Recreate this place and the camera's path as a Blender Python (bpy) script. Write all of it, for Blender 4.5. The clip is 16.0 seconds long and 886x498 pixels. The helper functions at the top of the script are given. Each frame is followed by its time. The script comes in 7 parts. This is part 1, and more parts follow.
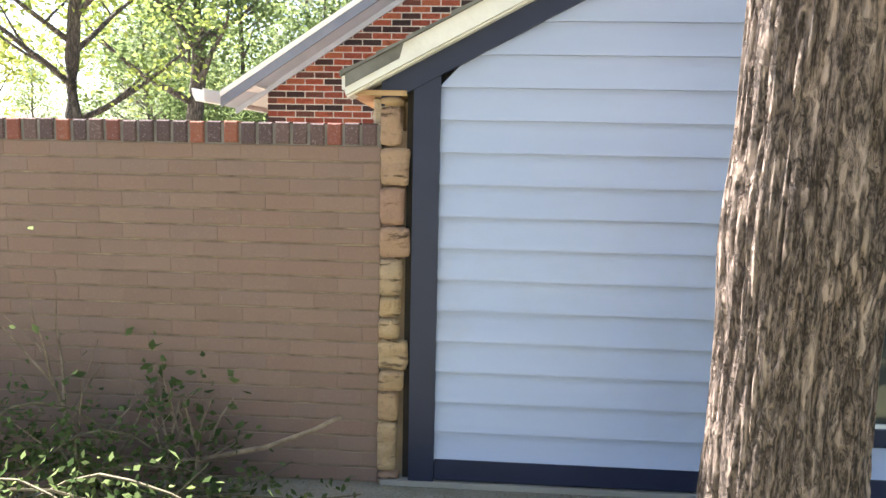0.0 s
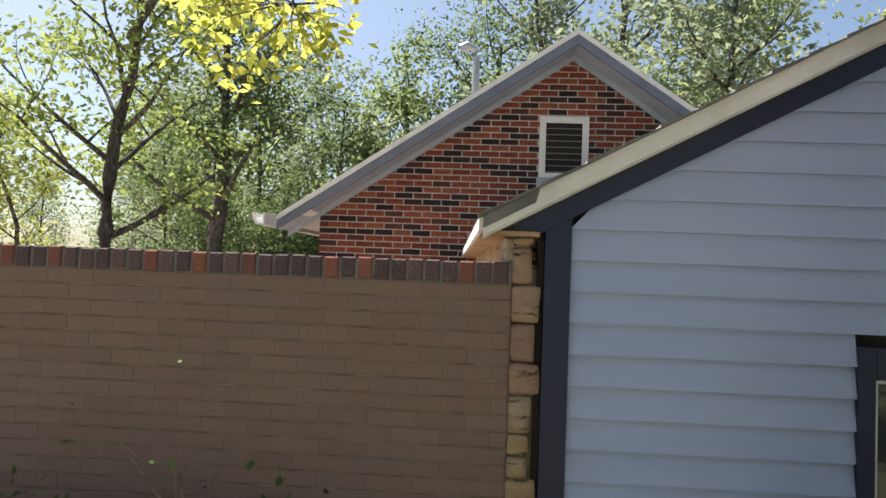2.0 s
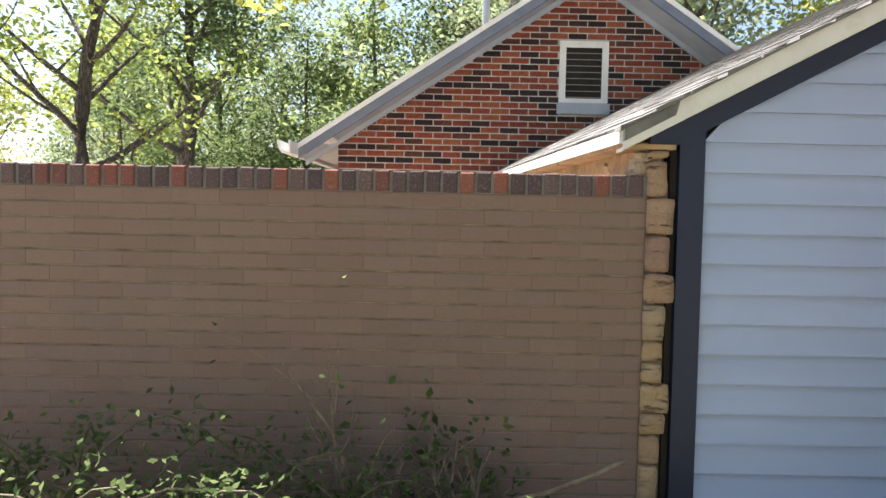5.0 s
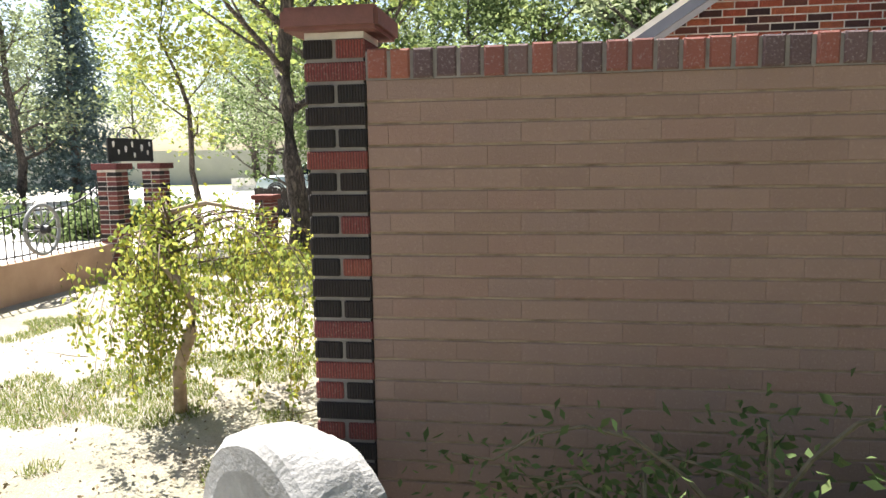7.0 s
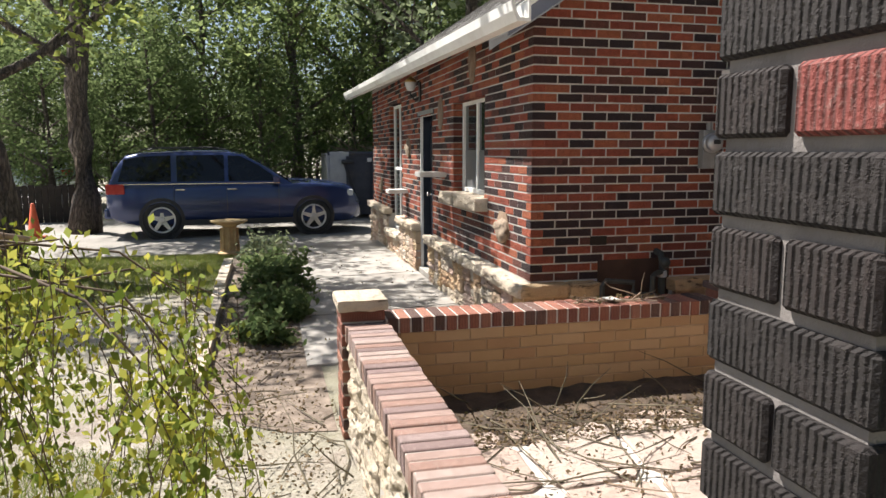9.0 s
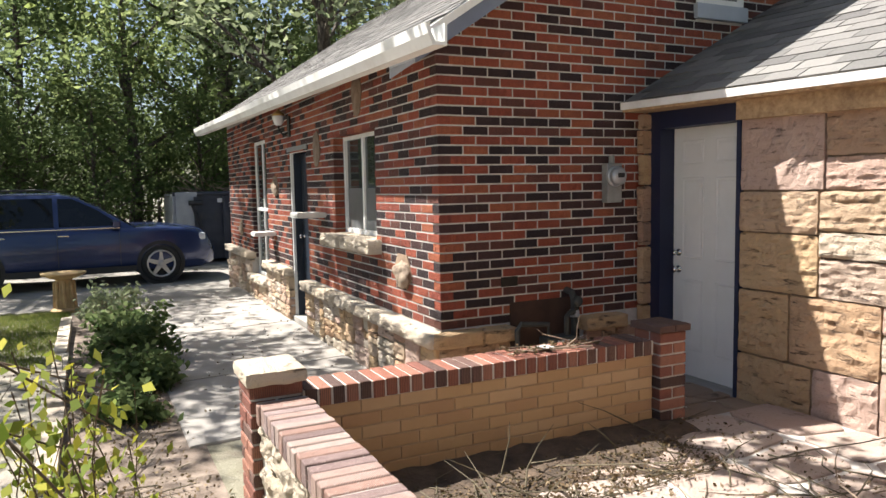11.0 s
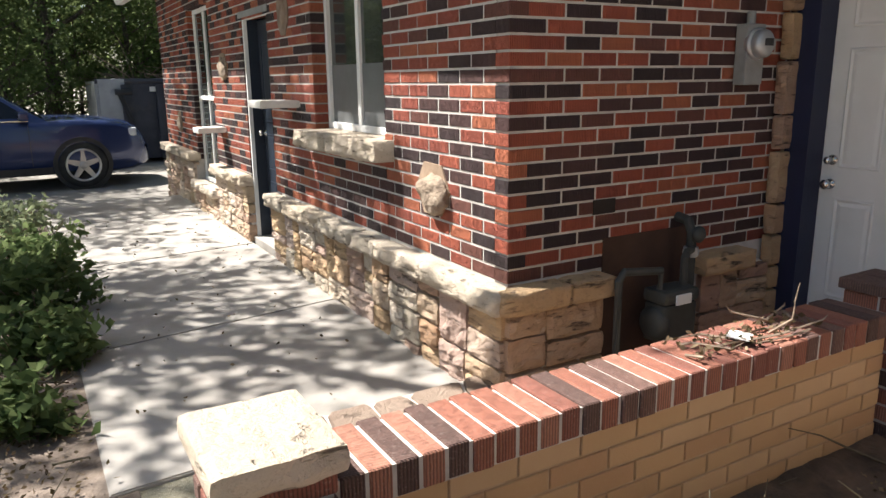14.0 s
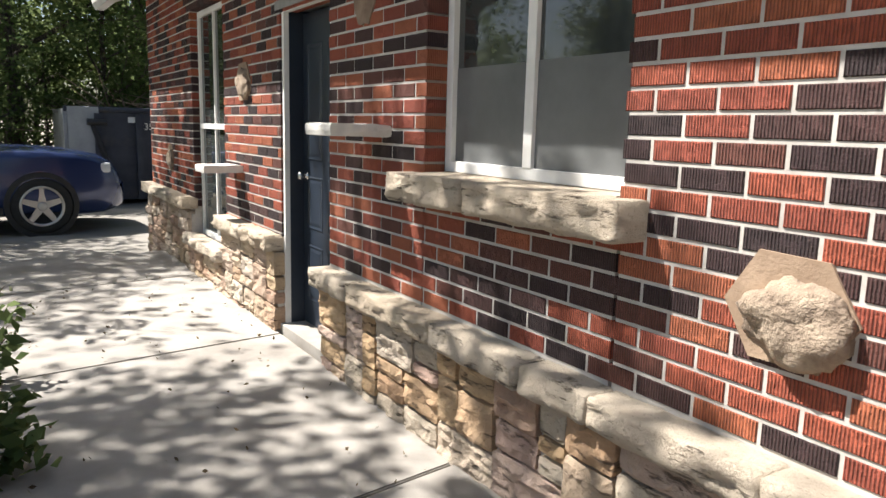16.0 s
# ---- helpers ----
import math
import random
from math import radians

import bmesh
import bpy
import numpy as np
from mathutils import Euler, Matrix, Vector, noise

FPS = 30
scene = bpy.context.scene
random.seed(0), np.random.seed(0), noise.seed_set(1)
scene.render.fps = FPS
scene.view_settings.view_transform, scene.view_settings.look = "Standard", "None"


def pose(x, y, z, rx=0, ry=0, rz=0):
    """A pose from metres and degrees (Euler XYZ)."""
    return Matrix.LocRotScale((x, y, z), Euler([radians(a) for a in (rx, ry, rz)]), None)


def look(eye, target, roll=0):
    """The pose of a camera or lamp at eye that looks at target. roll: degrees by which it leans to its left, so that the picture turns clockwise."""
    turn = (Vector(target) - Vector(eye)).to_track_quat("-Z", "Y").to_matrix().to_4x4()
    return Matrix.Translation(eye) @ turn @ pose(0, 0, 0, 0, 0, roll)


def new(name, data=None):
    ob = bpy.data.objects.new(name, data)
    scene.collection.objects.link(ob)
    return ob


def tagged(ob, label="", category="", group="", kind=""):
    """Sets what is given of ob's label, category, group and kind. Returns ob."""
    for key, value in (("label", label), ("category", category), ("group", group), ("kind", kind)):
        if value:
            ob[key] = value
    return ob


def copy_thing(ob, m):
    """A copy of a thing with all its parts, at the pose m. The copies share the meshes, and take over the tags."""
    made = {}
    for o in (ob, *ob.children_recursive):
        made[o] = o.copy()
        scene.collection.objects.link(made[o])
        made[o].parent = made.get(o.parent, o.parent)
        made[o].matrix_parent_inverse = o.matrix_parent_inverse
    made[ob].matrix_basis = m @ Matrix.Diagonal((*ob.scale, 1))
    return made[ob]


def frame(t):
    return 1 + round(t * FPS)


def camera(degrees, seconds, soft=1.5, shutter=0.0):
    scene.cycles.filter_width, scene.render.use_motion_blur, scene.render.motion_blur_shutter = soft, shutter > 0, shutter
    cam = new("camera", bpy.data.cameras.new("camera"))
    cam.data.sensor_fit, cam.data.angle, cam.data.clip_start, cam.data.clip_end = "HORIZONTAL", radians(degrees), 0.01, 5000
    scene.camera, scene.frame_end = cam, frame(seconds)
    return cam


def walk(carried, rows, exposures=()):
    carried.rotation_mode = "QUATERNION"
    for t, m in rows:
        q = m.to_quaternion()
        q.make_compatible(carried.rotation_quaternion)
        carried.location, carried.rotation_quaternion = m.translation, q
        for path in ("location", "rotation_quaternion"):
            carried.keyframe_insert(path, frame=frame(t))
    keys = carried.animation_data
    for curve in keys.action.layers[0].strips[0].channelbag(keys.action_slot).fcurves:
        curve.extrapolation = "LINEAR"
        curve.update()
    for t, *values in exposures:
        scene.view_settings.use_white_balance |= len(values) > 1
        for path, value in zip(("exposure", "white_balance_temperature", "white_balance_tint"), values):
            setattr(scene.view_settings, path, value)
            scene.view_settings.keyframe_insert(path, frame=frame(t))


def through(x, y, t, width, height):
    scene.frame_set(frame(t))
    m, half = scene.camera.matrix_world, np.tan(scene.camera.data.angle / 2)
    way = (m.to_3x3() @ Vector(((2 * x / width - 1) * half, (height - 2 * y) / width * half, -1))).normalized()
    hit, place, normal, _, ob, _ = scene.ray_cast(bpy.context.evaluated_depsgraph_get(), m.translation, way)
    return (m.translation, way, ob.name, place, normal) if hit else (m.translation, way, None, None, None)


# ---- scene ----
cam = camera(63.2, 16.0)
PATH = [
    (0, (0.252, -0.523, 1.551), (0.118, 1.46, 1.323), 1.2),
    (0.5, (0.227, -0.372, 1.615), (0.039, 1.618, 1.54), 0.4),
    (1, (0.083, -0.439, 1.625), (-0.123, 1.549, 1.698), 1.3),
    (1.5, (-0.135, -0.593, 1.646), (-0.29, 1.397, 1.767), 0.7),
    (2, (-0.298, -0.617, 1.624), (-0.429, 1.377, 1.716), 2.2),
    (2.5, (-0.514, -0.59, 1.594), (-0.625, 1.406, 1.653), -0.3),
    (3, (-0.678, -0.662, 1.61), (-0.717, 1.337, 1.633), -1.2),
    (3.2, (-0.747, -0.696, 1.626), (-0.742, 1.304, 1.636), -1.0),
    (5.5, (-1.394, -0.618, 1.488), (-1.409, 1.376, 1.333), 2.2),
    (6, (-1.925, -0.354, 1.472), (-2.285, 1.596, 1.209), -0.4),
    (6.5, (-2.494, -0.117, 1.431), (-2.839, 1.825, 1.1), -0.6),
    (7, (-2.918, 0.194, 1.389), (-3.224, 2.154, 1.135), -0.9),
    (7.5, (-3.334, 0.585, 1.345), (-3.503, 2.561, 1.085), -0.8),
    (8, (-3.671, 1.072, 1.315), (-3.633, 3.053, 1.042), 0.4),
    (8.3, (-3.813, 1.414, 1.329), (-3.748, 3.392, 1.046), -0.2),
    (8.5, (-3.901, 1.595, 1.342), (-3.797, 3.572, 1.052), -0.2),
    (8.6, (-3.945, 1.676, 1.335), (-3.774, 3.648, 1.048), 0.3),
    (8.8, (-4.017, 1.85, 1.33), (-3.66, 3.8, 1.067), 0.8),
    (9, (-4.08, 1.992, 1.345), (-3.613, 3.918, 1.074), -0.1),
    (9.2, (-4.109, 2.133, 1.333), (-3.534, 4.029, 1.059), -0.2),
    (9.5, (-4.202, 2.295, 1.337), (-3.484, 4.144, 1.078), -2.0),
    (11.8, (-4.31, 2.788, 1.355), (-3.424, 4.574, 1.192), -0.8),
    (12, (-4.312, 2.856, 1.344), (-3.437, 4.646, 1.171), -0.4),
    (12.5, (-4.267, 3.193, 1.307), (-3.349, 4.951, 1.045), -0.2),
    (13, (-4.13, 3.687, 1.273), (-3.194, 5.421, 0.933), -0.4),
    (13.5, (-4.073, 4.13, 1.271), (-3.128, 5.855, 0.911), -0.0),
    (14, (-3.952, 4.561, 1.251), (-2.98, 6.247, 0.79), -0.7),
    (14.5, (-4.062, 4.998, 1.238), (-3.049, 6.668, 0.809), -1.0),
    (15, (-3.987, 5.531, 1.185), (-2.958, 7.193, 0.764), -0.5),
    (15.5, (-3.848, 6.162, 1.14), (-2.833, 7.84, 0.75), -1.1),
    (16, (-3.725, 6.811, 1.1), (-2.668, 8.477, 0.77), 1.5),
]
EXPOSURES = [(0.0, 2.93), (0.6, 2.65), (1.0, 2.2), (1.5, 1.65), (2.0, 1.5), (2.5, 1.6), (3.0, 2.0), (5.5, 2.2), (6.5, 2.3), (7.0, 2.1), (7.6, 1.45), (8.3, 1.0), (9.0, 1.25), (9.6, 1.45), (12.5, 1.5), (13.5, 1.6), (14.5, 1.4), (16.0, 1.4)]
walk(cam, [(t, look(eye, target, roll)) for t, eye, target, roll in PATH], EXPOSURES)

# ---- light ----
SUN_WAY = Vector((-0.48, 0.43, 1.0)).normalized()
world = bpy.data.worlds.new("sky")
scene.world = world
world.use_nodes = True
wn = world.node_tree.nodes
sky = wn.new("ShaderNodeTexSky")
sky.sky_type = "NISHITA"
sky.sun_disc = False
sky.dust_density, sky.air_density = 1.8, 1.0
sky.sun_elevation = math.asin(SUN_WAY.z)
sky.sun_rotation = math.atan2(SUN_WAY.x, SUN_WAY.y)
world.node_tree.links.new(sky.outputs[0], wn["Background"].inputs[0])
wn["Background"].inputs[1].default_value = 0.055
sun_data = bpy.data.lights.new("sun", "SUN")
sun_data.energy, sun_data.angle, sun_data.color = 5.0, radians(0.53), (1.0, 0.955, 0.9)
sun = new("sun", sun_data)
sun.matrix_world = look(SUN_WAY * 60, (0, 0, 0))


# ---- materials ----
class Nodes:
    """A short hand for building node trees."""

    def __init__(self, name):
        self.mat = bpy.data.materials.new(name)
        self.mat.use_nodes = True
        self.t = self.mat.node_tree
        self.bsdf = self.t.nodes["Principled BSDF"]
        self.out = self.t.nodes["Material Output"]

    def add(self, kind, operation="", data_type="", blend_type="", use_clamp=False):
        n = self.t.nodes.new("ShaderNode" + kind)
        if data_type:
            n.data_type = data_type
        if operation:
            n.operation = operation
        if blend_type:
            n.blend_type = blend_type
        if use_clamp:
            n.use_clamp = True
        return n

    def link(self, a, b):
        self.t.links.new(a, b)
        return b

    def coords(self, randomize=False):
        c = self.add("TexCoord").outputs["Object"]
        if not randomize:
            return c
        info = self.add("ObjectInfo")
        mul = self.add("VectorMath", operation="MULTIPLY_ADD")
        comb = self.add("CombineXYZ")
        for i, k in enumerate((37.0, 53.0, 71.0)):
            m = self.add("Math", operation="MULTIPLY")
            self.link(info.outputs["Random"], m.inputs[0])
            m.inputs[1].default_value = k
            self.link(m.outputs[0], comb.inputs[i])
        self.link(c, mul.inputs[0])
        mul.inputs[1].default_value = (1, 1, 1)
        self.link(comb.outputs[0], mul.inputs[2])
        return mul.outputs[0]

    def noise(self, vec, scale, detail=4.0, rough=0.6, stretch=None):
        if stretch:
            mp = self.add("Mapping")
            mp.inputs["Scale"].default_value = stretch
            self.link(vec, mp.inputs[0])
            vec = mp.outputs[0]
        n = self.add("TexNoise")
        n.inputs["Scale"].default_value = scale
        n.inputs["Detail"].default_value = detail
        n.inputs["Roughness"].default_value = rough
        self.link(vec, n.inputs["Vector"])
        return n.outputs["Fac"]

    def ramp(self, fac, stops, constant=False):
        r = self.add("ValToRGB")
        if constant:
            r.color_ramp.interpolation = "CONSTANT"
        e = r.color_ramp.elements
        while len(e) < len(stops):
            e.new(0.5)
        for el, (p, c) in zip(e, stops):
            el.position, el.color = p, (*c, 1)
        self.link(fac, r.inputs[0])
        return r.outputs[0]

    def mix(self, fac, a, b, blend="MIX"):
        m = self.add("Mix", data_type="RGBA", blend_type=blend)
        for value, sock in ((fac, m.inputs[0]), (a, m.inputs[6]), (b, m.inputs[7])):
            if isinstance(value, (int, float)):
                sock.default_value = value
            elif isinstance(value, tuple):
                sock.default_value = (*value, 1)
            else:
                self.link(value, sock)
        return m.outputs[2]

    def math(self, op, a, b=0.0, clamp=False):
        m = self.add("Math", operation=op, use_clamp=clamp)
        for value, sock in ((a, m.inputs[0]), (b, m.inputs[1])):
            if isinstance(value, (int, float)):
                sock.default_value = value
            else:
                self.link(value, sock)
        return m.outputs[0]

    def bump(self, height, dist, strength=1.0, after=None):
        b = self.add("Bump")
        b.inputs["Distance"].default_value, b.inputs["Strength"].default_value = dist, strength
        self.link(height, b.inputs["Height"])
        if after is not None:
            self.link(after, b.inputs["Normal"])
        return b.outputs[0]

    def done(self, color, rough=0.8, normal=None, metal=0.0):
        if isinstance(color, tuple):
            self.bsdf.inputs["Base Color"].default_value = (*color, 1)
        else:
            self.link(color, self.bsdf.inputs["Base Color"])
        if isinstance(rough, (int, float)):
            self.bsdf.inputs["Roughness"].default_value = rough
        else:
            self.link(rough, self.bsdf.inputs["Roughness"])
        self.bsdf.inputs["Metallic"].default_value = metal
        if normal is not None:
            self.link(normal, self.bsdf.inputs["Normal"])
        return self.mat


def surface(name, dark, light, scale=6.0, fine=60.0, rough=0.85, bump=0.004, metal=0.0, stain=None, stretch=None, rnd=False):
    n = Nodes(name)
    v = n.coords(rnd)
    a, b = n.noise(v, scale, 5, 0.6, stretch), n.noise(v, fine, 4, 0.65, stretch)
    c = n.ramp(a, [(0.3, dark), (0.7, light)])
    c = n.mix(n.math("MULTIPLY", b, 0.35), c, n.mix(0.5, c, dark))
    if stain:
        s = n.noise(v, scale * 0.37, 6, 0.7)
        c = n.mix(n.ramp(s, [(0.52, (0, 0, 0)), (0.68, (0.75, 0.75, 0.75))]), c, stain)
    h = n.math("ADD", n.math("MULTIPLY", a, 0.6), n.math("MULTIPLY", b, 0.4))
    return n.done(c, rough, n.bump(h, bump), metal)


def brick_surface(name, stops, island=False, ribs=0.0, rough=0.8, dust=(0.42, 0.38, 0.33), dusty=0.22, blotch=0.35):
    n = Nodes(name)
    v = n.coords(not island)
    r = n.add("NewGeometry").outputs["Random Per Island"] if island else n.add("ObjectInfo").outputs["Random"]
    c = n.ramp(r, stops, True)
    big, fine = n.noise(v, 9.0, 5), n.noise(v, 130.0, 4, 0.7)
    c = n.mix(n.math("MULTIPLY", big, blotch), c, n.mix(0.55, c, (0.05, 0.03, 0.025)))
    c = n.mix(n.ramp(fine, [(0.55, (0, 0, 0)), (0.78, (dusty * 2.2,) * 3)]), c, dust)
    h = n.math("MULTIPLY", fine, 0.5)
    nm = None
    if ribs:
        x = n.add("SeparateXYZ")
        n.link(n.add("TexCoord").outputs["Object"], x.inputs[0])
        wob = n.math("MULTIPLY", n.noise(v, 45.0, 3), 1.2)
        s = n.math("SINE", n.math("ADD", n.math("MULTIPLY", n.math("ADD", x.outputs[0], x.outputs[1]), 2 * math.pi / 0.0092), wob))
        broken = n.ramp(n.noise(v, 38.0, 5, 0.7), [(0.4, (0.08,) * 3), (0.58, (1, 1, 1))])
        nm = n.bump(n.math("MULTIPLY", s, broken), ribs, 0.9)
        # Shade in the grooves between ribs is put into the colour too.
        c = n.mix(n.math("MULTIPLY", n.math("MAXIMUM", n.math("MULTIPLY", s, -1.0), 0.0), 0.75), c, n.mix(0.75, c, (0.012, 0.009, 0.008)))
    return n.done(c, rough, n.bump(h, 0.005, 1.0, nm))


RED, RED2, RED3 = (0.488, 0.106, 0.052), (0.392, 0.0806, 0.044), (0.551, 0.154, 0.068)
DK, DK2, DK3 = (0.0464, 0.0188, 0.0213), (0.088, 0.0338, 0.0314), (0.032, 0.0158, 0.0195)
MIXED = [(0.0, DK), (0.14, RED), (0.33, DK2), (0.45, RED2), (0.6, DK3), (0.7, RED3), (0.89, (0.19, 0.06, 0.042))]
TAN = [(0.0, (0.233, 0.152, 0.122)), (0.2, (0.242, 0.159, 0.127)), (0.4, (0.222, 0.144, 0.115)), (0.6, (0.237, 0.149, 0.119)), (0.8, (0.227, 0.151, 0.126))]
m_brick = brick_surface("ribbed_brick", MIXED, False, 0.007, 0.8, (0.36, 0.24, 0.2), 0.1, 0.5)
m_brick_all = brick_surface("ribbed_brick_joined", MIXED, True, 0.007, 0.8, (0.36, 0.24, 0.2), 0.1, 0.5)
m_brick_red = brick_surface("red_ribbed_brick", [(0.0, (0.19, 0.0363, 0.0275)), (0.35, (0.155, 0.0285, 0.0257)), (0.7, (0.219, 0.0518, 0.0337))], False, 0.002)
m_brick_dark = brick_surface("dark_ribbed_brick", [(0.0, (0.00924, 0.00503, 0.00451)), (0.35, (0.0123, 0.00609, 0.00521)), (0.7, (0.00694, 0.00432, 0.00417))], False, 0.005, 0.85, (0.0346, 0.0252, 0.0208), 0.12)
m_dusty_red = brick_surface("worn_red_brick", [(0.0, (0.416, 0.281, 0.236)), (0.35, (0.36, 0.213, 0.167)), (0.7, (0.456, 0.342, 0.296))], False, 0.002, 0.9, (0.544, 0.479, 0.441), 0.62)
m_dusty_dark = brick_surface("worn_dark_brick", [(0.0, (0.275, 0.186, 0.171)), (0.35, (0.2, 0.132, 0.122)), (0.7, (0.362, 0.264, 0.244))], False, 0.002, 0.9, (0.75, 0.636, 0.573), 0.4)
m_cop_dark = brick_surface("purple_brown_coping_brick", [(0.0, (0.115, 0.07, 0.072)), (0.35, (0.09, 0.056, 0.06)), (0.7, (0.14, 0.086, 0.083))], False, 0.0, 0.9, (0.45, 0.41, 0.38), 0.3)
m_cop_red = brick_surface("red_brown_coping_brick", [(0.0, (0.225, 0.0741, 0.055)), (0.35, (0.18, 0.0665, 0.055)), (0.7, (0.261, 0.0902, 0.06))], False, 0.0, 0.9, (0.405, 0.389, 0.38), 0.25)
m_north_red = brick_surface("orange_red_brick", [(0.0, (0.34, 0.125, 0.078)), (0.35, (0.27, 0.095, 0.065)), (0.7, (0.4, 0.175, 0.115))], False, 0.002, 0.85, (0.5, 0.42, 0.35), 0.2)
m_north_dark = brick_surface("brown_worn_brick", [(0.0, (0.12, 0.065, 0.052)), (0.35, (0.09, 0.048, 0.04)), (0.7, (0.17, 0.09, 0.07))], False, 0.002, 0.85, (0.5, 0.42, 0.35), 0.2)
SHG = [(0.0, (0.136, 0.133, 0.126)), (0.3, (0.184, 0.177, 0.167)), (0.6, (0.109, 0.105, 0.102)), (0.8, (0.218, 0.211, 0.197))]
m_shing = brick_surface("asphalt_shingle", SHG, False, 0.0, 0.95, (0.45, 0.43, 0.4), 0.2)
m_shing_all = brick_surface("asphalt_shingle_joined", SHG, True, 0.0, 0.95, (0.45, 0.43, 0.4), 0.2)
m_tan = brick_surface("tan_brick", TAN, False, 0.0, 0.85, (0.5, 0.42, 0.33), 0.1, 0.25)
OCHRE = [(0.0, (0.5, 0.33, 0.17)), (0.3, (0.46, 0.295, 0.15)), (0.6, (0.53, 0.36, 0.2)), (0.85, (0.44, 0.27, 0.14))]
m_ochre = brick_surface("ochre_brick", OCHRE, False, 0.0, 0.85, (0.55, 0.42, 0.28), 0.1, 0.25)
m_ochre_all = brick_surface("ochre_brick_joined", OCHRE, True, 0.0, 0.85, (0.55, 0.42, 0.28), 0.1, 0.25)
m_tan_all = brick_surface("tan_brick_joined", TAN, True, 0.0, 0.85, (0.5, 0.42, 0.33), 0.1, 0.25)
m_mortar = surface("grey_mortar", (0.4, 0.37, 0.335), (0.6, 0.56, 0.51), 8, 90, 0.95, 0.004)
m_ochremortar = surface("ochre_mortar", (0.34, 0.235, 0.14), (0.5, 0.37, 0.24), 8, 90, 0.95, 0.004)
m_piermortar = surface("dirty_grey_mortar", (0.136, 0.12, 0.112), (0.24, 0.216, 0.2), 10, 90, 0.95, 0.005)
m_tanmortar = surface("tan_mortar", (0.117, 0.081, 0.054), (0.324, 0.252, 0.18), 8, 90, 0.95, 0.004)


def stone_surface(name, stops):
    n = Nodes(name)
    v = n.coords(True)
    r = n.add("ObjectInfo").outputs["Random"]
    c = n.ramp(n.math("FRACT", n.math("MULTIPLY", r, 7.31)), stops)
    bands = n.noise(v, 7.0, 6, 0.65, (0.5, 0.5, 2.6))
    c = n.mix(n.math("MULTIPLY", bands, 0.8), n.mix(0.25, c, (0.7, 0.6, 0.46)), n.mix(0.55, c, (0.2, 0.1, 0.06)))
    fine = n.noise(v, 55.0, 6, 0.7)
    c = n.mix(n.ramp(fine, [(0.56, (0, 0, 0)), (0.72, (0.6,) * 3)]), c, (0.2, 0.145, 0.1))
    crack = n.ramp(n.noise(v, 11.0, 5, 0.7, (0.6, 0.6, 3.0)), [(0.33, (0.0,) * 3), (0.42, (1, 1, 1))])
    c = n.mix(crack, n.mix(0.75, c, (0.06, 0.04, 0.03)), c)
    h = n.math("ADD", n.math("MULTIPLY", n.noise(v, 18.0, 7, 0.75), 0.6), n.math("MULTIPLY", crack, 0.4))
    return n.done(c, 0.9, n.bump(h, 0.05))


m_stone = stone_surface("sandstone", [(0.0, (0.52, 0.37, 0.24)), (0.25, (0.64, 0.54, 0.42)), (0.45, (0.46, 0.27, 0.19)), (0.65, (0.6, 0.44, 0.26)), (0.85, (0.66, 0.58, 0.48)), (1.0, (0.47, 0.29, 0.21))])
m_pale = stone_surface("pale_sandstone", [(0.0, (0.62, 0.54, 0.42)), (0.5, (0.68, 0.60, 0.48)), (1.0, (0.58, 0.48, 0.35))])
m_redstone = stone_surface("red_sandstone", [(0.0, (0.48, 0.27, 0.17)), (0.35, (0.53, 0.36, 0.23)), (0.6, (0.40, 0.21, 0.15)), (1.0, (0.58, 0.42, 0.26))])
m_ochrestone = stone_surface("ochre_sandstone", [(0.0, (0.577, 0.363, 0.17)), (0.4, (0.618, 0.421, 0.221)), (0.7, (0.515, 0.284, 0.145)), (1.0, (0.639, 0.451, 0.255))])
m_pinkstone = stone_surface("pink_sandstone", [(0.0, (0.6, 0.43, 0.37)), (0.4, (0.52, 0.33, 0.27)), (0.7, (0.66, 0.53, 0.45)), (1.0, (0.57, 0.38, 0.3))])
m_stonebed = surface("brown_stone_mortar", (0.22, 0.15, 0.1), (0.4, 0.29, 0.2), 8, 90, 0.95, 0.006)
m_lime = surface("weathered_limestone", (0.572, 0.55, 0.506), (0.77, 0.748, 0.693), 5, 60, 0.9, 0.008, stain=(0.363, 0.341, 0.308))
m_flatrock = surface("flat_brown_rock", (0.15, 0.1, 0.07), (0.3, 0.22, 0.16), 10, 70, 0.95, 0.012)
m_rock = surface("lumpy_rock", (0.212, 0.155, 0.112), (0.452, 0.36, 0.266), 14, 70, 0.95, 0.03)
m_mill = surface("weathered_millstone", (0.25, 0.247, 0.238), (0.36, 0.355, 0.345), 9, 60, 0.95, 0.014, stain=(0.2, 0.195, 0.185))
m_concrete = surface("patio_concrete", (0.25, 0.23, 0.205), (0.37, 0.345, 0.31), 2.2, 110, 0.85, 0.004, stain=(0.2, 0.175, 0.15))
m_paleflag = stone_surface("pale_flagstone", [(0.0, (0.52, 0.4, 0.35)), (0.5, (0.56, 0.47, 0.42)), (1.0, (0.47, 0.35, 0.31))])
# Brown stone tones lowered to carry the shade of the house passage.
m_flag = stone_surface("flagstone", [(0.0, (0.143, 0.0975, 0.0748)), (0.5, (0.215, 0.163, 0.13)), (1.0, (0.176, 0.117, 0.091))])
m_sid = surface("blue_grey_siding_paint", (0.36, 0.42, 0.6), (0.41, 0.47, 0.65), 2.0, 90, 0.55, 0.0012, stretch=(0.25, 1, 3), stain=(0.365, 0.4, 0.53))
m_navy = surface("navy_trim_paint", (0.00702, 0.0117, 0.038), (0.0117, 0.0175, 0.0527), 3, 80, 0.5, 0.001)
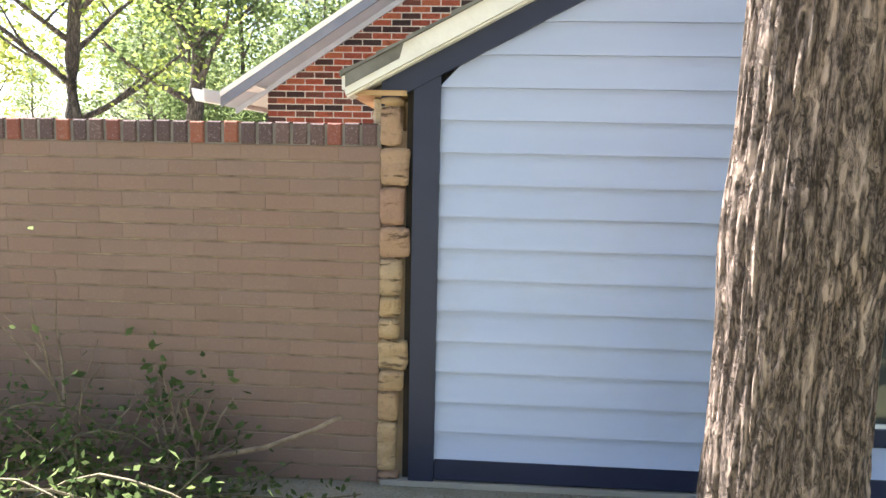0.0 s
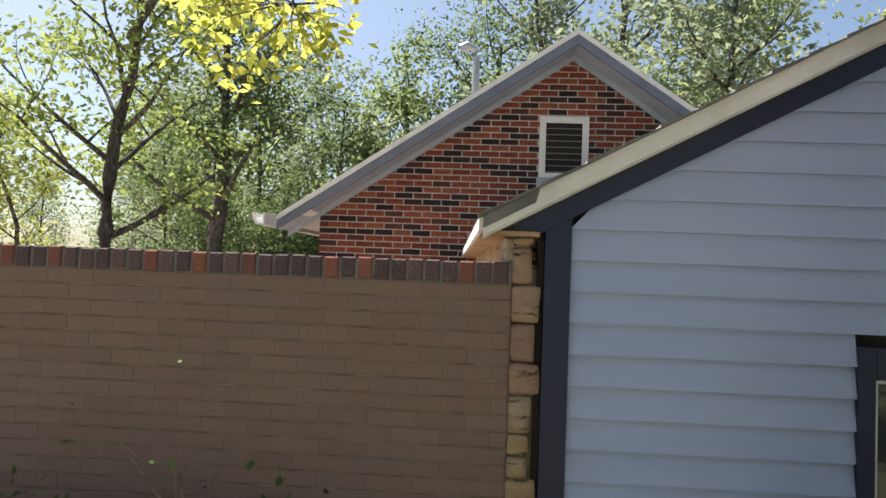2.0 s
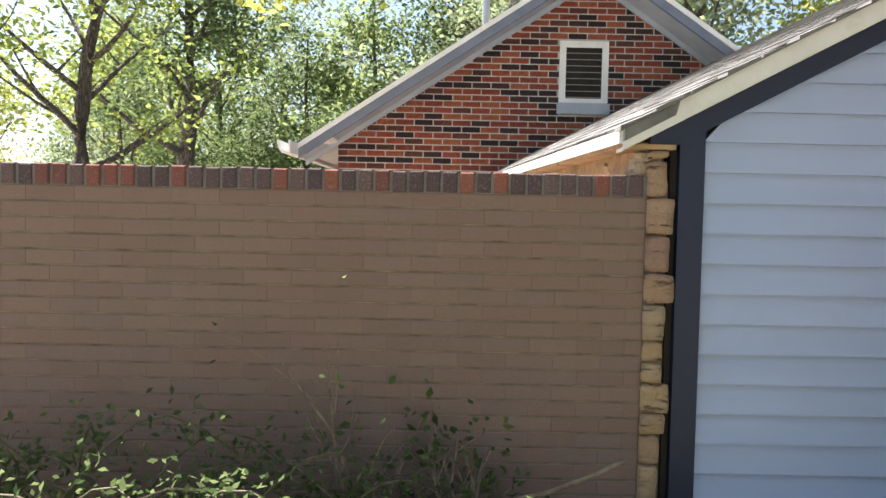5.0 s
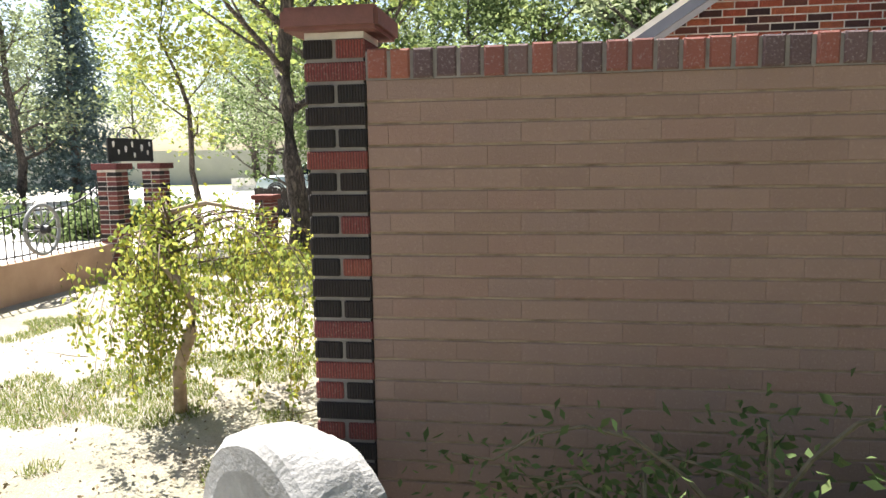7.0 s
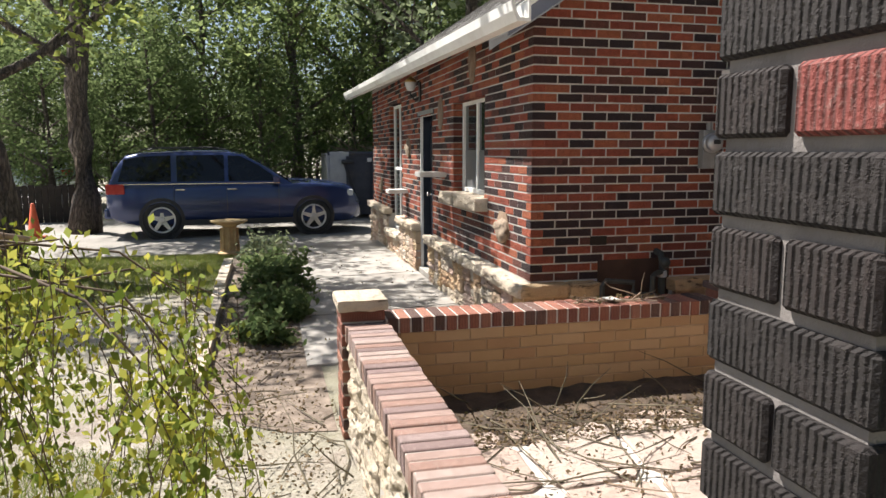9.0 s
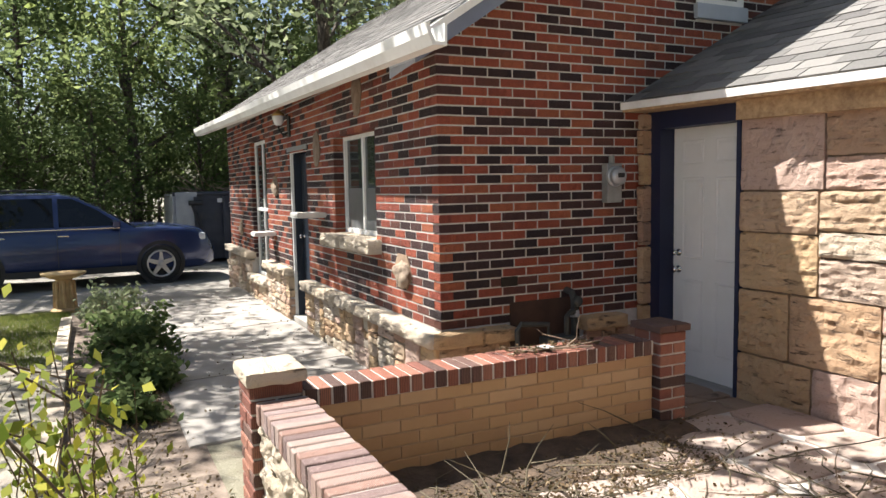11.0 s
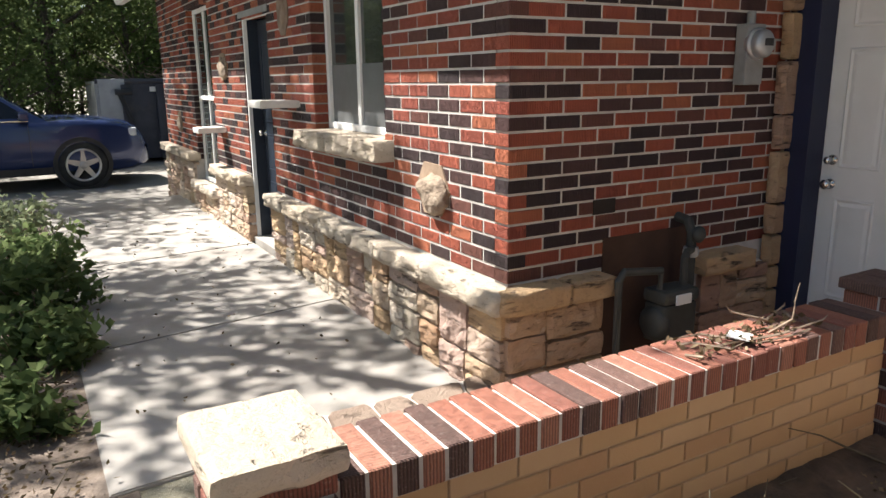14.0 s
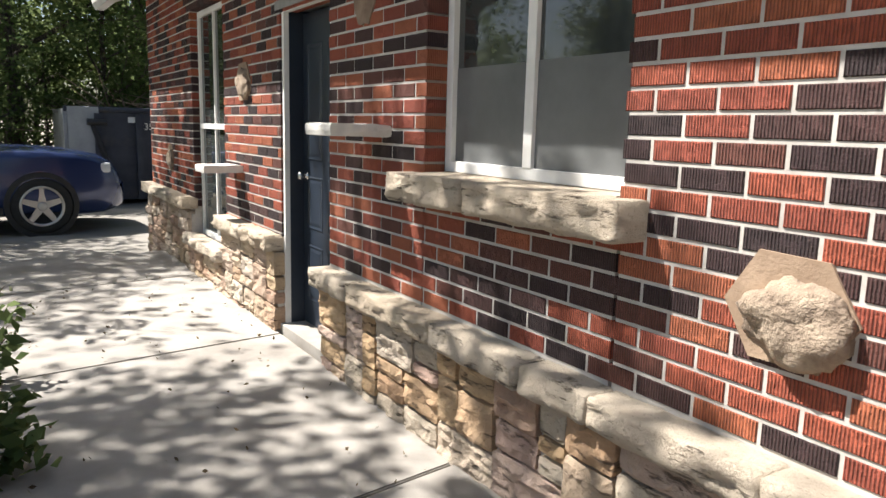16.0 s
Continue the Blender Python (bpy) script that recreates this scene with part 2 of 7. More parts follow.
m_white = surface("white_trim_paint", (0.72, 0.71, 0.68), (0.84, 0.83, 0.8), 4, 60, 0.55, 0.002, stain=(0.64, 0.61, 0.56))
m_fascia = surface("peeling_fascia_paint", (0.68, 0.66, 0.63), (0.8, 0.78, 0.75), 5, 50, 0.7, 0.004, stain=(0.54, 0.5, 0.45))
m_bluefascia = surface("pale_blue_fascia_paint", (0.34, 0.38, 0.44), (0.44, 0.48, 0.54), 4, 60, 0.6, 0.002)
m_greyfascia = surface("slate_blue_paint", (0.13, 0.15, 0.2), (0.18, 0.2, 0.26), 4, 60, 0.6, 0.002)
m_door = surface("white_door_paint", (0.66, 0.65, 0.62), (0.76, 0.75, 0.72), 2.5, 70, 0.4, 0.001)
m_blackdoor = surface("dark_blue_door_paint", (0.014, 0.0196, 0.0294), (0.0245, 0.035, 0.0525), 3, 70, 0.35, 0.001)
m_oldwood = surface("weathered_wood", (0.28, 0.17, 0.09), (0.55, 0.38, 0.21), 8, 90, 0.9, 0.004, stretch=(0.3, 3, 3), stain=(0.16, 0.09, 0.05))
m_shingle = surface("grey_asphalt_shingle", (0.112, 0.109, 0.105), (0.247, 0.24, 0.225), 5, 220, 0.95, 0.003, rnd=True)
m_steel = surface("galvanized_metal", (0.4, 0.41, 0.42), (0.55, 0.56, 0.57), 8, 90, 0.45, 0.001, 0.7)
m_greymetal = surface("grey_painted_metal", (0.2, 0.2, 0.19), (0.3, 0.3, 0.29), 8, 70, 0.6, 0.002)
m_chrome = surface("brushed_nickel", (0.6, 0.58, 0.55), (0.72, 0.7, 0.67), 20, 200, 0.25, 0.0004, 1.0)
m_iron = surface("black_wrought_iron", (0.01, 0.01, 0.012), (0.025, 0.025, 0.028), 12, 90, 0.5, 0.001)
# Near-black tone for shaded holes and gaps, and for the dark fence boards.
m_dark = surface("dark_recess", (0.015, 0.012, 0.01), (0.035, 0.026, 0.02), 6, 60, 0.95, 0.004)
# Brown darkened so that the recess shade sits in the colour.
m_recess_shade = surface("brown_recess_shade", (0.042, 0.021, 0.0132), (0.072, 0.036, 0.0228), 6, 60, 0.8, 0.003)
m_stucco = surface("tan_stucco", (0.42, 0.27, 0.17), (0.52, 0.35, 0.23), 3, 120, 0.9, 0.006, stain=(0.35, 0.22, 0.14))


def glass(name, tint, rough=0.03, gloss=0.9):
    n = Nodes(name)
    v = n.coords()
    n.bsdf.inputs["Specular IOR Level"].default_value = gloss
    return n.done(n.ramp(n.noise(v, 3, 4), [(0.35, tint), (0.7, tuple(c * 1.6 + 0.004 for c in tint))]), rough)


m_glass = glass("dark_window_glass", (0.03, 0.034, 0.033))
m_pane_band = surface("grey_pane_band", (0.1, 0.105, 0.105), (0.17, 0.175, 0.175), 3, 40, 0.35, 0.001)


def leaf_surface(name, a, b, c, through=0.55):
    n = Nodes(name)
    r = n.add("NewGeometry").outputs["Random Per Island"]
    col = n.ramp(r, [(0.0, a), (0.5, b), (1.0, c)])
    d, t, m = n.add("BsdfDiffuse"), n.add("BsdfTranslucent"), n.add("MixShader")
    n.link(col, d.inputs[0])
    n.link(n.mix(0.25, col, (0.4, 0.46, 0.2)), t.inputs[0])
    m.inputs[0].default_value = through
    n.link(d.outputs[0], m.inputs[1])
    n.link(t.outputs[0], m.inputs[2])
    n.link(m.outputs[0], n.out.inputs[0])
    return n.mat


m_leaf = leaf_surface("green_leaves", (0.0968, 0.145, 0.0581), (0.155, 0.204, 0.0774), (0.242, 0.281, 0.106), 0.6)
m_leaf_dark = leaf_surface("dark_green_leaves", (0.0455, 0.0774, 0.0309), (0.0774, 0.118, 0.0455), (0.127, 0.173, 0.0728), 0.5)
m_leaf_yel = leaf_surface("yellow_green_leaves", (0.16, 0.2, 0.05), (0.26, 0.29, 0.07), (0.42, 0.4, 0.09), 0.55)
m_leaf_gold = leaf_surface("golden_leaves", (0.3, 0.34, 0.05), (0.48, 0.48, 0.07), (0.62, 0.55, 0.09), 0.6)
m_leaf_birch = leaf_surface("birch_leaves", (0.1, 0.15, 0.02), (0.2, 0.23, 0.03), (0.38, 0.34, 0.04), 0.5)
m_leaf_grey = leaf_surface("grey_green_leaves", (0.15, 0.185, 0.12), (0.21, 0.245, 0.155), (0.29, 0.32, 0.2), 0.5)
m_spruce = leaf_surface("blue_spruce_needles", (0.06, 0.09, 0.095), (0.1, 0.14, 0.15), (0.16, 0.21, 0.22), 0.2)
m_leaf_lime = leaf_surface("lime_green_leaves", (0.13, 0.18, 0.045), (0.21, 0.26, 0.06), (0.33, 0.35, 0.08), 0.55)
m_grass = leaf_surface("grass_blades", (0.06, 0.1, 0.014), (0.12, 0.16, 0.028), (0.26, 0.25, 0.07), 0.4)


def bark_surface(name, dark, light, scale=1.0, depth=0.03):
    n = Nodes(name)
    v = n.coords()
    wob = n.add("VectorMath", operation="MULTIPLY_ADD")
    n.link(n.noise(v, 9.0 * scale, 3), wob.inputs[0])
    wob.inputs[1].default_value = (0.05, 0.05, 0.05)
    n.link(v, wob.inputs[2])
    a = n.noise(wob.outputs[0], 34 * scale, 3, 0.55, (1, 1, 0.2))
    b = n.noise(v, 90 * scale, 6, 0.75, (1, 1, 0.5))
    ridge = n.math("MULTIPLY", n.math("ABSOLUTE", n.math("SUBTRACT", a, 0.5)), 2.0)
    mixed = n.math("ADD", n.math("MULTIPLY", ridge, 0.75), n.math("MULTIPLY", n.math("SUBTRACT", b, 0.42), 0.34))
    c = n.ramp(mixed, [(0.03, dark), (0.12, tuple((p + q) * 0.45 for p, q in zip(dark, light))), (0.36, light)])
    h = n.ramp(ridge, [(0.0, (0, 0, 0)), (0.28, (1, 1, 1))])
    return n.done(c, 0.95, n.bump(b, depth * 0.4, 1.0, n.bump(h, depth)))


m_bark = bark_surface("furrowed_bark", (0.0675, 0.048, 0.0399), (0.495, 0.372, 0.312), 1.0, 0.03)
m_bark_far = bark_surface("far_bark", (0.05, 0.04, 0.033), (0.2, 0.16, 0.13), 0.5)
m_birch = surface("birch_bark", (0.22, 0.15, 0.1), (0.5, 0.39, 0.28), 10, 60, 0.8, 0.004)
m_birch_arm = surface("thin_birch_limb", (0.06, 0.04, 0.025), (0.16, 0.11, 0.07), 14, 70, 0.85, 0.002)
m_greentwig = surface("fresh_cut_twig", (0.05, 0.042, 0.025), (0.16, 0.13, 0.08), 20, 90, 0.85, 0.002)
m_twig = surface("dry_twig_wood", (0.13, 0.09, 0.06), (0.34, 0.26, 0.19), 20, 90, 0.9, 0.002)


def ground_surface():
    n = Nodes("dry_lawn_soil")
    v = n.coords()
    big, mid, fine = n.noise(v, 0.5, 5), n.noise(v, 2.6, 6, 0.65), n.noise(v, 30, 5, 0.7)
    c = n.ramp(mid, [(0.3, (0.3, 0.245, 0.2)), (0.5, (0.5, 0.455, 0.395)), (0.7, (0.6, 0.56, 0.5))])
    g = n.ramp(n.math("ADD", n.math("MULTIPLY", big, 0.6), n.math("MULTIPLY", mid, 0.4)), [(0.4, (0, 0, 0)), (0.56, (0.8,) * 3)])
    c = n.mix(n.math("MULTIPLY", g, 0.8), c, (0.18, 0.18, 0.09))
    c = n.mix(n.math("MULTIPLY", fine, 0.5), c, n.mix(0.6, c, (0.1, 0.07, 0.045)))
    grit = n.noise(v, 85, 5, 0.75)
    c = n.mix(n.ramp(grit, [(0.54, (0, 0, 0)), (0.66, (0.75,) * 3)]), c, (0.13, 0.095, 0.06))
    c = n.mix(n.ramp(grit, [(0.3, (0.5,) * 3), (0.42, (0, 0, 0))]), c, (0.66, 0.62, 0.55))
    return n.done(c, 0.95, n.bump(n.math("ADD", n.math("MULTIPLY", mid, 0.3), n.math("MULTIPLY", n.math("ADD", fine, grit), 0.5)), 0.03))


m_ground = ground_surface()
m_mulch = surface("dark_bed_soil", (0.09, 0.065, 0.048), (0.3, 0.24, 0.19), 7, 50, 0.95, 0.03)
m_gravel = surface("grey_drive_gravel", (0.2, 0.185, 0.165), (0.34, 0.315, 0.28), 1.2, 70, 0.95, 0.02)
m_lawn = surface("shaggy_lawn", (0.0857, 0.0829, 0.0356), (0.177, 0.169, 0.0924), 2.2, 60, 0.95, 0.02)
m_road = surface("sunlit_road", (0.5, 0.48, 0.45), (0.58, 0.56, 0.52), 0.6, 40, 0.9, 0.004)


# ---- building helpers ----
def thing(name, at=(0, 0, 0), label="", category="", group="", kind="", turn=0.0):
    ob = new(name)
    ob.matrix_world = pose(*at, 0, 0, turn)
    ob.empty_display_size = 0.1
    return tagged(ob, label, category, group, kind)


def mesh_of(name, bm, smooth=False):
    me = bpy.data.meshes.new(name)
    bm.normal_update()
    bm.to_mesh(me)
    bm.free()
    if smooth:
        me.polygons.foreach_set("use_smooth", [True] * len(me.polygons))
    return me


def part(name, bm, material, parent=None, label="", smooth=False, at=None):
    me = bm if isinstance(bm, bpy.types.Mesh) else mesh_of(name, bm, smooth)
    if material is not None and not me.materials:
        me.materials.append(material)
    ob = new(name, me)
    if parent is not None:
        ob.parent = parent
    if at is not None:
        ob.matrix_basis = at if isinstance(at, Matrix) else Matrix.Translation(at)
    return tagged(ob, label)


def box(bm, x0, x1, y0, y1, z0, z1, bevel=0.0, m=None):
    vs = [bm.verts.new((x, y, z)) for x in (x0, x1) for y in (y0, y1) for z in (z0, z1)]
    fs = [bm.faces.new([vs[i] for i in f]) for f in ((0, 1, 3, 2), (4, 6, 7, 5), (0, 4, 5, 1), (2, 3, 7, 6), (0, 2, 6, 4), (1, 5, 7, 3))]
    if bevel:
        es = {e for f in fs for e in f.edges}
        out = bmesh.ops.bevel(bm, geom=list(es), offset=bevel, segments=2, affect="EDGES", profile=0.6)
        vs = list({v for f in out["faces"] for v in f.verts} | {v for v in vs if v.is_valid})
    if m is not None:
        bmesh.ops.transform(bm, matrix=m, verts=vs)
    return vs


def boxed(*a, **k):
    bm = bmesh.new()
    box(bm, *a, **k)
    return bm


def prism(points, y0, y1, axis="y"):
    """A solid from an outline in x and z, drawn out along y (or an outline in y and z along x, or x and y along z)."""
    bm = bmesh.new()
    put = {"y": lambda p, d: (p[0], d, p[1]), "x": lambda p, d: (d, p[0], p[1]), "z": lambda p, d: (p[0], p[1], d)}[axis]
    a, b = [bm.verts.new(put(p, y0)) for p in points], [bm.verts.new(put(p, y1)) for p in points]
    bm.faces.new(a)
    bm.faces.new(b[::-1])
    for i in range(len(points)):
        j = (i + 1) % len(points)
        bm.faces.new((a[j], a[i], b[i], b[j]))
    bmesh.ops.recalc_face_normals(bm, faces=bm.faces)
    return bm


def tube(bm, points, radii, sides=8, cap=True):
    """A round bar along points, with a radius at each."""
    rings = []
    for i, p in enumerate(points):
        p = Vector(p)
        d = Vector(points[min(i + 1, len(points) - 1)]) - Vector(points[max(i - 1, 0)])
        q = d.to_track_quat("Z", "Y") if d.length > 1e-6 else Euler((0, 0, 0)).to_quaternion()
        r = radii[i] if isinstance(radii, (list, tuple)) else radii
        rings.append([bm.verts.new(p + q @ Vector((r * math.cos(a), r * math.sin(a), 0))) for a in (2 * math.pi * k / sides for k in range(sides))])
    for a, b in zip(rings, rings[1:]):
        for k in range(sides):
            bm.faces.new((a[k], a[(k + 1) % sides], b[(k + 1) % sides], b[k]))
    if cap:
        bm.faces.new(rings[0][::-1])
        bm.faces.new(rings[-1])
    return bm


def tubed(points, radii, sides=8):
    return tube(bmesh.new(), points, radii, sides)


def lathe(profile, sides=24, ring=False):
    """A turned solid from (radius, z) pairs; ring: an open ring whose outline is closed."""
    bm = bmesh.new()
    if ring:
        profile = list(profile) + [profile[0]]
    rings = [[bm.verts.new((r * math.cos(2 * math.pi * k / sides), r * math.sin(2 * math.pi * k / sides), z)) for k in range(sides)] for r, z in profile]
    for a, b in zip(rings, rings[1:]):
        for k in range(sides):
            bm.faces.new((a[k], a[(k + 1) % sides], b[(k + 1) % sides], b[k]))
    if not ring:
        bm.faces.new(rings[0][::-1])
        bm.faces.new(rings[-1])
    return bm


def rough_block(w, d, h, seed, cuts=4, amount=0.014, front=0.02):
    """A hewn stone: x 0..w, y 0 (face) .. d, z 0..h, with a bulging uneven face."""
    bm = bmesh.new()
    nx, nz = max(3, min(20, int(w / 0.024))), max(3, min(12, int(h / 0.02)))
    grid = []
    for j in range(nz + 1):
        row = []
        for i in range(nx + 1):
            u, v = i / nx, j / nz
            edge = min(u, 1 - u) * w, min(v, 1 - v) * h
            rim = min(1.0, 0.35 + min(edge) / 0.02)
            p = Vector((u * w * 7, v * h * 7, seed * 3.7))
            q = Vector((p.x * 0.8, p.y * 3.2, p.z))
            bulge = front * rim * (0.5 + 0.8 * noise.noise(p * 0.9) + 0.55 * noise.noise(p * 2.9) + 0.75 * noise.noise(q * 1.3) + 0.45 * noise.noise(q * 3.3))
            jx = 0.006 * noise.noise(p * 2 + Vector((9, 0, 0))) * (1 if i in (0, nx) else 2.0)
            jz = 0.006 * noise.noise(p * 2 + Vector((0, 9, 0))) * (1 if j in (0, nz) else 2.0)
            x, z = u * w + jx, v * h + jz
            if i in (0, nx) and j in (0, nz):
                x += (0.004 if i == 0 else -0.004)
                z += (0.003 if j == 0 else -0.003)
            row.append(bm.verts.new((x, -bulge, z)))
        grid.append(row)
    for a, b in zip(grid, grid[1:]):
        for i in range(nx):
            bm.faces.new((a[i], a[i + 1], b[i + 1], b[i]))
    rim = [grid[0][i] for i in range(nx + 1)] + [grid[j][nx] for j in range(1, nz + 1)] + [grid[nz][i] for i in range(nx - 1, -1, -1)] + [grid[j][0] for j in range(nz - 1, 0, -1)]
    back = [bm.verts.new((v.co.x, d, v.co.z)) for v in rim]
    for i in range(len(rim)):
        j = (i + 1) % len(rim)
        bm.faces.new((rim[j], rim[i], back[i], back[j]))
    bm.faces.new(back)
    return bm


COURSE, BLEN, JOINT = 0.0677, 0.2032, 0.0115


def brick_arrays(l, h, d, c=0.003):
    """Corners and faces of one brick, its face at y 0 towards -y."""
    v = [(c, 0, c), (l - c, 0, c), (l - c, 0, h - c), (c, 0, h - c), (0, c, 0), (l, c, 0), (l, c, h), (0, c, h), (0, d, 0), (l, d, 0), (l, d, h), (0, d, h)]
    f = [(0, 1, 2, 3), (4, 5, 1, 0), (5, 6, 2, 1), (6, 7, 3, 2), (7, 4, 0, 3), (8, 9, 5, 4), (9, 10, 6, 5), (10, 11, 7, 6), (11, 8, 4, 7)]
    return v, f


BRICKS = {}


def brick_mesh(l, h, d, material, c=0.003):
    key = (round(l, 2), round(h, 3), round(d, 3), material.name, c)
    if key not in BRICKS:
        me = bpy.data.meshes.new("brick")
        me.from_pydata(*(lambda vf: (vf[0], [], vf[1]))(brick_arrays(key[0], key[1], key[2], c)))
        me.materials.append(material)
        BRICKS[key] = me
    return BRICKS[key]


def lay_bricks(core, rows, mat_one, mat_all, near=None, depth=0.05, joint=JOINT, shift=0.0, length=BLEN, wander=0.001, gap=None):
    """Lay running bond on a wall's core. rows: (z, height, [(x0, x1), ...]). Bricks for which near(x, z) holds are parts of their own."""
    rng = random.Random(len(rows) * 7 + int(shift * 100))
    gap = joint if gap is None else gap
    verts, faces = [], []
    for r, (z, h, spans) in enumerate(rows):
        off = shift + (0.5 * length if r % 2 else 0.0)
        for x0, x1 in spans:
            k = math.floor((x0 - off) / length)
            while k * length + off < x1 - 0.02:
                a, b = max(k * length + off + gap / 2, x0), min((k + 1) * length + off - gap / 2, x1)
                k += 1
                if b - a < 0.025:
                    continue
                y = rng.uniform(-wander, wander)
                if near is not None and near((a + b) / 2, z):
                    o = new("brick", brick_mesh(b - a, h - joint, depth, mat_one))
                    o.parent = core
                    o.location = (a, y, z + joint / 2)
                    o.scale = ((b - a) / round(b - a, 2), 1, 1)
                else:
                    v, f = brick_arrays(b - a, h - joint, depth)
                    n = len(verts)
                    verts += [(p[0] + a, p[1] + y, p[2] + z + joint / 2) for p in v]
                    faces += [tuple(i + n for i in q) for q in f]
    if verts:
        me = bpy.data.meshes.new("brickwork")
        me.from_pydata(verts, [], faces)
        me.materials.append(mat_all)
        o = new("brickwork", me)
        o.parent = core
        tagged(o, kind="stuff")


def spans_without(x0, x1, holes):
    out, a = [], x0
    for h0, h1 in sorted(holes):
        if h0 > a:
            out.append((a, min(h0, x1)))
        a = max(a, h1)
    if a < x1:
        out.append((a, x1))
    return [s for s in out if s[1] - s[0] > 0.02]


# ---- ground ----
def smooth(a, b, v):
    u = min(1.0, max(0.0, (v - a) / (b - a)))
    return u * u * (3 - 2 * u)


def ground_z(x, y):
    south = -0.24 + 0.45 * smooth(-4.0, -0.5, x)
    south -= (south + 0.24) * 0.45 * smooth(2.4, -1.5, y)
    north = -0.24 - 0.20 * smooth(11.0, 16.5, y)
    z = south + (north - south) * smooth(2.42, 2.58, y)
    far = math.hypot(x + 3, y - 8)
    return z + 0.02 * noise.noise(Vector((x * 0.9, y * 0.9, 3))) * smooth(0.0, 1.0, abs(y - 4.5) - 1.9 + (0 if x < -3.8 else -1)) - 0.15 * smooth(25, 60, far)


def make_ground():
    xs = [-900, -400, -200, -110, -70, -45, -32, -24, -19, -16] + [-14 + 0.4 * i for i in range(50)] + [6.5, 9, 13, 20, 35, 70, 150, 400, 900]
    ys = [-900, -400, -150, -60, -30, -16, -9] + [-6 + 0.4 * i for i in range(20)] + [2.0, 2.3, 2.42, 2.5, 2.58, 2.8] + [3.2 + 0.4 * i for i in range(44)] + [22, 25, 30, 38, 50, 75, 130, 300, 900]
    bm = bmesh.new()
    g = [[bm.verts.new((x, y, ground_z(x, y))) for x in xs] for y in ys]
    for a, b in zip(g, g[1:]):
        for i in range(len(xs) - 1):
            bm.faces.new((a[i], a[i + 1], b[i + 1], b[i]))
    tagged(part("ground", bm, m_ground, smooth=True), "sunlit dry lawn soil with patchy grass and leaf litter", "ground", kind="structure")


make_ground()


def draped(name, outline, material, lift, label, category="pavement", step=0.5):
    """A thin sheet that lies on the ground inside a convex outline."""
    bm = bmesh.new()
    vs = [bm.verts.new((x, y, 0)) for x, y in outline]
    bm.faces.new(vs)
    lo, hi = [min(p[i] for p in outline) for i in (0, 1)], [max(p[i] for p in outline) for i in (0, 1)]
    for axis in (0, 1):
        c = lo[axis] + step
        while c < hi[axis]:
            no = Vector((1, 0, 0)) if axis == 0 else Vector((0, 1, 0))
            bmesh.ops.bisect_plane(bm, geom=bm.verts[:] + bm.edges[:] + bm.faces[:], plane_co=no * c, plane_no=no)
            c += step
    for v in bm.verts:
        v.co.z = ground_z(v.co.x, v.co.y) + lift
    return tagged(part(name, bm, material, smooth=True), label, category, kind="structure")


draped("driveway", [(-11.5, 14.6), (-3.0, 14.6), (1.5, 15.6), (1.5, 22.5), (-11.5, 21.5)], m_gravel, 0.02, "shaded grey gravel driveway under the parked car", step=0.7)
draped("flower_bed", [(-4.62, 7.5), (-4.58, 6.9), (-4.45, 6.45), (-4.25, 6.15), (-4.0, 5.98), (-3.74, 5.95), (-3.74, 13.9), (-4.62, 13.9)], m_mulch, 0.006, "dark dry soil of the flower bed beside the patio", "flower bed")
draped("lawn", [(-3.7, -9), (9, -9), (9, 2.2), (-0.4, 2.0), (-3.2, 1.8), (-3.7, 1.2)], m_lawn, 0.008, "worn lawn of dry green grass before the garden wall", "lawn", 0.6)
draped("road", [(-10.0, -30), (-10.0, 13.0), (-11.4, 40), (-30, 60), (-44, 60), (-22, 20), (-20, -30)], m_road, 0.03, "sun-bleached road beyond the iron fence", "road", 3.0)


def slab(name, x0, x1, y0, y1, top, material, label, thick=0.1):
    bm = bmesh.new()
    box(bm, x0, x1, y0, y1, top - thick, top, 0.008)
    return tagged(part(name, bm, material), label, "pavement", kind="structure")


def patio_part(y00, y01, y10, y11):
    bm = prism([(-3.84, y00), (-2.2, y01), (-2.2, y11), (-3.84, y10)], -0.34, -0.222, "z")
    bmesh.ops.bevel(bm, geom=bm.edges[:], offset=0.006, segments=2, affect="EDGES")
    return bm


patio = thing("patio", (0, 0, 0), "pale concrete patio slabs dappled by leaf shade", "patio", kind="structure")
for a in ((7.22, 7.36, 8.82, 9.06), (8.835, 9.075, 10.9, 11.12), (10.915, 11.135, 13.0, 13.2), (13.015, 13.215, 14.4, 14.6)):
    part("slab", patio_part(*a), m_concrete, patio)


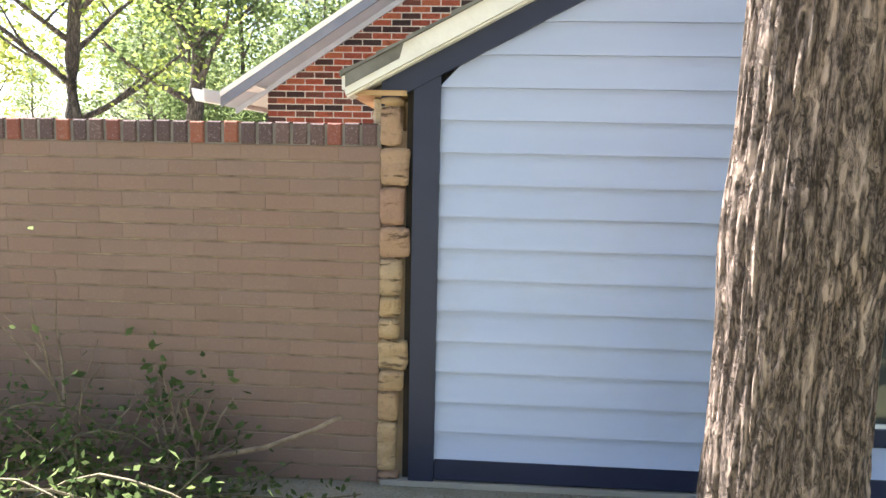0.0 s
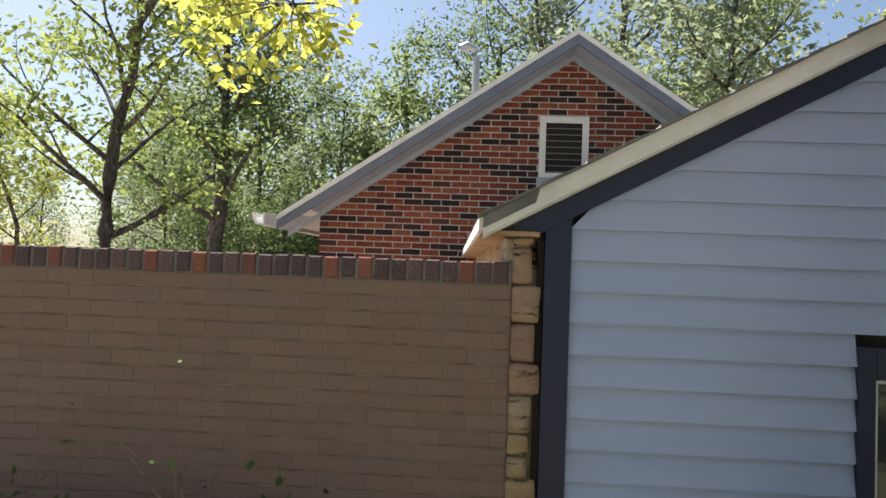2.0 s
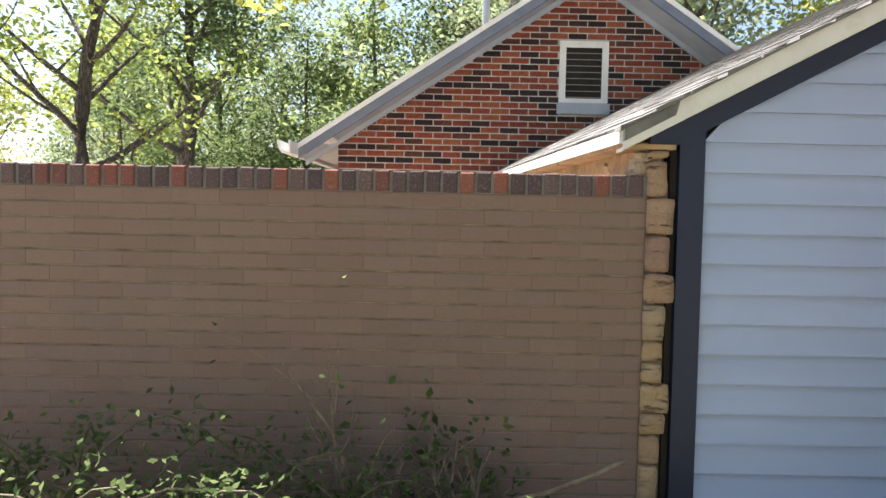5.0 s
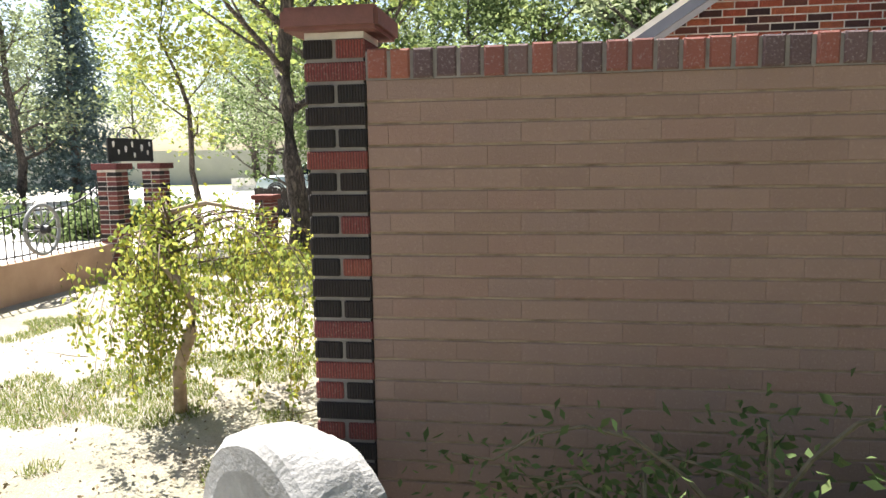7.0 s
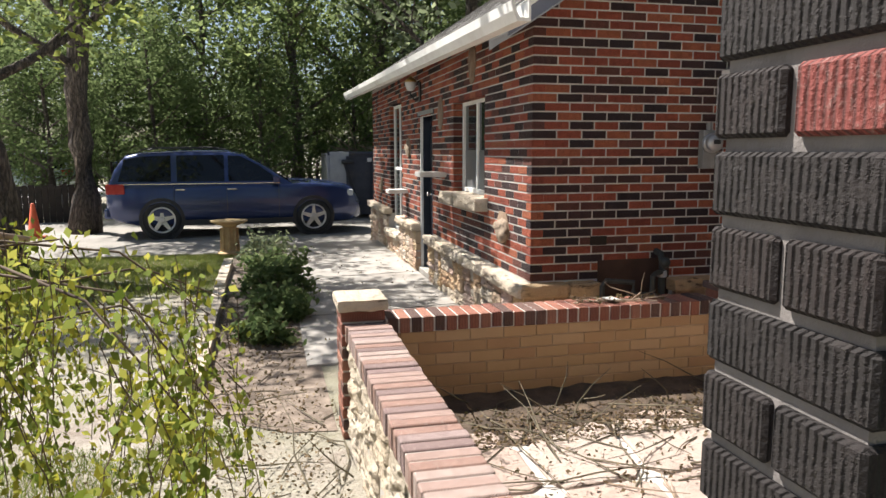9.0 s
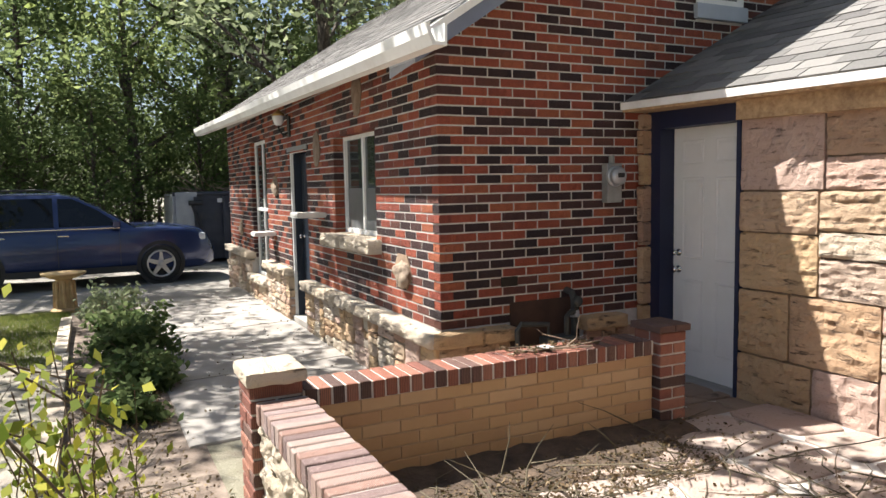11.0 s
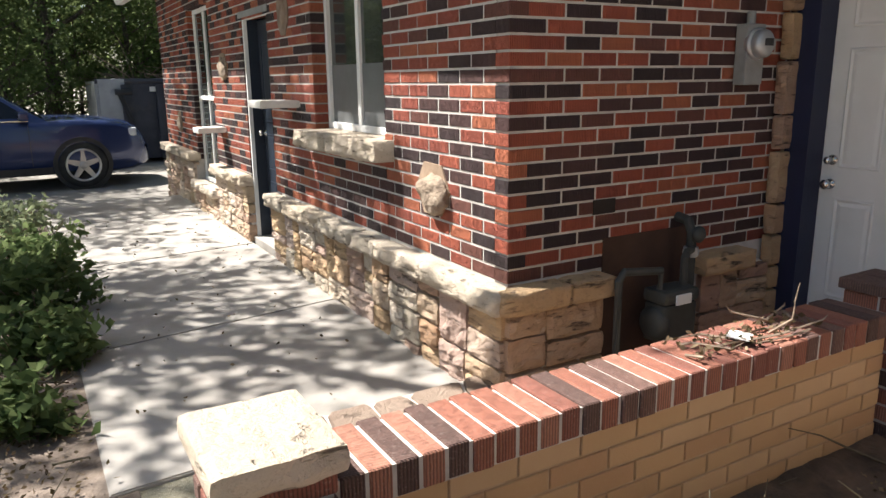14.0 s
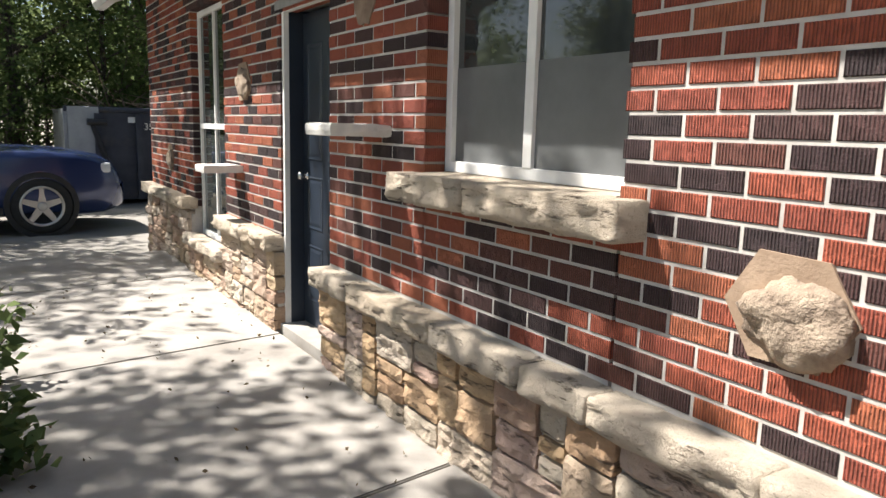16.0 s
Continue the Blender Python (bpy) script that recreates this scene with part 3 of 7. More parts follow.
def flags(name, x0, x1, y0, y1, top, size, label, seed, material=m_flag):
    rng = random.Random(seed)
    core = tagged(part(name, boxed(x0, x1, y0, y1, top - 0.2, top - 0.012), m_mortar), label, "paving", kind="structure")
    nx, ny = max(1, round((x1 - x0) / size)), max(1, round((y1 - y0) / size))
    g = [[(x0 + (x1 - x0) * (i + (rng.uniform(-0.28, 0.28) if 0 < i < nx else 0)) / nx, y0 + (y1 - y0) * (j + (rng.uniform(-0.28, 0.28) if 0 < j < ny else 0)) / ny) for i in range(nx + 1)] for j in range(ny + 1)]
    for j in range(ny):
        for i in range(nx):
            q = [g[j][i], g[j][i + 1], g[j + 1][i + 1], g[j + 1][i]]
            c = (sum(p[0] for p in q) / 4, sum(p[1] for p in q) / 4)
            ring = []
            for k in range(4):
                a, b = q[k], q[(k + 1) % 4]
                for u in (0.12, 0.5, 0.88):
                    w = 0.93 + rng.uniform(-0.03, 0.02)
                    ring.append(((a[0] + (b[0] - a[0]) * u - c[0]) * w, (a[1] + (b[1] - a[1]) * u - c[1]) * w))
            h = rng.uniform(0.0, 0.01)
            bm = bmesh.new()
            lo = [bm.verts.new((x, y, -0.03)) for x, y in ring]
            mid = [bm.verts.new((x, y, h - 0.006)) for x, y in ring]
            hi = [bm.verts.new((x * 0.95, y * 0.95, h)) for x, y in ring]
            for r1, r2 in ((lo, mid), (mid, hi)):
                for k in range(len(ring)):
                    bm.faces.new((r1[k], r1[(k + 1) % len(ring)], r2[(k + 1) % len(ring)], r2[k]))
            bm.faces.new(hi)
            part("flagstone", bm, material, core, at=(c[0], c[1], top))
    return core


flags("courtyard_floor", -3.49, -0.34, 2.59, 5.9, -0.115, 0.55, "cracked pale flagstone courtyard floor littered with twigs", 3, m_paleflag)
flags("passage_floor", -3.45, -0.34, 5.9, 7.3, -0.15, 0.23, "uneven cobbles and flagstones, darkened for shade, set in mortar beside the house", 5)

# ---- garden wall with its pier ----
TOP = 1.628
wall_garden = part("wall_garden", boxed(-3.49, -0.2, 0.004, 0.19, -0.5, TOP), m_tanmortar, at=(0, 2.385, 0))
tagged(wall_garden, "tan brick garden wall with red and dark brick coping", "garden wall", kind="structure")
lay_bricks(wall_garden, [(TOP - COURSE * (k + 1), COURSE, [(-3.49, -0.203)]) for k in range(29)], m_tan, m_tan_all, lambda x, z: z > 0.36, 0.05, 0.007, 0.03, gap=-0.0028)
REDS_FROM_EAST = {2, 8, 10, 15, 18, 21, 27, 30, 31, 32, 34, 35, 38, 40, 44, 45}
for k in range(46):
    x = -0.208 - 0.0712 * (k + 1)
    o = new("coping_brick", brick_mesh(0.064, 0.088, 0.215, m_cop_red if k in REDS_FROM_EAST else m_cop_dark, 0.006))
    o.parent, o.location = wall_garden, (x, -0.012 + 0.003 * math.sin(k * 2.3), TOP + 0.002 * math.sin(k * 1.7))
part("coping_mortar", boxed(-3.49, -0.203, -0.004, 0.19, TOP - 0.004, TOP + 0.082), m_piermortar, wall_garden)


def solid_brick(l, w, h, material):
    key = ("solid", round(l, 3), round(w, 3), round(h, 3), material.name)
    if key not in BRICKS:
        bm = boxed(0, l, 0, w, 0, h)
        bmesh.ops.bevel(bm, geom=bm.edges[:], offset=0.004, segments=1, affect="EDGES")
        BRICKS[key] = mesh_of("brick", bm)
        BRICKS[key].materials.append(material)
    return BRICKS[key]


def brick_pier(name, x0, x1, y0, y1, z0, top, label, pattern="", red=None, dark=None):
    """A square pier; each course is listed from the top as one letter a front brick, d dark or r red."""
    pier = thing(name, (x0, y0, 0), label, "brick pier", kind="structure")
    w, d = x1 - x0, y1 - y0
    part("core", boxed(0.008, w - 0.008, 0.008, d - 0.008, z0, top), m_mortar if red else m_piermortar, pier)
    rng = random.Random(name)
    courses = pattern.split() if pattern else []
    n = int((top - z0) / COURSE)
    for k in range(n):
        z = top - COURSE * (k + 1) + JOINT / 2
        h = COURSE - JOINT
        code = courses[k] if k < len(courses) else (rng.choice("dr") if k % 2 else rng.choice("dr") + rng.choice("dr"))
        tone = {"d": dark or m_brick_dark, "r": red or m_brick_red}
        lay = []
        if len(code) == 1:
            lay.append((0, w, 0, min(0.095, d), code))
            y = 0.105
        else:
            half = (w - JOINT) / 2
            lay += [(0, half, 0, min(0.195, d), code[0]), (w - half, w, 0, min(0.195, d), code[1])]
            y = 0.205
        while y < d - 0.03:
            e = min(y + 0.193, d)
            lay.append((0, w, y, e, rng.choice("rrd" if red else "ddr")))
            y = e + JOINT
        for a, b, c, e, t in lay:
            o = new("brick", solid_brick(b - a, e - c, h, tone[t]))
            o.parent, o.location = pier, (a + rng.uniform(-0.0015, 0.0015), c + rng.uniform(-0.0015, 0.0015), z)
    return pier


pier = brick_pier("pier", -3.687, -3.49, 2.38, 2.575, -0.45, 1.7555, "tall ribbed brick pier at the end of the garden wall", "dr r dd d dd r dd d dr d dr d dd r dd r rd d rr d dd d dr r dd d dd")
bm = boxed(-0.055, 0.25, -0.05, 0.25, 1.772, 1.842)
bmesh.ops.bevel(bm, geom=bm.edges[:], offset=0.012, segments=2, affect="EDGES")
part("cap", bm, surface("dark_red_cap_brick", (0.1, 0.045, 0.04), (0.2, 0.08, 0.065), 6, 70, 0.85, 0.006), pier, "dark red cap slab")
part("cap_bed", boxed(0.005, 0.192, 0.005, 0.19, 1.752, 1.775), m_mortar, pier)

# ---- low courtyard walls ----
LOW = 0.332
low_west = part("wall_court_west", boxed(-3.672, -3.50, 2.58, 5.83, -0.5, LOW), m_mortar)
tagged(low_west, "low courtyard wall of pale rubble with worn brick coping", "low wall", kind="structure")


def coping_row(core, n, at, spin, seed, tones):
    rng = random.Random(seed)
    for k in range(n):
        o = new("coping_brick", solid_brick(0.0585, 0.235, 0.088, rng.choice(tones)))
        o.parent = core
        o.matrix_basis = at @ Matrix.Translation((k * COURSE, rng.uniform(-0.004, 0.004), rng.uniform(-0.003, 0.003))) @ spin


coping_row(low_west, 47, pose(-3.465, 2.6, LOW, 0, 0, 90), Matrix.Identity(4), 4, [m_dusty_red, m_dusty_dark, m_dusty_red, m_dusty_red])
part("coping_mortar", boxed(-3.694, -3.471, 2.582, 5.8, LOW - 0.002, LOW + 0.081), m_mortar, low_west)


def split_rects(x0, x1, z0, z1, rng, wide=0.42, tall=0.26):
    """Cut a panel into uneven coursed blocks."""
    w, h = x1 - x0, z1 - z0
    if w > wide * rng.uniform(0.8, 1.5) and w > h * 1.1:
        c = x0 + w * rng.uniform(0.35, 0.65)
        return split_rects(x0, c, z0, z1, rng, wide, tall) + split_rects(c, x1, z0, z1, rng, wide, tall)
    if h > tall * rng.uniform(0.6, 1.4):
        c = z0 + h * rng.uniform(0.35, 0.65)
        return split_rects(x0, x1, z0, c, rng, wide, tall) + split_rects(x0, x1, c, z1, rng, wide, tall)
    return [(x0, x1, z0, z1)]


def lay_stones(core, panels, seed, material, frame_at, wide=0.42, tall=0.26, gap=0.012, depth=0.07, front=0.022):
    rng = random.Random(seed)
    for p in panels:
        for x0, x1, z0, z1 in split_rects(*p, rng, wide, tall):
            if x1 - x0 < 0.04 or z1 - z0 < 0.03:
                continue
            mat = rng.choice(material) if isinstance(material, list) else material
            o = part("stone", rough_block(x1 - x0 - gap, depth, z1 - z0 - gap, rng.uniform(0, 90), front=front), mat, core)
            o.matrix_basis = frame_at @ Matrix.Translation((x0 + gap / 2, rng.uniform(-0.008, 0.008), z0 + gap / 2))


lay_stones(low_west, [(0.0, 3.24, -0.4, LOW)], 11, m_pale, pose(-3.675, 5.83, 0, 0, 0, -90), 0.36, 0.3)
low_west_in = part("court_west_inner_face", boxed(0, 3.2, 0.006, 0.02, -0.3, LOW), m_tanmortar, low_west, at=pose(-3.482, 2.6, 0, 0, 0, 90))
lay_bricks(low_west_in, [(LOW - COURSE * (k + 1), COURSE, [(0, 3.2)]) for k in range(8)], m_ochre, m_ochre_all, None, 0.012, 0.008)

low_north = part("wall_court_north", boxed(-3.47, -1.35, 0.006, 0.21, -0.4, LOW), m_ochremortar, at=(0, 5.885, 0))
tagged(low_north, "low tan brick courtyard wall with brick coping", "low wall", kind="structure")
lay_bricks(low_north, [(LOW - COURSE * (k + 1), COURSE, [(-3.47, -1.35)]) for k in range(8)], m_ochre, m_ochre_all, lambda x, z: True, 0.05, 0.008, 0.07, gap=0.006)
coping_row(low_north, 31, pose(-3.455, -0.012, LOW), Matrix.Identity(4), 9, [m_north_red, m_north_dark])
part("coping_mortar", boxed(-3.465, -1.352, -0.006, 0.208, LOW - 0.002, LOW + 0.081), m_mortar, low_north)

corner_pier = brick_pier("corner_pier", -3.72, -3.48, 5.82, 6.08, -0.45, 0.485, "short brick corner pier with a pale capstone", "r rd r dr r rr d rr r dr r rr d", m_north_red, m_north_dark)
o = part("capstone", rough_block(0.275, 0.31, 0.06, 5, front=0.012), m_pale, corner_pier, "pale flat stone cap")
o.location = (-0.02, -0.03, 0.485)
gate_pier = brick_pier("gate_pier", -1.33, -1.13, 5.84, 6.07, -0.4, 0.462, "short brick gate pier at the courtyard opening", "r rr r rr d rr r dr r rr d rr r", m_north_red, m_north_dark)
for k, (a, b) in enumerate(((-0.02, 0.096), (0.102, 0.22))):
    part("cap_brick", boxed(a, b, -0.02, 0.245, 0.462, 0.505, 0.008), m_north_dark, gate_pier)

# ---- house ----
house = thing("house", (0, 0, 0), "small red and dark brick house with a shingled gable roof", "house")
HX, HY, HN = -2.16, 7.1, 15.4
RIDGE_X, RIDGE_Z, PITCH, PITCHW, RAKE_Y = 0.52, 4.24, 0.68, 0.66, 6.65


def roof_under(x):
    return RIDGE_Z - 0.13 - (PITCH if x > RIDGE_X else PITCHW) * abs(x - RIDGE_X)


gable = part("gable_wall", prism([(HX + 0.008, -0.5), (3.3, -0.5), (3.3, roof_under(3.3)), (RIDGE_X, roof_under(RIDGE_X)), (HX + 0.008, roof_under(HX))], 0.004, 0.25), m_mortar, house, at=(0, HY, 0))
rows, z = [], 0.345
while z < RIDGE_Z - 0.2:
    lim = (RIDGE_Z - 0.13 - (z + COURSE)) / PITCH
    x0, x1 = max(HX + 0.1 * (len(rows) % 2), RIDGE_X - lim * PITCH / PITCHW), min(3.3, RIDGE_X + lim)
    holes = []
    if z < 0.475:
        holes.append((-1.6, -0.98))
    if 2.665 < z + 0.03 < 3.445:
        holes.append((0.186, 0.711))
    if 0.62 < z + 0.03 < 0.70:
        holes.append((-1.67, -1.53))
    if x1 > x0:
        rows.append((z, COURSE, spans_without(x0, x1, holes)))
    z += COURSE
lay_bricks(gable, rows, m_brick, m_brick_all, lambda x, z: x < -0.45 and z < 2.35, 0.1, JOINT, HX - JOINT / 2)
# Flat dark panels stand in for the shade inside the hole and vent.
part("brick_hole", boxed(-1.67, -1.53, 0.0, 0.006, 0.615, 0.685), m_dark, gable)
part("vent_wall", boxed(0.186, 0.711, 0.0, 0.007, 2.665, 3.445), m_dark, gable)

west = None
bm = bmesh.new()
WHOLES = [(8.32, 9.44, 0.92, 1.85), (10.45, 11.2, -0.3, 1.785), (12.46, 13.46, 0.10, 2.04)]
edges = [(7.2, 8.305), (9.455, 10.435), (11.215, 12.445), (13.475, HN)]
pieces = [(HN - y1, HN - y0, -0.5, 2.43) for y0, y1 in edges]
for y0, y1, z0, z1 in WHOLES:
    pieces.append((HN - y1, HN - y0, z1 + 0.012, 2.43))
    if z0 > -0.3:
        pieces.append((HN - y1, HN - y0, -0.5, z0 - 0.012))
box(bm, *pieces[0][:2], 0.004, 0.25, *pieces[0][2:])
west = part("west_wall", bm, m_mortar, house, at=pose(HX, HN, 0, 0, 0, -90))
for a in pieces[1:]:
    part("wall_panel", boxed(*a[:2], 0.004, 0.25, *a[2:]), m_mortar, house, at=pose(HX, HN, 0, 0, 0, -90))
rows, z = [], 0.345
while z < 2.36:
    holes = [(HN - y1, HN - y0) for y0, y1, z0, z1 in WHOLES if z0 - 0.03 < z + 0.03 < z1]
    rows.append((z, COURSE, spans_without(0.0, HN - HY - 0.1 * (len(rows) % 2 == 0), holes)))
    z += COURSE
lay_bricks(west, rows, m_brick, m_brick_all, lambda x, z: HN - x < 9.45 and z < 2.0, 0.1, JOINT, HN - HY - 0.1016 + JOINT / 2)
part("back_wall", boxed(HX + 0.02, 3.3, HN - 0.2, HN, -0.5, 2.2), m_brick_dark, house)
part("east_wall", boxed(3.1, 3.3, HY + 0.25, HN - 0.2, -0.5, 2.2), m_brick_dark, house)

# stone base, west side
W = pose(HX, HN, 0, 0, 0, -90)
base = part("stone_base", boxed(HN - 10.45, HN - 7.1, -0.03, 0.007, -0.5, 0.24), m_mortar, house, at=W)
lay_stones(base, [(HN - 10.45, HN - 9.2, -0.3, 0.235), (HN - 9.2, HN - 8.2, -0.3, 0.235), (HN - 8.2, HN - 7.06, -0.3, 0.235)], 21, [m_stone, m_pinkstone, m_pale, m_ochrestone], pose(0, -0.055, 0), 0.36, 0.22)
base2 = part("stone_base", boxed(HN - 13.48, HN - 11.2, -0.03, 0.007, -0.5, 0.05), m_mortar, house, at=W)
lay_stones(base2, [(HN - 12.42, HN - 11.18, -0.35, 0.3), (HN - 13.48, HN - 12.42, -0.35, 0.03)], 23, m_stone, pose(0, -0.055, 0), 0.34, 0.22)
base3 = part("stone_base", boxed(0, HN - 13.48, -0.03, 0.007, -0.5, 0.28), m_mortar, house, at=W)
lay_stones(base3, [(-0.03, HN - 13.48, -0.4, 0.31)], 25, m_stone, pose(0, -0.055, 0), 0.34, 0.22)


def ledge(y0, y1, top, n, seed, thick=0.1, out=0.11):
    rng = random.Random(seed)
    cuts = [y0 + (y1 - y0) * (k + (rng.uniform(-0.25, 0.25) if 0 < k < n else 0)) / n for k in range(n + 1)]
    for a, b in zip(cuts, cuts[1:]):
        o = part("ledge_stone", rough_block(b - a - 0.008, out + 0.02, thick, rng.uniform(0, 99), front=0.028), m_pale, house, smooth=True, at=W @ Matrix.Translation((HN - b, -out, top - thick)))


ledge(7.0, 10.47, 0.335, 6, 2)
ledge(11.19, 12.43, 0.40, 2, 3)
ledge(13.44, 15.45, 0.43, 3, 4)
ledge(12.34, 13.5, 0.12, 2, 5, 0.09)
ledge(8.2, 9.55, 0.915, 2, 6, 0.12, 0.12)
part("inner_sill", boxed(HX - 0.005, HX + 0.12, 8.325, 9.435, 0.86, 0.918, 0.004), m_pale, house)

# stone base, gable side
gb = part("stone_base", boxed(HX, -1.64, -0.03, 0.006, -0.5, 0.23), m_mortar, gable)
lay_stones(gb, [(HX - 0.04, -1.63, -0.25, 0.235)], 31, [m_ochrestone, m_redstone], pose(0, -0.06, 0), 0.32, 0.25)
for x0, x1, s in ((HX - 0.1, -1.88, 1), (-1.87, -1.61, 2), (-1.0, -0.6, 3)):
    part("ledge_stone", rough_block(x1 - x0, 0.12, 0.1, s, front=0.014), m_ochrestone, gable, smooth=True, at=(x0, -0.115, 0.238))
gb2 = part("stone_base", boxed(-0.97, -0.43, -0.03, 0.006, -0.5, 0.235), m_mortar, gable)
lay_stones(gb2, [(-0.97, -0.42, -0.25, 0.235)], 33, m_redstone, pose(0, -0.06, 0), 0.3, 0.3)
# Nearly flush panel; its dark colour stands in for a shaded recess.
recess = part("meter_recess", boxed(-1.6, -0.98, -0.002, 0.006, -0.3, 0.495), m_recess_shade, gable, "brown panel darkened as the shaded recess behind the gas pipes")

# roof, a little higher at its far end
OVER = 3.02
LIFT = Matrix.Translation((0, RAKE_Y, RIDGE_Z)) @ Matrix.Rotation(radians(1.1), 4, "X") @ Matrix.Translation((0, -RAKE_Y, -RIDGE_Z))
bm = prism([(RIDGE_X, RIDGE_Z), (RIDGE_X + 3.15, RIDGE_Z - 3.15 * PITCH), (RIDGE_X + 3.15, RIDGE_Z - 3.15 * PITCH - 0.05), (RIDGE_X, RIDGE_Z - 0.05), (RIDGE_X - OVER, RIDGE_Z - OVER * PITCHW - 0.05), (RIDGE_X - OVER, RIDGE_Z - OVER * PITCHW)], RAKE_Y + 0.012, 15.9)
roof = part("roof", bm, m_shingle, house, at=LIFT)


def trim_along(name, lo, hi, y0, y1, material, slope=True):
    """A board under both roof slopes at the gable, from lo to hi below the roof."""
    for s in (-1, 1):
        fall = OVER * (PITCH if s > 0 else PITCHW)
        pts = [(RIDGE_X, RIDGE_Z - hi), (RIDGE_X + s * OVER, RIDGE_Z - fall - hi), (RIDGE_X + s * OVER, RIDGE_Z - fall - lo), (RIDGE_X, RIDGE_Z - lo)]
        part(name, prism(pts, y0, y1), material, house)


trim_along("rake_edge", -0.006, 0.05, RAKE_Y - 0.02, RAKE_Y + 0.01, m_white)
trim_along("rake_board", 0.046, 0.15, RAKE_Y - 0.005, RAKE_Y + 0.03, m_greyfascia)
trim_along("soffit", 0.105, 0.128, RAKE_Y + 0.032, HY + 0.0, m_bluefascia)
trim_along("frieze_board", 0.13, 0.19, HY - 0.03, HY - 0.004, m_bluefascia)
EAVE_Z = RIDGE_Z - OVER * PITCHW
part("eave_soffit", prism([(HX + 0.0, roof_under(HX) - 0.01), (-2.5, EAVE_Z - 0.05), (-2.5, EAVE_Z - 0.07), (HX + 0.0, roof_under(HX) - 0.03)], RAKE_Y + 0.05, 15.85), m_white, house, at=LIFT)
bm = prism([(-2.50, EAVE_Z + 0.0), (-2.50, EAVE_Z - 0.12), (-2.585, EAVE_Z - 0.12), (-2.615, EAVE_Z - 0.06), (-2.625, EAVE_Z), (-2.605, EAVE_Z), (-2.595, EAVE_Z - 0.055), (-2.57, EAVE_Z - 0.1), (-2.515, EAVE_Z - 0.1), (-2.515, EAVE_Z)], 6.2, 15.95)
part("gutter", bm, m_white, house, "white metal gutter", at=LIFT)
for y in (7.4, 9.2, 11.0, 13.0, 15.0):
    part("gutter_strap", tubed([(-2.61, y, EAVE_Z), (-2.56, y, EAVE_Z + 0.03), (-2.42, y, EAVE_Z + 0.07)], 0.008, 6), m_white, house, at=LIFT)


def shingle_slope(parent, origin, along, up, rows, cols, expo, tab, near_rows, seed):
    """Rows of overlapping tabs on a slope; up is the way up the slope, along runs with the eave."""
    rng = random.Random(seed)
    a, u = Vector(along).normalized(), Vector(up).normalized()
    nrm = a.cross(u)
    if nrm.z < 0:
        nrm = -nrm
    verts, faces = [], []
    one = bpy.data.meshes.new("shingle")
    v, f = [(0, 0, 0.006), (tab - 0.006, 0, 0.006), (tab - 0.006, expo * 1.15, 0.0), (0, expo * 1.15, 0.0), (0, 0, -0.004), (tab - 0.006, 0, -0.004)], [(0, 1, 2, 3), (4, 5, 1, 0), (4, 0, 3), (5, 2, 1)]
    one.from_pydata(v, [], f)
    one.materials.append(m_shing)
    basis = Matrix((a, u, nrm)).transposed().to_4x4()
    for r in range(rows):
        for c in range(cols):
            p = Vector(origin) + a * ((c + 0.5 * (r % 2)) * tab + rng.uniform(-0.004, 0.004)) + u * (r * expo + rng.uniform(-0.006, 0.006)) + nrm * (0.004 + rng.uniform(0, 0.004))
            m = Matrix.Translation(p) @ basis
            if near_rows(r, c):
                o = new("shingle", one)
                o.parent, o.matrix_basis = parent, m
            else:
                n = len(verts)
                verts += [tuple(m @ Vector(q)) for q in v]
                faces += [tuple(i + n for i in q) for q in f]
    if verts:
        me = bpy.data.meshes.new("shingles")
        me.from_pydata(verts, [], faces)
        me.materials.append(m_shing_all)
        o = new("shingles", me)
        o.parent = parent
        tagged(o, kind="stuff")


shingle_slope(roof, (RIDGE_X - OVER, RAKE_Y + 0.01, EAVE_Z + 0.0), (0, 1, 0), (1, 0, PITCHW), 26, 36, 0.142, 0.255, lambda r, c: False, 7)

# ---- shed ----
shed = thing("shed", (0, 0, 0), "low stone and blue clapboard outbuilding with a shingled gable roof", "shed")
SX, SY = -0.36, 2.39
EX, EZ, SP = -0.33, 1.90, 0.53


def shed_roof(x):
    return EZ + SP * (x - EX) if x < 2.4 else EZ + SP * (2.4 - EX) - SP * (x - 2.4)


back = part("siding_wall", prism([(-0.07, 0.2), (4.9, 0.2), (4.9, shed_roof(4.9) - 0.12), (2.4, shed_roof(2.4) - 0.12), (-0.07, shed_roof(-0.07) - 0.12)], SY + 0.03, SY + 0.2), m_dark, shed)
EXPO = 0.1285
k = 0
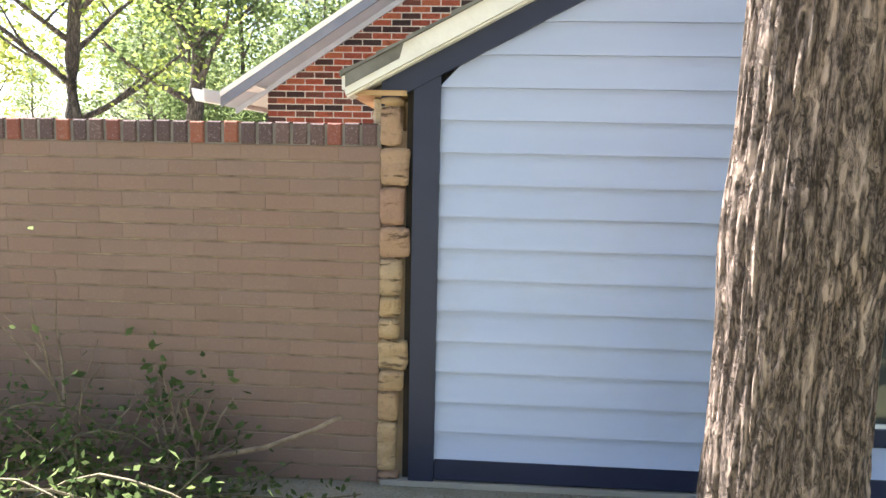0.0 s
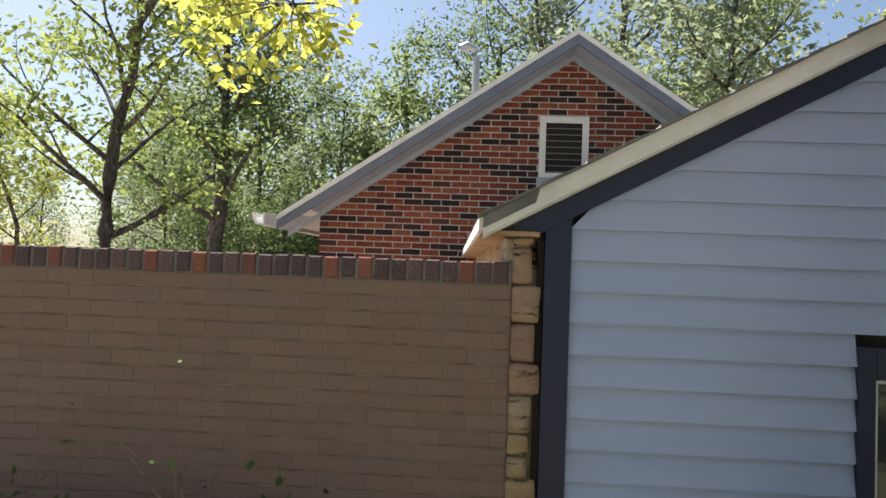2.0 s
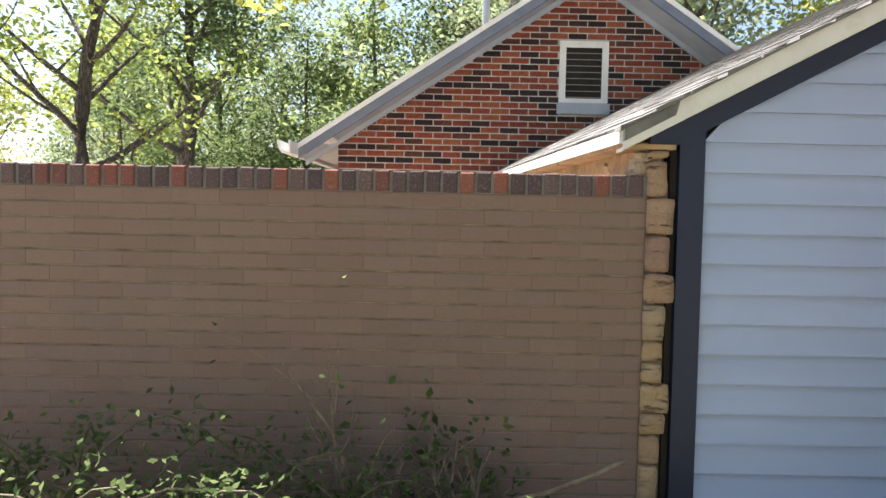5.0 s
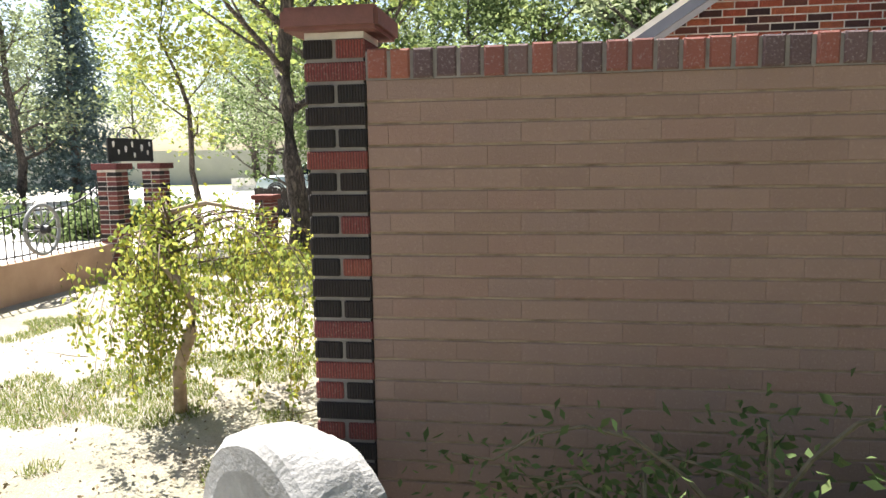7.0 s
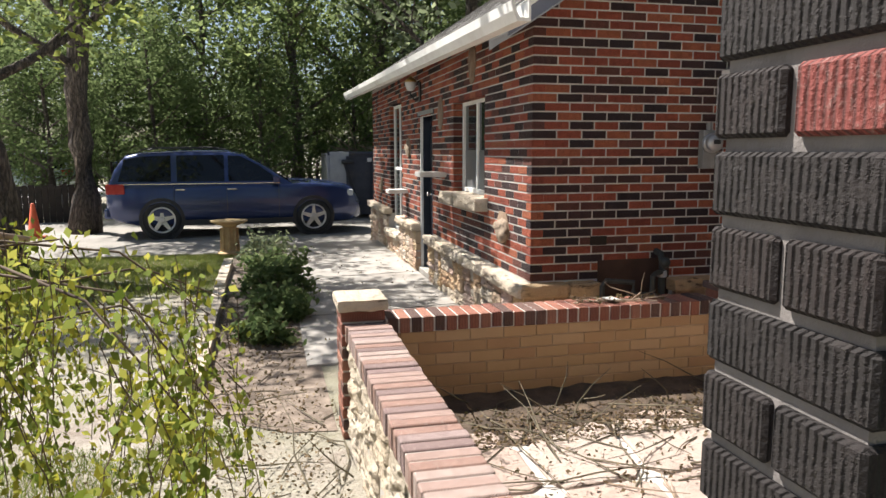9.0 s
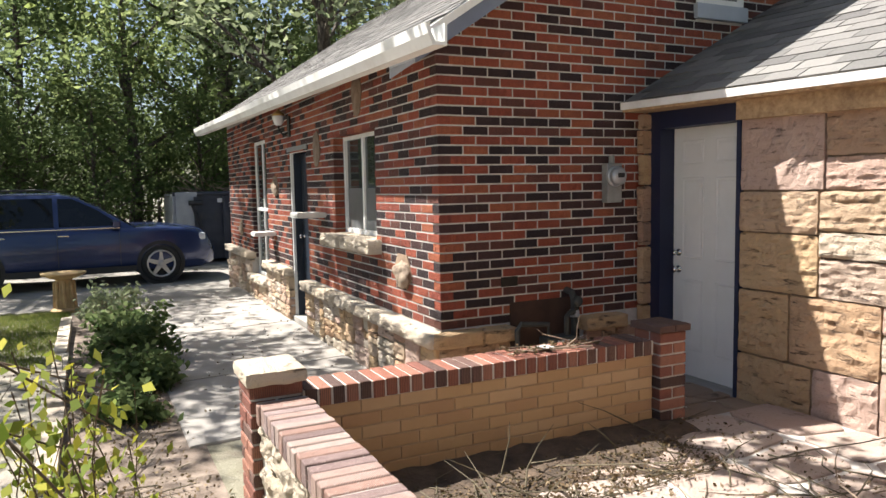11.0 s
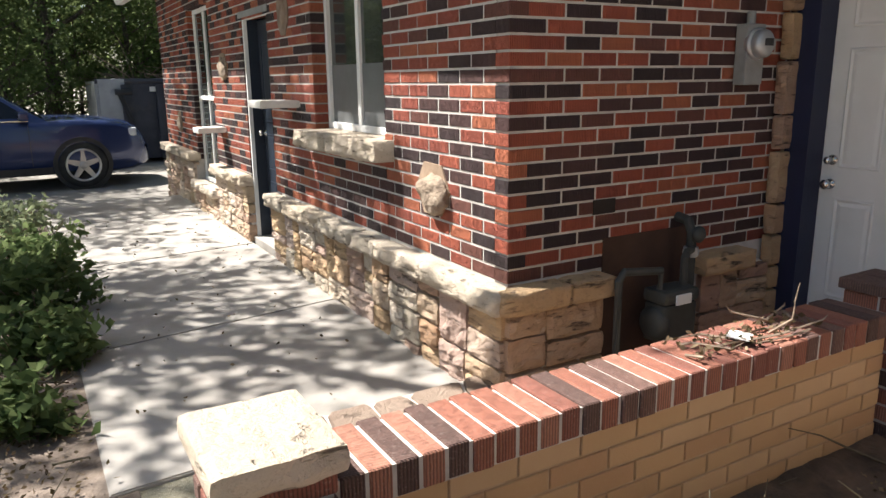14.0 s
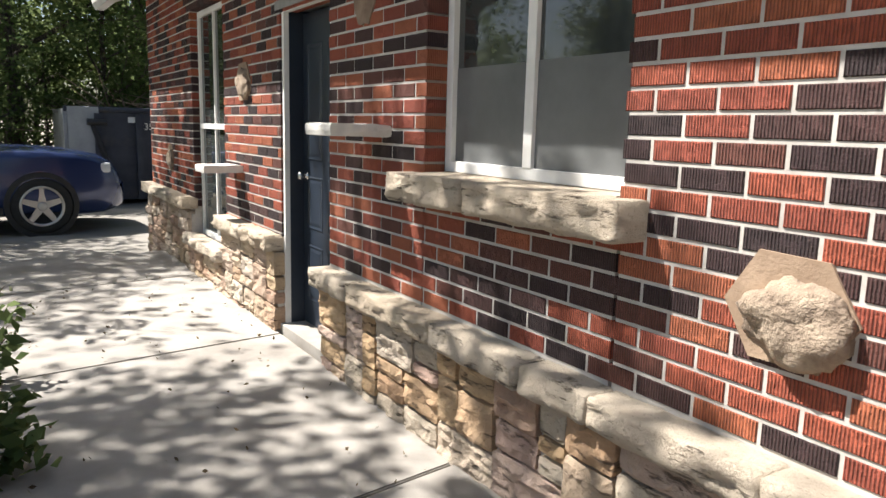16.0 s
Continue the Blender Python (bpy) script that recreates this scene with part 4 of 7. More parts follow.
while k < 24:
    z0, z1 = 0.326 + EXPO * k, 0.326 + EXPO * (k + 1)
    xl = max(0.03, EX + (z0 + 0.16 - EZ) / SP)
    xm = max(0.03, EX + (z1 + 0.16 - EZ) / SP)
    if xl < 2.4:
        for a0, a1, b in (((xl, xm, 1.18), (2.17, 2.17, 4.8)) if 0.47 < z0 + 0.06 < 1.45 else ((xl, xm, 4.8 if z0 < 2.0 else 4.85 - (xl + 0.05)),)):
            bm = bmesh.new()
            vs = [bm.verts.new(p) for p in ((a0, SY - 0.015, z0 - 0.004), (b, SY - 0.015, z0 - 0.004), (b, SY + 0.01, z1), (a1, SY + 0.01, z1), (a0, SY + 0.03, z0 - 0.004), (b, SY + 0.03, z0 - 0.004), (b, SY + 0.03, z1), (a1, SY + 0.03, z1))]
            for f in ((0, 1, 2, 3), (4, 5, 1, 0), (5, 6, 2, 1), (7, 4, 0, 3), (6, 7, 3, 2)):
                bm.faces.new([vs[i] for i in f])
            part("siding_board", bm, m_sid, shed)
    k += 1
part("corner_board", prism([(-0.072, 0.23), (0.035, 0.23), (0.035, shed_roof(0.035) - 0.1), (-0.072, shed_roof(-0.072) - 0.1)], SY - 0.022, SY + 0.03), m_navy, shed)
part("base_trim", boxed(0.037, 4.8, SY - 0.018, SY + 0.03, 0.24, 0.33, 0.003), m_navy, shed)
part("footing", boxed(-0.19, 4.9, SY - 0.03, SY + 0.3, -0.1, 0.232), m_concrete, shed)
for s, (p, q) in enumerate(((EX, 2.4), (2.4, 5.3))):
    for nm, lo, hi, y0, y1, mt in (("rake_fascia", 0.002, 0.082, SY - 0.105, SY - 0.08, m_fascia), ("rake_trim", 0.083, 0.185, SY - 0.03, SY + 0.0, m_navy), ("rake_soffit", 0.075, 0.09, SY - 0.079, SY + 0.02, m_fascia)):
        x0 = p if nm != "rake_trim" else max(p, -0.2)
        part(nm, prism([(x0, shed_roof(x0) - hi), (q, shed_roof(q) - hi), (q, shed_roof(q) - lo), (x0, shed_roof(x0) - lo)], y0, y1), mt, shed)
bm = prism([(EX - 0.005, shed_roof(EX)), (2.4, shed_roof(2.4)), (5.3, shed_roof(5.3)), (5.3, shed_roof(5.3) - 0.05), (2.4, shed_roof(2.4) - 0.05), (EX - 0.005, shed_roof(EX) - 0.05)], SY - 0.115, HY - 0.02)
rng = random.Random(77)
for k in range(19):
    x0 = EX - 0.02 + 0.142 * k
    x1, lift, out = min(x0 + 0.165, 2.4), 0.016 + rng.uniform(-0.003, 0.006), rng.uniform(0, 0.012)
    edge = prism([(x0, shed_roof(x0) - 0.001), (x1, shed_roof(x1) - 0.001), (x1, shed_roof(x1) + 0.003), (x0, shed_roof(x0) + lift)], SY - 0.118 - out, SY - 0.02)
    part("edge_shingle", edge, m_shingle, shed)
TIP = Matrix.Translation((EX, SY, EZ)) @ Matrix.Rotation(radians(3.0), 4, "Z") @ Matrix.Rotation(radians(0.8), 4, "X") @ Matrix.Translation((-EX, -SY, -EZ))
shed_top = part("roof", bm, m_shingle, shed, at=TIP)
shingle_slope(shed_top, (EX - 0.015, SY - 0.125, EZ + 0.0), (0, 1, 0), (1, 0, SP), 23, 18, 0.142, 0.257, lambda r, c: r * 0.142 < 2.6 and c > 2, 8)
part("eave_fascia", boxed(EX - 0.022, EX - 0.003, SY - 0.09, HY - 0.008, EZ - 0.058, EZ - 0.005), m_fascia, shed, "peeling cream fascia board", at=TIP)
part("eave_soffit", boxed(EX, -0.1, SY - 0.06, HY - 0.01, EZ - 0.075, EZ - 0.055), m_oldwood, shed, "bare flaking wood soffit", at=TIP)
part("wall_plate", boxed(-0.235, -0.12, SY + 0.06, 6.12, EZ - 0.2, EZ - 0.076), m_oldwood, shed, at=TIP)

# shed stone wall along the courtyard
sw = bmesh.new()
box(sw, SX + 0.03, SX + 0.22, SY + 0.03, 6.16, -0.4, EZ - 0.21)
box(sw, SX + 0.03, SX + 0.22, 7.03, HY - 0.01, -0.4, EZ - 0.21)
TURN = Matrix.Translation((SX, HY, 0)) @ Matrix.Rotation(radians(1.6), 4, "Z") @ Matrix.Translation((-SX, -HY, 0))
stone_wall = part("stone_wall", sw, m_stonebed, shed, at=TURN)
lay_stones(stone_wall, [(0.92, 4.68, -0.3, 0.62), (0.92, 4.68, 0.62, 1.28), (0.92, 4.68, 1.28, EZ - 0.06)], 41, [m_redstone, m_pinkstone, m_stone, m_ochrestone, m_pinkstone, m_pale], pose(SX, HY - 0.02, 0, 0, 0, -90), 0.8, 0.42, 0.012, 0.09, 0.02)
lay_stones(stone_wall, [(0.0, 0.075, -0.3, EZ - 0.02)], 43, [m_ochrestone, m_redstone, m_ochrestone], pose(SX - 0.06, HY - 0.005, 0, 0, 0, -90), 0.5, 0.3, 0.01, 0.12, 0.02)
# the ragged stone end that shows beside the corner board
rng = random.Random(5)
z = 0.05
while z < 1.8:
    h = rng.choice((0.09, 0.13, 0.16, 0.19, 0.22))
    h = min(h, 1.83 - z)
    part("stone", rough_block(0.105 + rng.uniform(-0.03, 0.02), 0.12, h - 0.01, rng.uniform(0, 99), front=0.02), rng.choice((m_ochrestone, m_redstone, m_redstone)), stone_wall, smooth=True, at=TURN.inverted() @ Matrix.Translation((-0.203, SY - 0.02 + rng.uniform(-0.008, 0.008), z)))
    z += h
# Dark strip painted in place of the shade in the narrow corner gap.
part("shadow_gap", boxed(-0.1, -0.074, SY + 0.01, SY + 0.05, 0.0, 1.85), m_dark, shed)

# door in the shed, with its navy frame
jamb = bmesh.new()
box(jamb, SX + 0.02, SX + 0.2, 6.16, 6.195, -0.16, 1.955)
box(jamb, SX + 0.02, SX + 0.2, 6.925, 7.06, -0.16, 1.955)
box(jamb, SX + 0.02, SX + 0.2, 6.195, 6.925, 1.757, 1.955)
part("door_frame", jamb, m_navy, shed, "navy painted door frame")
part("threshold", boxed(SX - 0.02, SX + 0.25, 6.19, 6.93, -0.2, -0.152, 0.004), m_greymetal, shed)


def panel_door(name, w, h, material, panels, knob):
    """A door in its own frame: x 0..w, face at y 0, z 0..h, with raised and fielded panels."""
    door = thing(name)
    part("leaf", boxed(0, w, 0.006, 0.045, 0, h, 0.002), material, door)
    for x0, x1, z0, z1 in panels:
        bm = bmesh.new()
        rim = 0.022
        outer = [(x0, z0), (x1, z0), (x1, z1), (x0, z1)]
        rings = [[bm.verts.new((x + sx * i, yy, z + sz * i)) for (x, z), (sx, sz) in zip(outer, ((1, 1), (-1, 1), (-1, -1), (1, -1)))] for i, yy in ((0.0, 0.0045), (0.008, 0.0), (rim, 0.0045), (rim + 0.02, 0.001))]
        for r1, r2 in zip(rings, rings[1:]):
            for q in range(4):
                bm.faces.new((r1[q], r1[(q + 1) % 4], r2[(q + 1) % 4], r2[q]))
        bm.faces.new(rings[-1])
        part("panel", bm, material, door)
    for kx, kz, r in knob:
        bm = lathe([(0.028, 0.0), (0.028, 0.006), (0.012, 0.01), (0.011, 0.03), (r, 0.04), (r, 0.055), (r * 0.6, 0.064)], 16)
        bmesh.ops.rotate(bm, verts=bm.verts, matrix=Matrix.Rotation(radians(90), 3, "X"))
        part("knob", bm, m_chrome, door, "brushed metal knob", True, at=(kx, 0.006, kz))
    return door


six = [(0.09, 0.31, 1.63, 1.81), (0.42, 0.64, 1.63, 1.81), (0.09, 0.31, 0.91, 1.53), (0.42, 0.64, 0.91, 1.53), (0.09, 0.31, 0.2, 0.75), (0.42, 0.64, 0.2, 0.75)]
white_door = panel_door("shed_door", 0.726, 1.905, m_door, six, [(0.06, 0.82, 0.026), (0.06, 0.95, 0.02)])
white_door.matrix_world = pose(-0.205, 6.924, -0.149, 0, 0, -90)
tagged(white_door, "closed white six-panel door in the stone shed", "door")
house_door = panel_door("house_door", 0.70, 1.93, m_blackdoor, [(0.08, 0.31, 1.05, 1.75), (0.39, 0.62, 1.05, 1.75), (0.08, 0.31, 0.62, 0.95), (0.39, 0.62, 0.62, 0.95), (0.08, 0.31, 0.16, 0.52), (0.39, 0.62, 0.16, 0.52)], [(0.06, 0.95, 0.026)])
house_door.matrix_world = pose(HX + 0.13, 11.165, -0.165, 0, 0, -90)
tagged(house_door, "dark blue panelled house door set deep in the brick", "door")
bm = bmesh.new()
box(bm, HX + 0.012, HX + 0.045, 11.166, 11.2, -0.17, 1.785)
box(bm, HX + 0.012, HX + 0.045, 10.45, 10.463, -0.17, 1.785)
box(bm, HX + 0.012, HX + 0.045, 10.463, 11.166, 1.768, 1.785)
part("door_frame", bm, m_white, house, "worn white door frame")
part("door_reveal", boxed(HX + 0.046, HX + 0.2, 11.17, 11.2, -0.17, 1.785), m_blackdoor, house)
part("door_step", boxed(HX - 0.02, HX + 0.3, 10.44, 11.21, -0.3, -0.17, 0.006), m_concrete, house)
part("lintel", boxed(HX - 0.004, HX + 0.2, 10.4, 11.28, 1.787, 1.84), m_greymetal, house)


def window(name, w, h, label, sash="slide", depth=0.05):
    """A window: x 0..w, outer face at y 0, z 0..h."""
    win = thing(name, label=label, category="window")
    t = 0.045
    for nm, a in (("frame_side", (0, t, 0, depth, 0, h)), ("frame_side", (w - t, w, 0, depth, 0, h)), ("frame_top", (t, w - t, 0, depth, h - t, h)), ("frame_bottom", (t, w - t, 0, depth, 0, t))):
        part(nm, boxed(*a, bevel=0.004), m_white, win)
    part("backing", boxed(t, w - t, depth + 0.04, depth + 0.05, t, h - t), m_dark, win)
    part("reveal", boxed(0, 0.012, depth + 0.001, 0.2, 0, h), m_white, win)
    if sash == "slide":
        part("meeting_stile", boxed(w * 0.5 - 0.025, w * 0.5 + 0.025, -0.004, depth - 0.004, t, h - t, 0.003), m_white, win)
        for x0, x1, y in ((t, w * 0.5 - 0.025, 0.028), (w * 0.5 + 0.025, w - t, 0.016)):
            part("pane", boxed(x0, x1, y, y + 0.006, t, h - t), m_glass, win)
            # Paler grey sheet over the lower part of each pane.
            part("frosted_film", boxed(x0, x1, y - 0.003, y - 0.001, t, h * 0.46), m_pane_band, win, "paler grey band over the lower glass")
    else:
        part("meeting_rail", boxed(t, w - t, -0.004, depth - 0.004, h * 0.5 - 0.025, h * 0.5 + 0.02, 0.003), m_white, win)
        part("mullion", boxed(w * 0.5 - 0.014, w * 0.5 + 0.014, 0.002, depth - 0.006, t, h - t, 0.003), m_white, win)
        for x0, x1 in ((t, w * 0.5 - 0.014), (w * 0.5 + 0.014, w - t)):
            for z0, z1 in ((t, h * 0.5 - 0.025), (h * 0.5 + 0.02, h - t)):
                part("pane", boxed(x0, x1, 0.02, 0.026, z0, z1), m_glass, win)
    return win


w1 = window("sliding_window", 1.12, 0.93, "white sliding window with dark glass above a stone sill")
w1.matrix_world = pose(HX + 0.1, 9.44, 0.92, 0, 0, -90)
w2 = window("tall_window", 0.99, 1.93, "tall white-framed window with dark panes", "double")
w2.matrix_world = pose(HX + 0.06, 13.455, 0.105, 0, 0, -90)
w3 = thing("shed_window", (1.18, SY - 0.02, 0.47), "dark shed window with navy casing", "window")
for nm, a in (("casing", (0, 0.07, 0, 0.05, 0, 0.96)), ("casing", (0.92, 0.99, 0, 0.05, 0, 0.96)), ("casing", (0.07, 0.92, 0, 0.05, 0.83, 0.96)), ("casing", (0.07, 0.92, 0, 0.05, 0, 0.07))):
    part(nm, boxed(*a, bevel=0.003), m_navy, w3)
for a in ((0.07, 0.085, 0.015, 0.05, 0.07, 0.83), (0.905, 0.92, 0.015, 0.05, 0.07, 0.83), (0.085, 0.905, 0.015, 0.05, 0.815, 0.83), (0.085, 0.905, 0.015, 0.05, 0.07, 0.085)):
    part("sash", boxed(*a), m_white, w3)
part("pane", boxed(0.085, 0.905, 0.03, 0.036, 0.085, 0.815), m_glass, w3)
w4 = thing("gable_vent", (0.186, HY - 0.012, 2.665), "white-framed gable vent with dark louvres", "vent")
for nm, a in (("frame_side", (0, 0.07, 0, 0.06, 0.12, 0.78)), ("frame_side", (0.455, 0.525, 0, 0.06, 0.12, 0.78)), ("frame_top", (0.07, 0.455, 0, 0.06, 0.71, 0.78)), ("frame_bottom", (0.07, 0.455, 0, 0.06, 0.12, 0.17)), ("sill", (-0.02, 0.545, -0.03, 0.06, 0.0, 0.119))):
    part(nm, boxed(*a, bevel=0.004), m_white if nm != "sill" else m_bluefascia, w4)
for k in range(8):
    bm = boxed(0.07, 0.455, -0.006, 0.006, -0.036, 0.036)
    part("louvre", bm, m_greymetal, w4, at=Matrix.Translation((0, 0.035, 0.205 + k * 0.067)) @ pose(0, 0, 0, -40))


# ---- plants ----
def leaf_mesh(name, centres, size, material, rng, droop=0.0, slim=0.55, spread=0.35):
    """Many small four-cornered leaves, one at each centre."""
    n = len(centres)
    c = np.asarray(centres, dtype=np.float64)
    d = rng.normal(size=(n, 3))
    d[:, 2] = d[:, 2] * 0.6 - droop
    d /= np.linalg.norm(d, axis=1)[:, None] + 1e-9
    s = np.cross(d, rng.normal(size=(n, 3)))
    s /= np.linalg.norm(s, axis=1)[:, None] + 1e-9
    nrm = np.cross(d, s)
    L = (size * rng.uniform(1 - spread, 1 + spread, n))[:, None]
    v = np.stack([c - d * L * 0.5, c + s * L * slim * 0.5 + nrm * L * 0.1, c + d * L * 0.55, c - s * L * slim * 0.5 + nrm * L * 0.1], axis=1).reshape(-1, 3)
    me = bpy.data.meshes.new(name)
    me.vertices.add(4 * n)
    me.vertices.foreach_set("co", v.astype(np.float32).ravel())
    me.loops.add(4 * n)
    me.loops.foreach_set("vertex_index", np.arange(4 * n, dtype=np.int32))
    me.polygons.add(n)
    me.polygons.foreach_set("loop_start", np.arange(0, 4 * n, 4, dtype=np.int32))
    me.update(calc_edges=True)
    me.materials.append(material)
    return me


def limb(bm, start, way, length, radius, rng, tips, bend=0.25, rise=0.12, sides=6, twigs=3, depth=1):
    """A bent branch that forks; the ends are added to tips."""
    p, d = Vector(start), Vector(way).normalized()
    pts, rad = [p.copy()], [radius]
    n = 5
    for k in range(n):
        d = (d + Vector((rng.normal() * bend, rng.normal() * bend, rng.normal() * bend + rise)) * 0.5).normalized()
        p = p + d * length / n
        pts.append(p.copy())
        rad.append(radius * (1 - 0.8 * (k + 1) / n))
        if k >= 1:
            tips.append(p.copy())
    tube(bm, pts, rad, sides)
    if depth > 0:
        for k in range(twigs):
            i = 1 + int(rng.integers(0, n - 1))
            side = Vector((rng.normal(), rng.normal(), rng.normal() * 0.5 + 0.2)).normalized()
            limb(bm, pts[i], (d + side * 1.1).normalized(), length * rng.uniform(0.4, 0.65), rad[i] * 0.6, rng, tips, bend, rise, 5, twigs, depth - 1)


def tree(name, height, radius, clear, reach, leaves, size, mat, seed, label, bark=None, limbs=13, cluster=0.55, sides=10, thin=1):
    rng = np.random.default_rng(seed)
    t = thing(name, (0, 0, 0), label, "tree")
    bm = bmesh.new()
    pts, rad, p = [], [], Vector((0, 0, -0.3))
    n = 9
    for k in range(n + 1):
        pts.append(p.copy())
        rad.append(radius * (1.25 if k == 0 else 1 - 0.85 * k / n))
        p = p + Vector((rng.normal() * 0.09, rng.normal() * 0.09, height * 0.82 / n))
    tube(bm, pts, rad, sides)
    tips = [pts[-1], pts[-2]]
    for k in range(limbs):
        u = clear + (0.97 - clear) * (k + rng.uniform(0, 0.9)) / limbs
        i = min(n - 1, int(u * n))
        a = k * 2.4 + rng.uniform(-0.5, 0.5)
        start = pts[i].lerp(pts[i + 1], u * n - i)
        limb(bm, start, (math.cos(a), math.sin(a), 0.35 + 0.5 * u), reach * (1.05 - 0.55 * u) * rng.uniform(0.75, 1.15), rad[i] * 0.45, rng, tips)
    part("trunk", bm, bark or m_bark_far, t, smooth=True)
    tips = np.array([tuple(q) for q in tips])
    tips = tips[::thin]
    pick = tips[rng.integers(0, len(tips), leaves)]
    off = rng.normal(size=(leaves, 3)) * cluster * np.array([1, 1, 0.75])
    o = new("crown", leaf_mesh("crown", pick + off, size, mat, rng))
    o.parent = t
    return t


def plant(src, x, y, scale, turn, sink=0.05):
    o = copy_thing(src, pose(x, y, ground_z(x, y) - sink, 0, 0, turn))
    o.scale = (scale, scale, scale)
    return o


kinds = [
    tree("tree", 11.5, 0.2, 0.22, 3.6, 5000, 0.18, m_leaf, 1, "tall leafy green tree of the woods past the drive, also an unseen sky blocker to the south", thin=3, cluster=0.4),
    tree("tree", 10.0, 0.17, 0.12, 3.2, 5200, 0.17, m_leaf_dark, 2, "dark green tree of the woods past the drive, also an unseen sky blocker to the south", thin=3, cluster=0.4),
    tree("tree", 9.0, 0.15, 0.1, 3.0, 5500, 0.16, m_leaf_yel, 3, "yellow-green tree turning in early autumn", thin=3, cluster=0.36),
    tree("tree", 12.0, 0.24, 0.2, 4.0, 5000, 0.18, m_leaf_grey, 4, "tall grey-green cottonwood beyond the yard, also an unseen sky blocker to the south", thin=3, cluster=0.4),
]
where = [
    (0, -3.2, 24.0, 1.0), (1, -6.0, 25.5, 1.05), (0, -9.5, 27.0, 1.05), (1, -12.5, 26.0, 0.9), (1, -1.0, 27.5, 1.1), (0, 2.5, 25.0, 1.0), (1, 5.8, 23.0, 1.0), (3, -8.0, 33.0, 1.2), (1, -4.5, 31.0, 1.2), (0, 0.5, 33.0, 1.25),
    (3, 4.5, 29.0, 1.6), (0, 9.0, 28.0, 1.5), (2, 10.5, 20.0, 1.25), (3, 6.5, 20.5, 1.3), (2, 13.0, 17.0, 1.3), (3, 1.5, 21.5, 1.2), (1, -8.5, 25.0, 0.42), (1, -6.3, 24.2, 0.4), (1, -4.4, 25.0, 0.45), (1, -2.6, 24.6, 0.42), (1, -0.8, 24.4, 0.42), (1, 0.6, 24.0, 0.42), (1, -10.5, 25.5, 0.45), (1, 2.6, 23.6, 0.42), (0, 15.0, 24.0, 1.2), (1, -6.8, 22.3, 0.62), (1, -4.2, 22.0, 0.6), (1, -9.5, 23.0, 0.62), (1, -1.6, 23.2, 0.62), (1, 1.6, 22.0, 0.7),
    # The four with negative y are unseen, added to block southern sky light.
    (3, -14.5, 31.0, 1.0), (3, -20.0, 40.0, 1.2), (0, -27.0, 34.0, 1.1), (3, -31.0, 22.0, 1.1), (3, -25.0, 27.5, 1.0), (0, -36.0, 15.0, 1.2), (3, -22.0, 47.0, 1.2), (0, -40.0, 30.0, 1.2), (0, 3.5, -7.5, 1.1), (1, -4.5, -7.0, 1.15), (3, -10.5, -8.0, 1.1), (1, 9.0, -5.0, 1.1), (0, -15.0, 38.0, 1.1), (1, -11.5, 28.5, 0.6), (1, -10.2, 29.2, 0.62), (1, -8.9, 28.4, 0.6), (1, -7.6, 29.0, 0.64), (1, -6.3, 28.3, 0.6), (1, -5.0, 29.1, 0.62), (1, -3.7, 28.4, 0.6), (1, -2.4, 29.2, 0.64), (1, -1.1, 28.5, 0.6), (1, 0.3, 29.1, 0.62), (1, 1.7, 28.3, 0.6), (1, 3.0, 27.0, 0.6), (1, -7.0, 26.4, 0.4), (1, -5.4, 26.6, 0.42), (1, -3.4, 26.2, 0.4), (1, -9.0, 26.6, 0.42), (3, -52.0, 62.0, 1.2), (0, -44.0, 67.0, 1.2), (3, -36.0, 69.0, 1.3), (0, -28.0, 70.0, 1.2), (3, -20.0, 69.0, 1.3), (3, -31.0, 66.0, 0.9), (0, -12.0, 68.0, 1.2),
]
first = set()
rng0 = random.Random(8)
for k, x, y, s in where:
    if k not in first:
        first.add(k)
        kinds[k].matrix_world = pose(x, y, ground_z(x, y) - 0.05, 0, 0, rng0.uniform(0, 360)) @ Matrix.Scale(s, 4)
    else:
        plant(kinds[k], x, y, s, rng0.uniform(0, 360))

yard = tree("tree", 11.0, 0.21, 0.3, 3.9, 7000, 0.14, m_leaf_lime, 14, "tall yard tree with a straight dark trunk on the lawn", m_bark_far, 16, 0.33, 10, 3)
yard.matrix_world = pose(-7.6, 12.9, ground_z(-7.6, 12.9) - 0.05, 0, 0, 20)
yard2 = tree("tree", 12.5, 0.32, 0.36, 4.4, 7500, 0.16, m_leaf_dark, 15, "thick-trunked tree by the parked car", m_bark_far, 15, 0.34, 10, 3)
yard2.matrix_world = pose(-8.0, 18.9, ground_z(-8.0, 18.9) - 0.05, 0, 0, 200)
big = tree("tree", 14.0, 0.42, 0.3, 4.6, 8000, 0.17, m_leaf_dark, 16, "massive old tree by the dumpster", m_bark_far, 14, 0.6, 14)
big.matrix_world = pose(-0.7, 25.6, ground_z(-0.7, 25.6) - 0.05, 0, 3, 40)

street_tree = tree("tree", 6.8, 0.08, 0.42, 1.9, 3600, 0.11, m_leaf_yel, 17, "young yellow-green tree by the gate", m_bark_far, 10, 0.3, 8, 3)
street_tree.matrix_world = pose(-10.0, 13.6, ground_z(-10.0, 13.6) - 0.05, 0, 0, 80)

# yellow bough that hangs in over the courtyard from the yard tree
rngb = np.random.default_rng(33)
bm, tips = bmesh.new(), []
inv = yard.matrix_world.inverted()
pts = [Vector(p) for p in ((-7.5, 12.9, 6.2), (-6.2, 11.2, 6.3), (-4.8, 9.2, 6.0), (-3.7, 7.3, 5.3), (-2.75, 5.95, 4.5), (-2.05, 5.35, 3.95))]
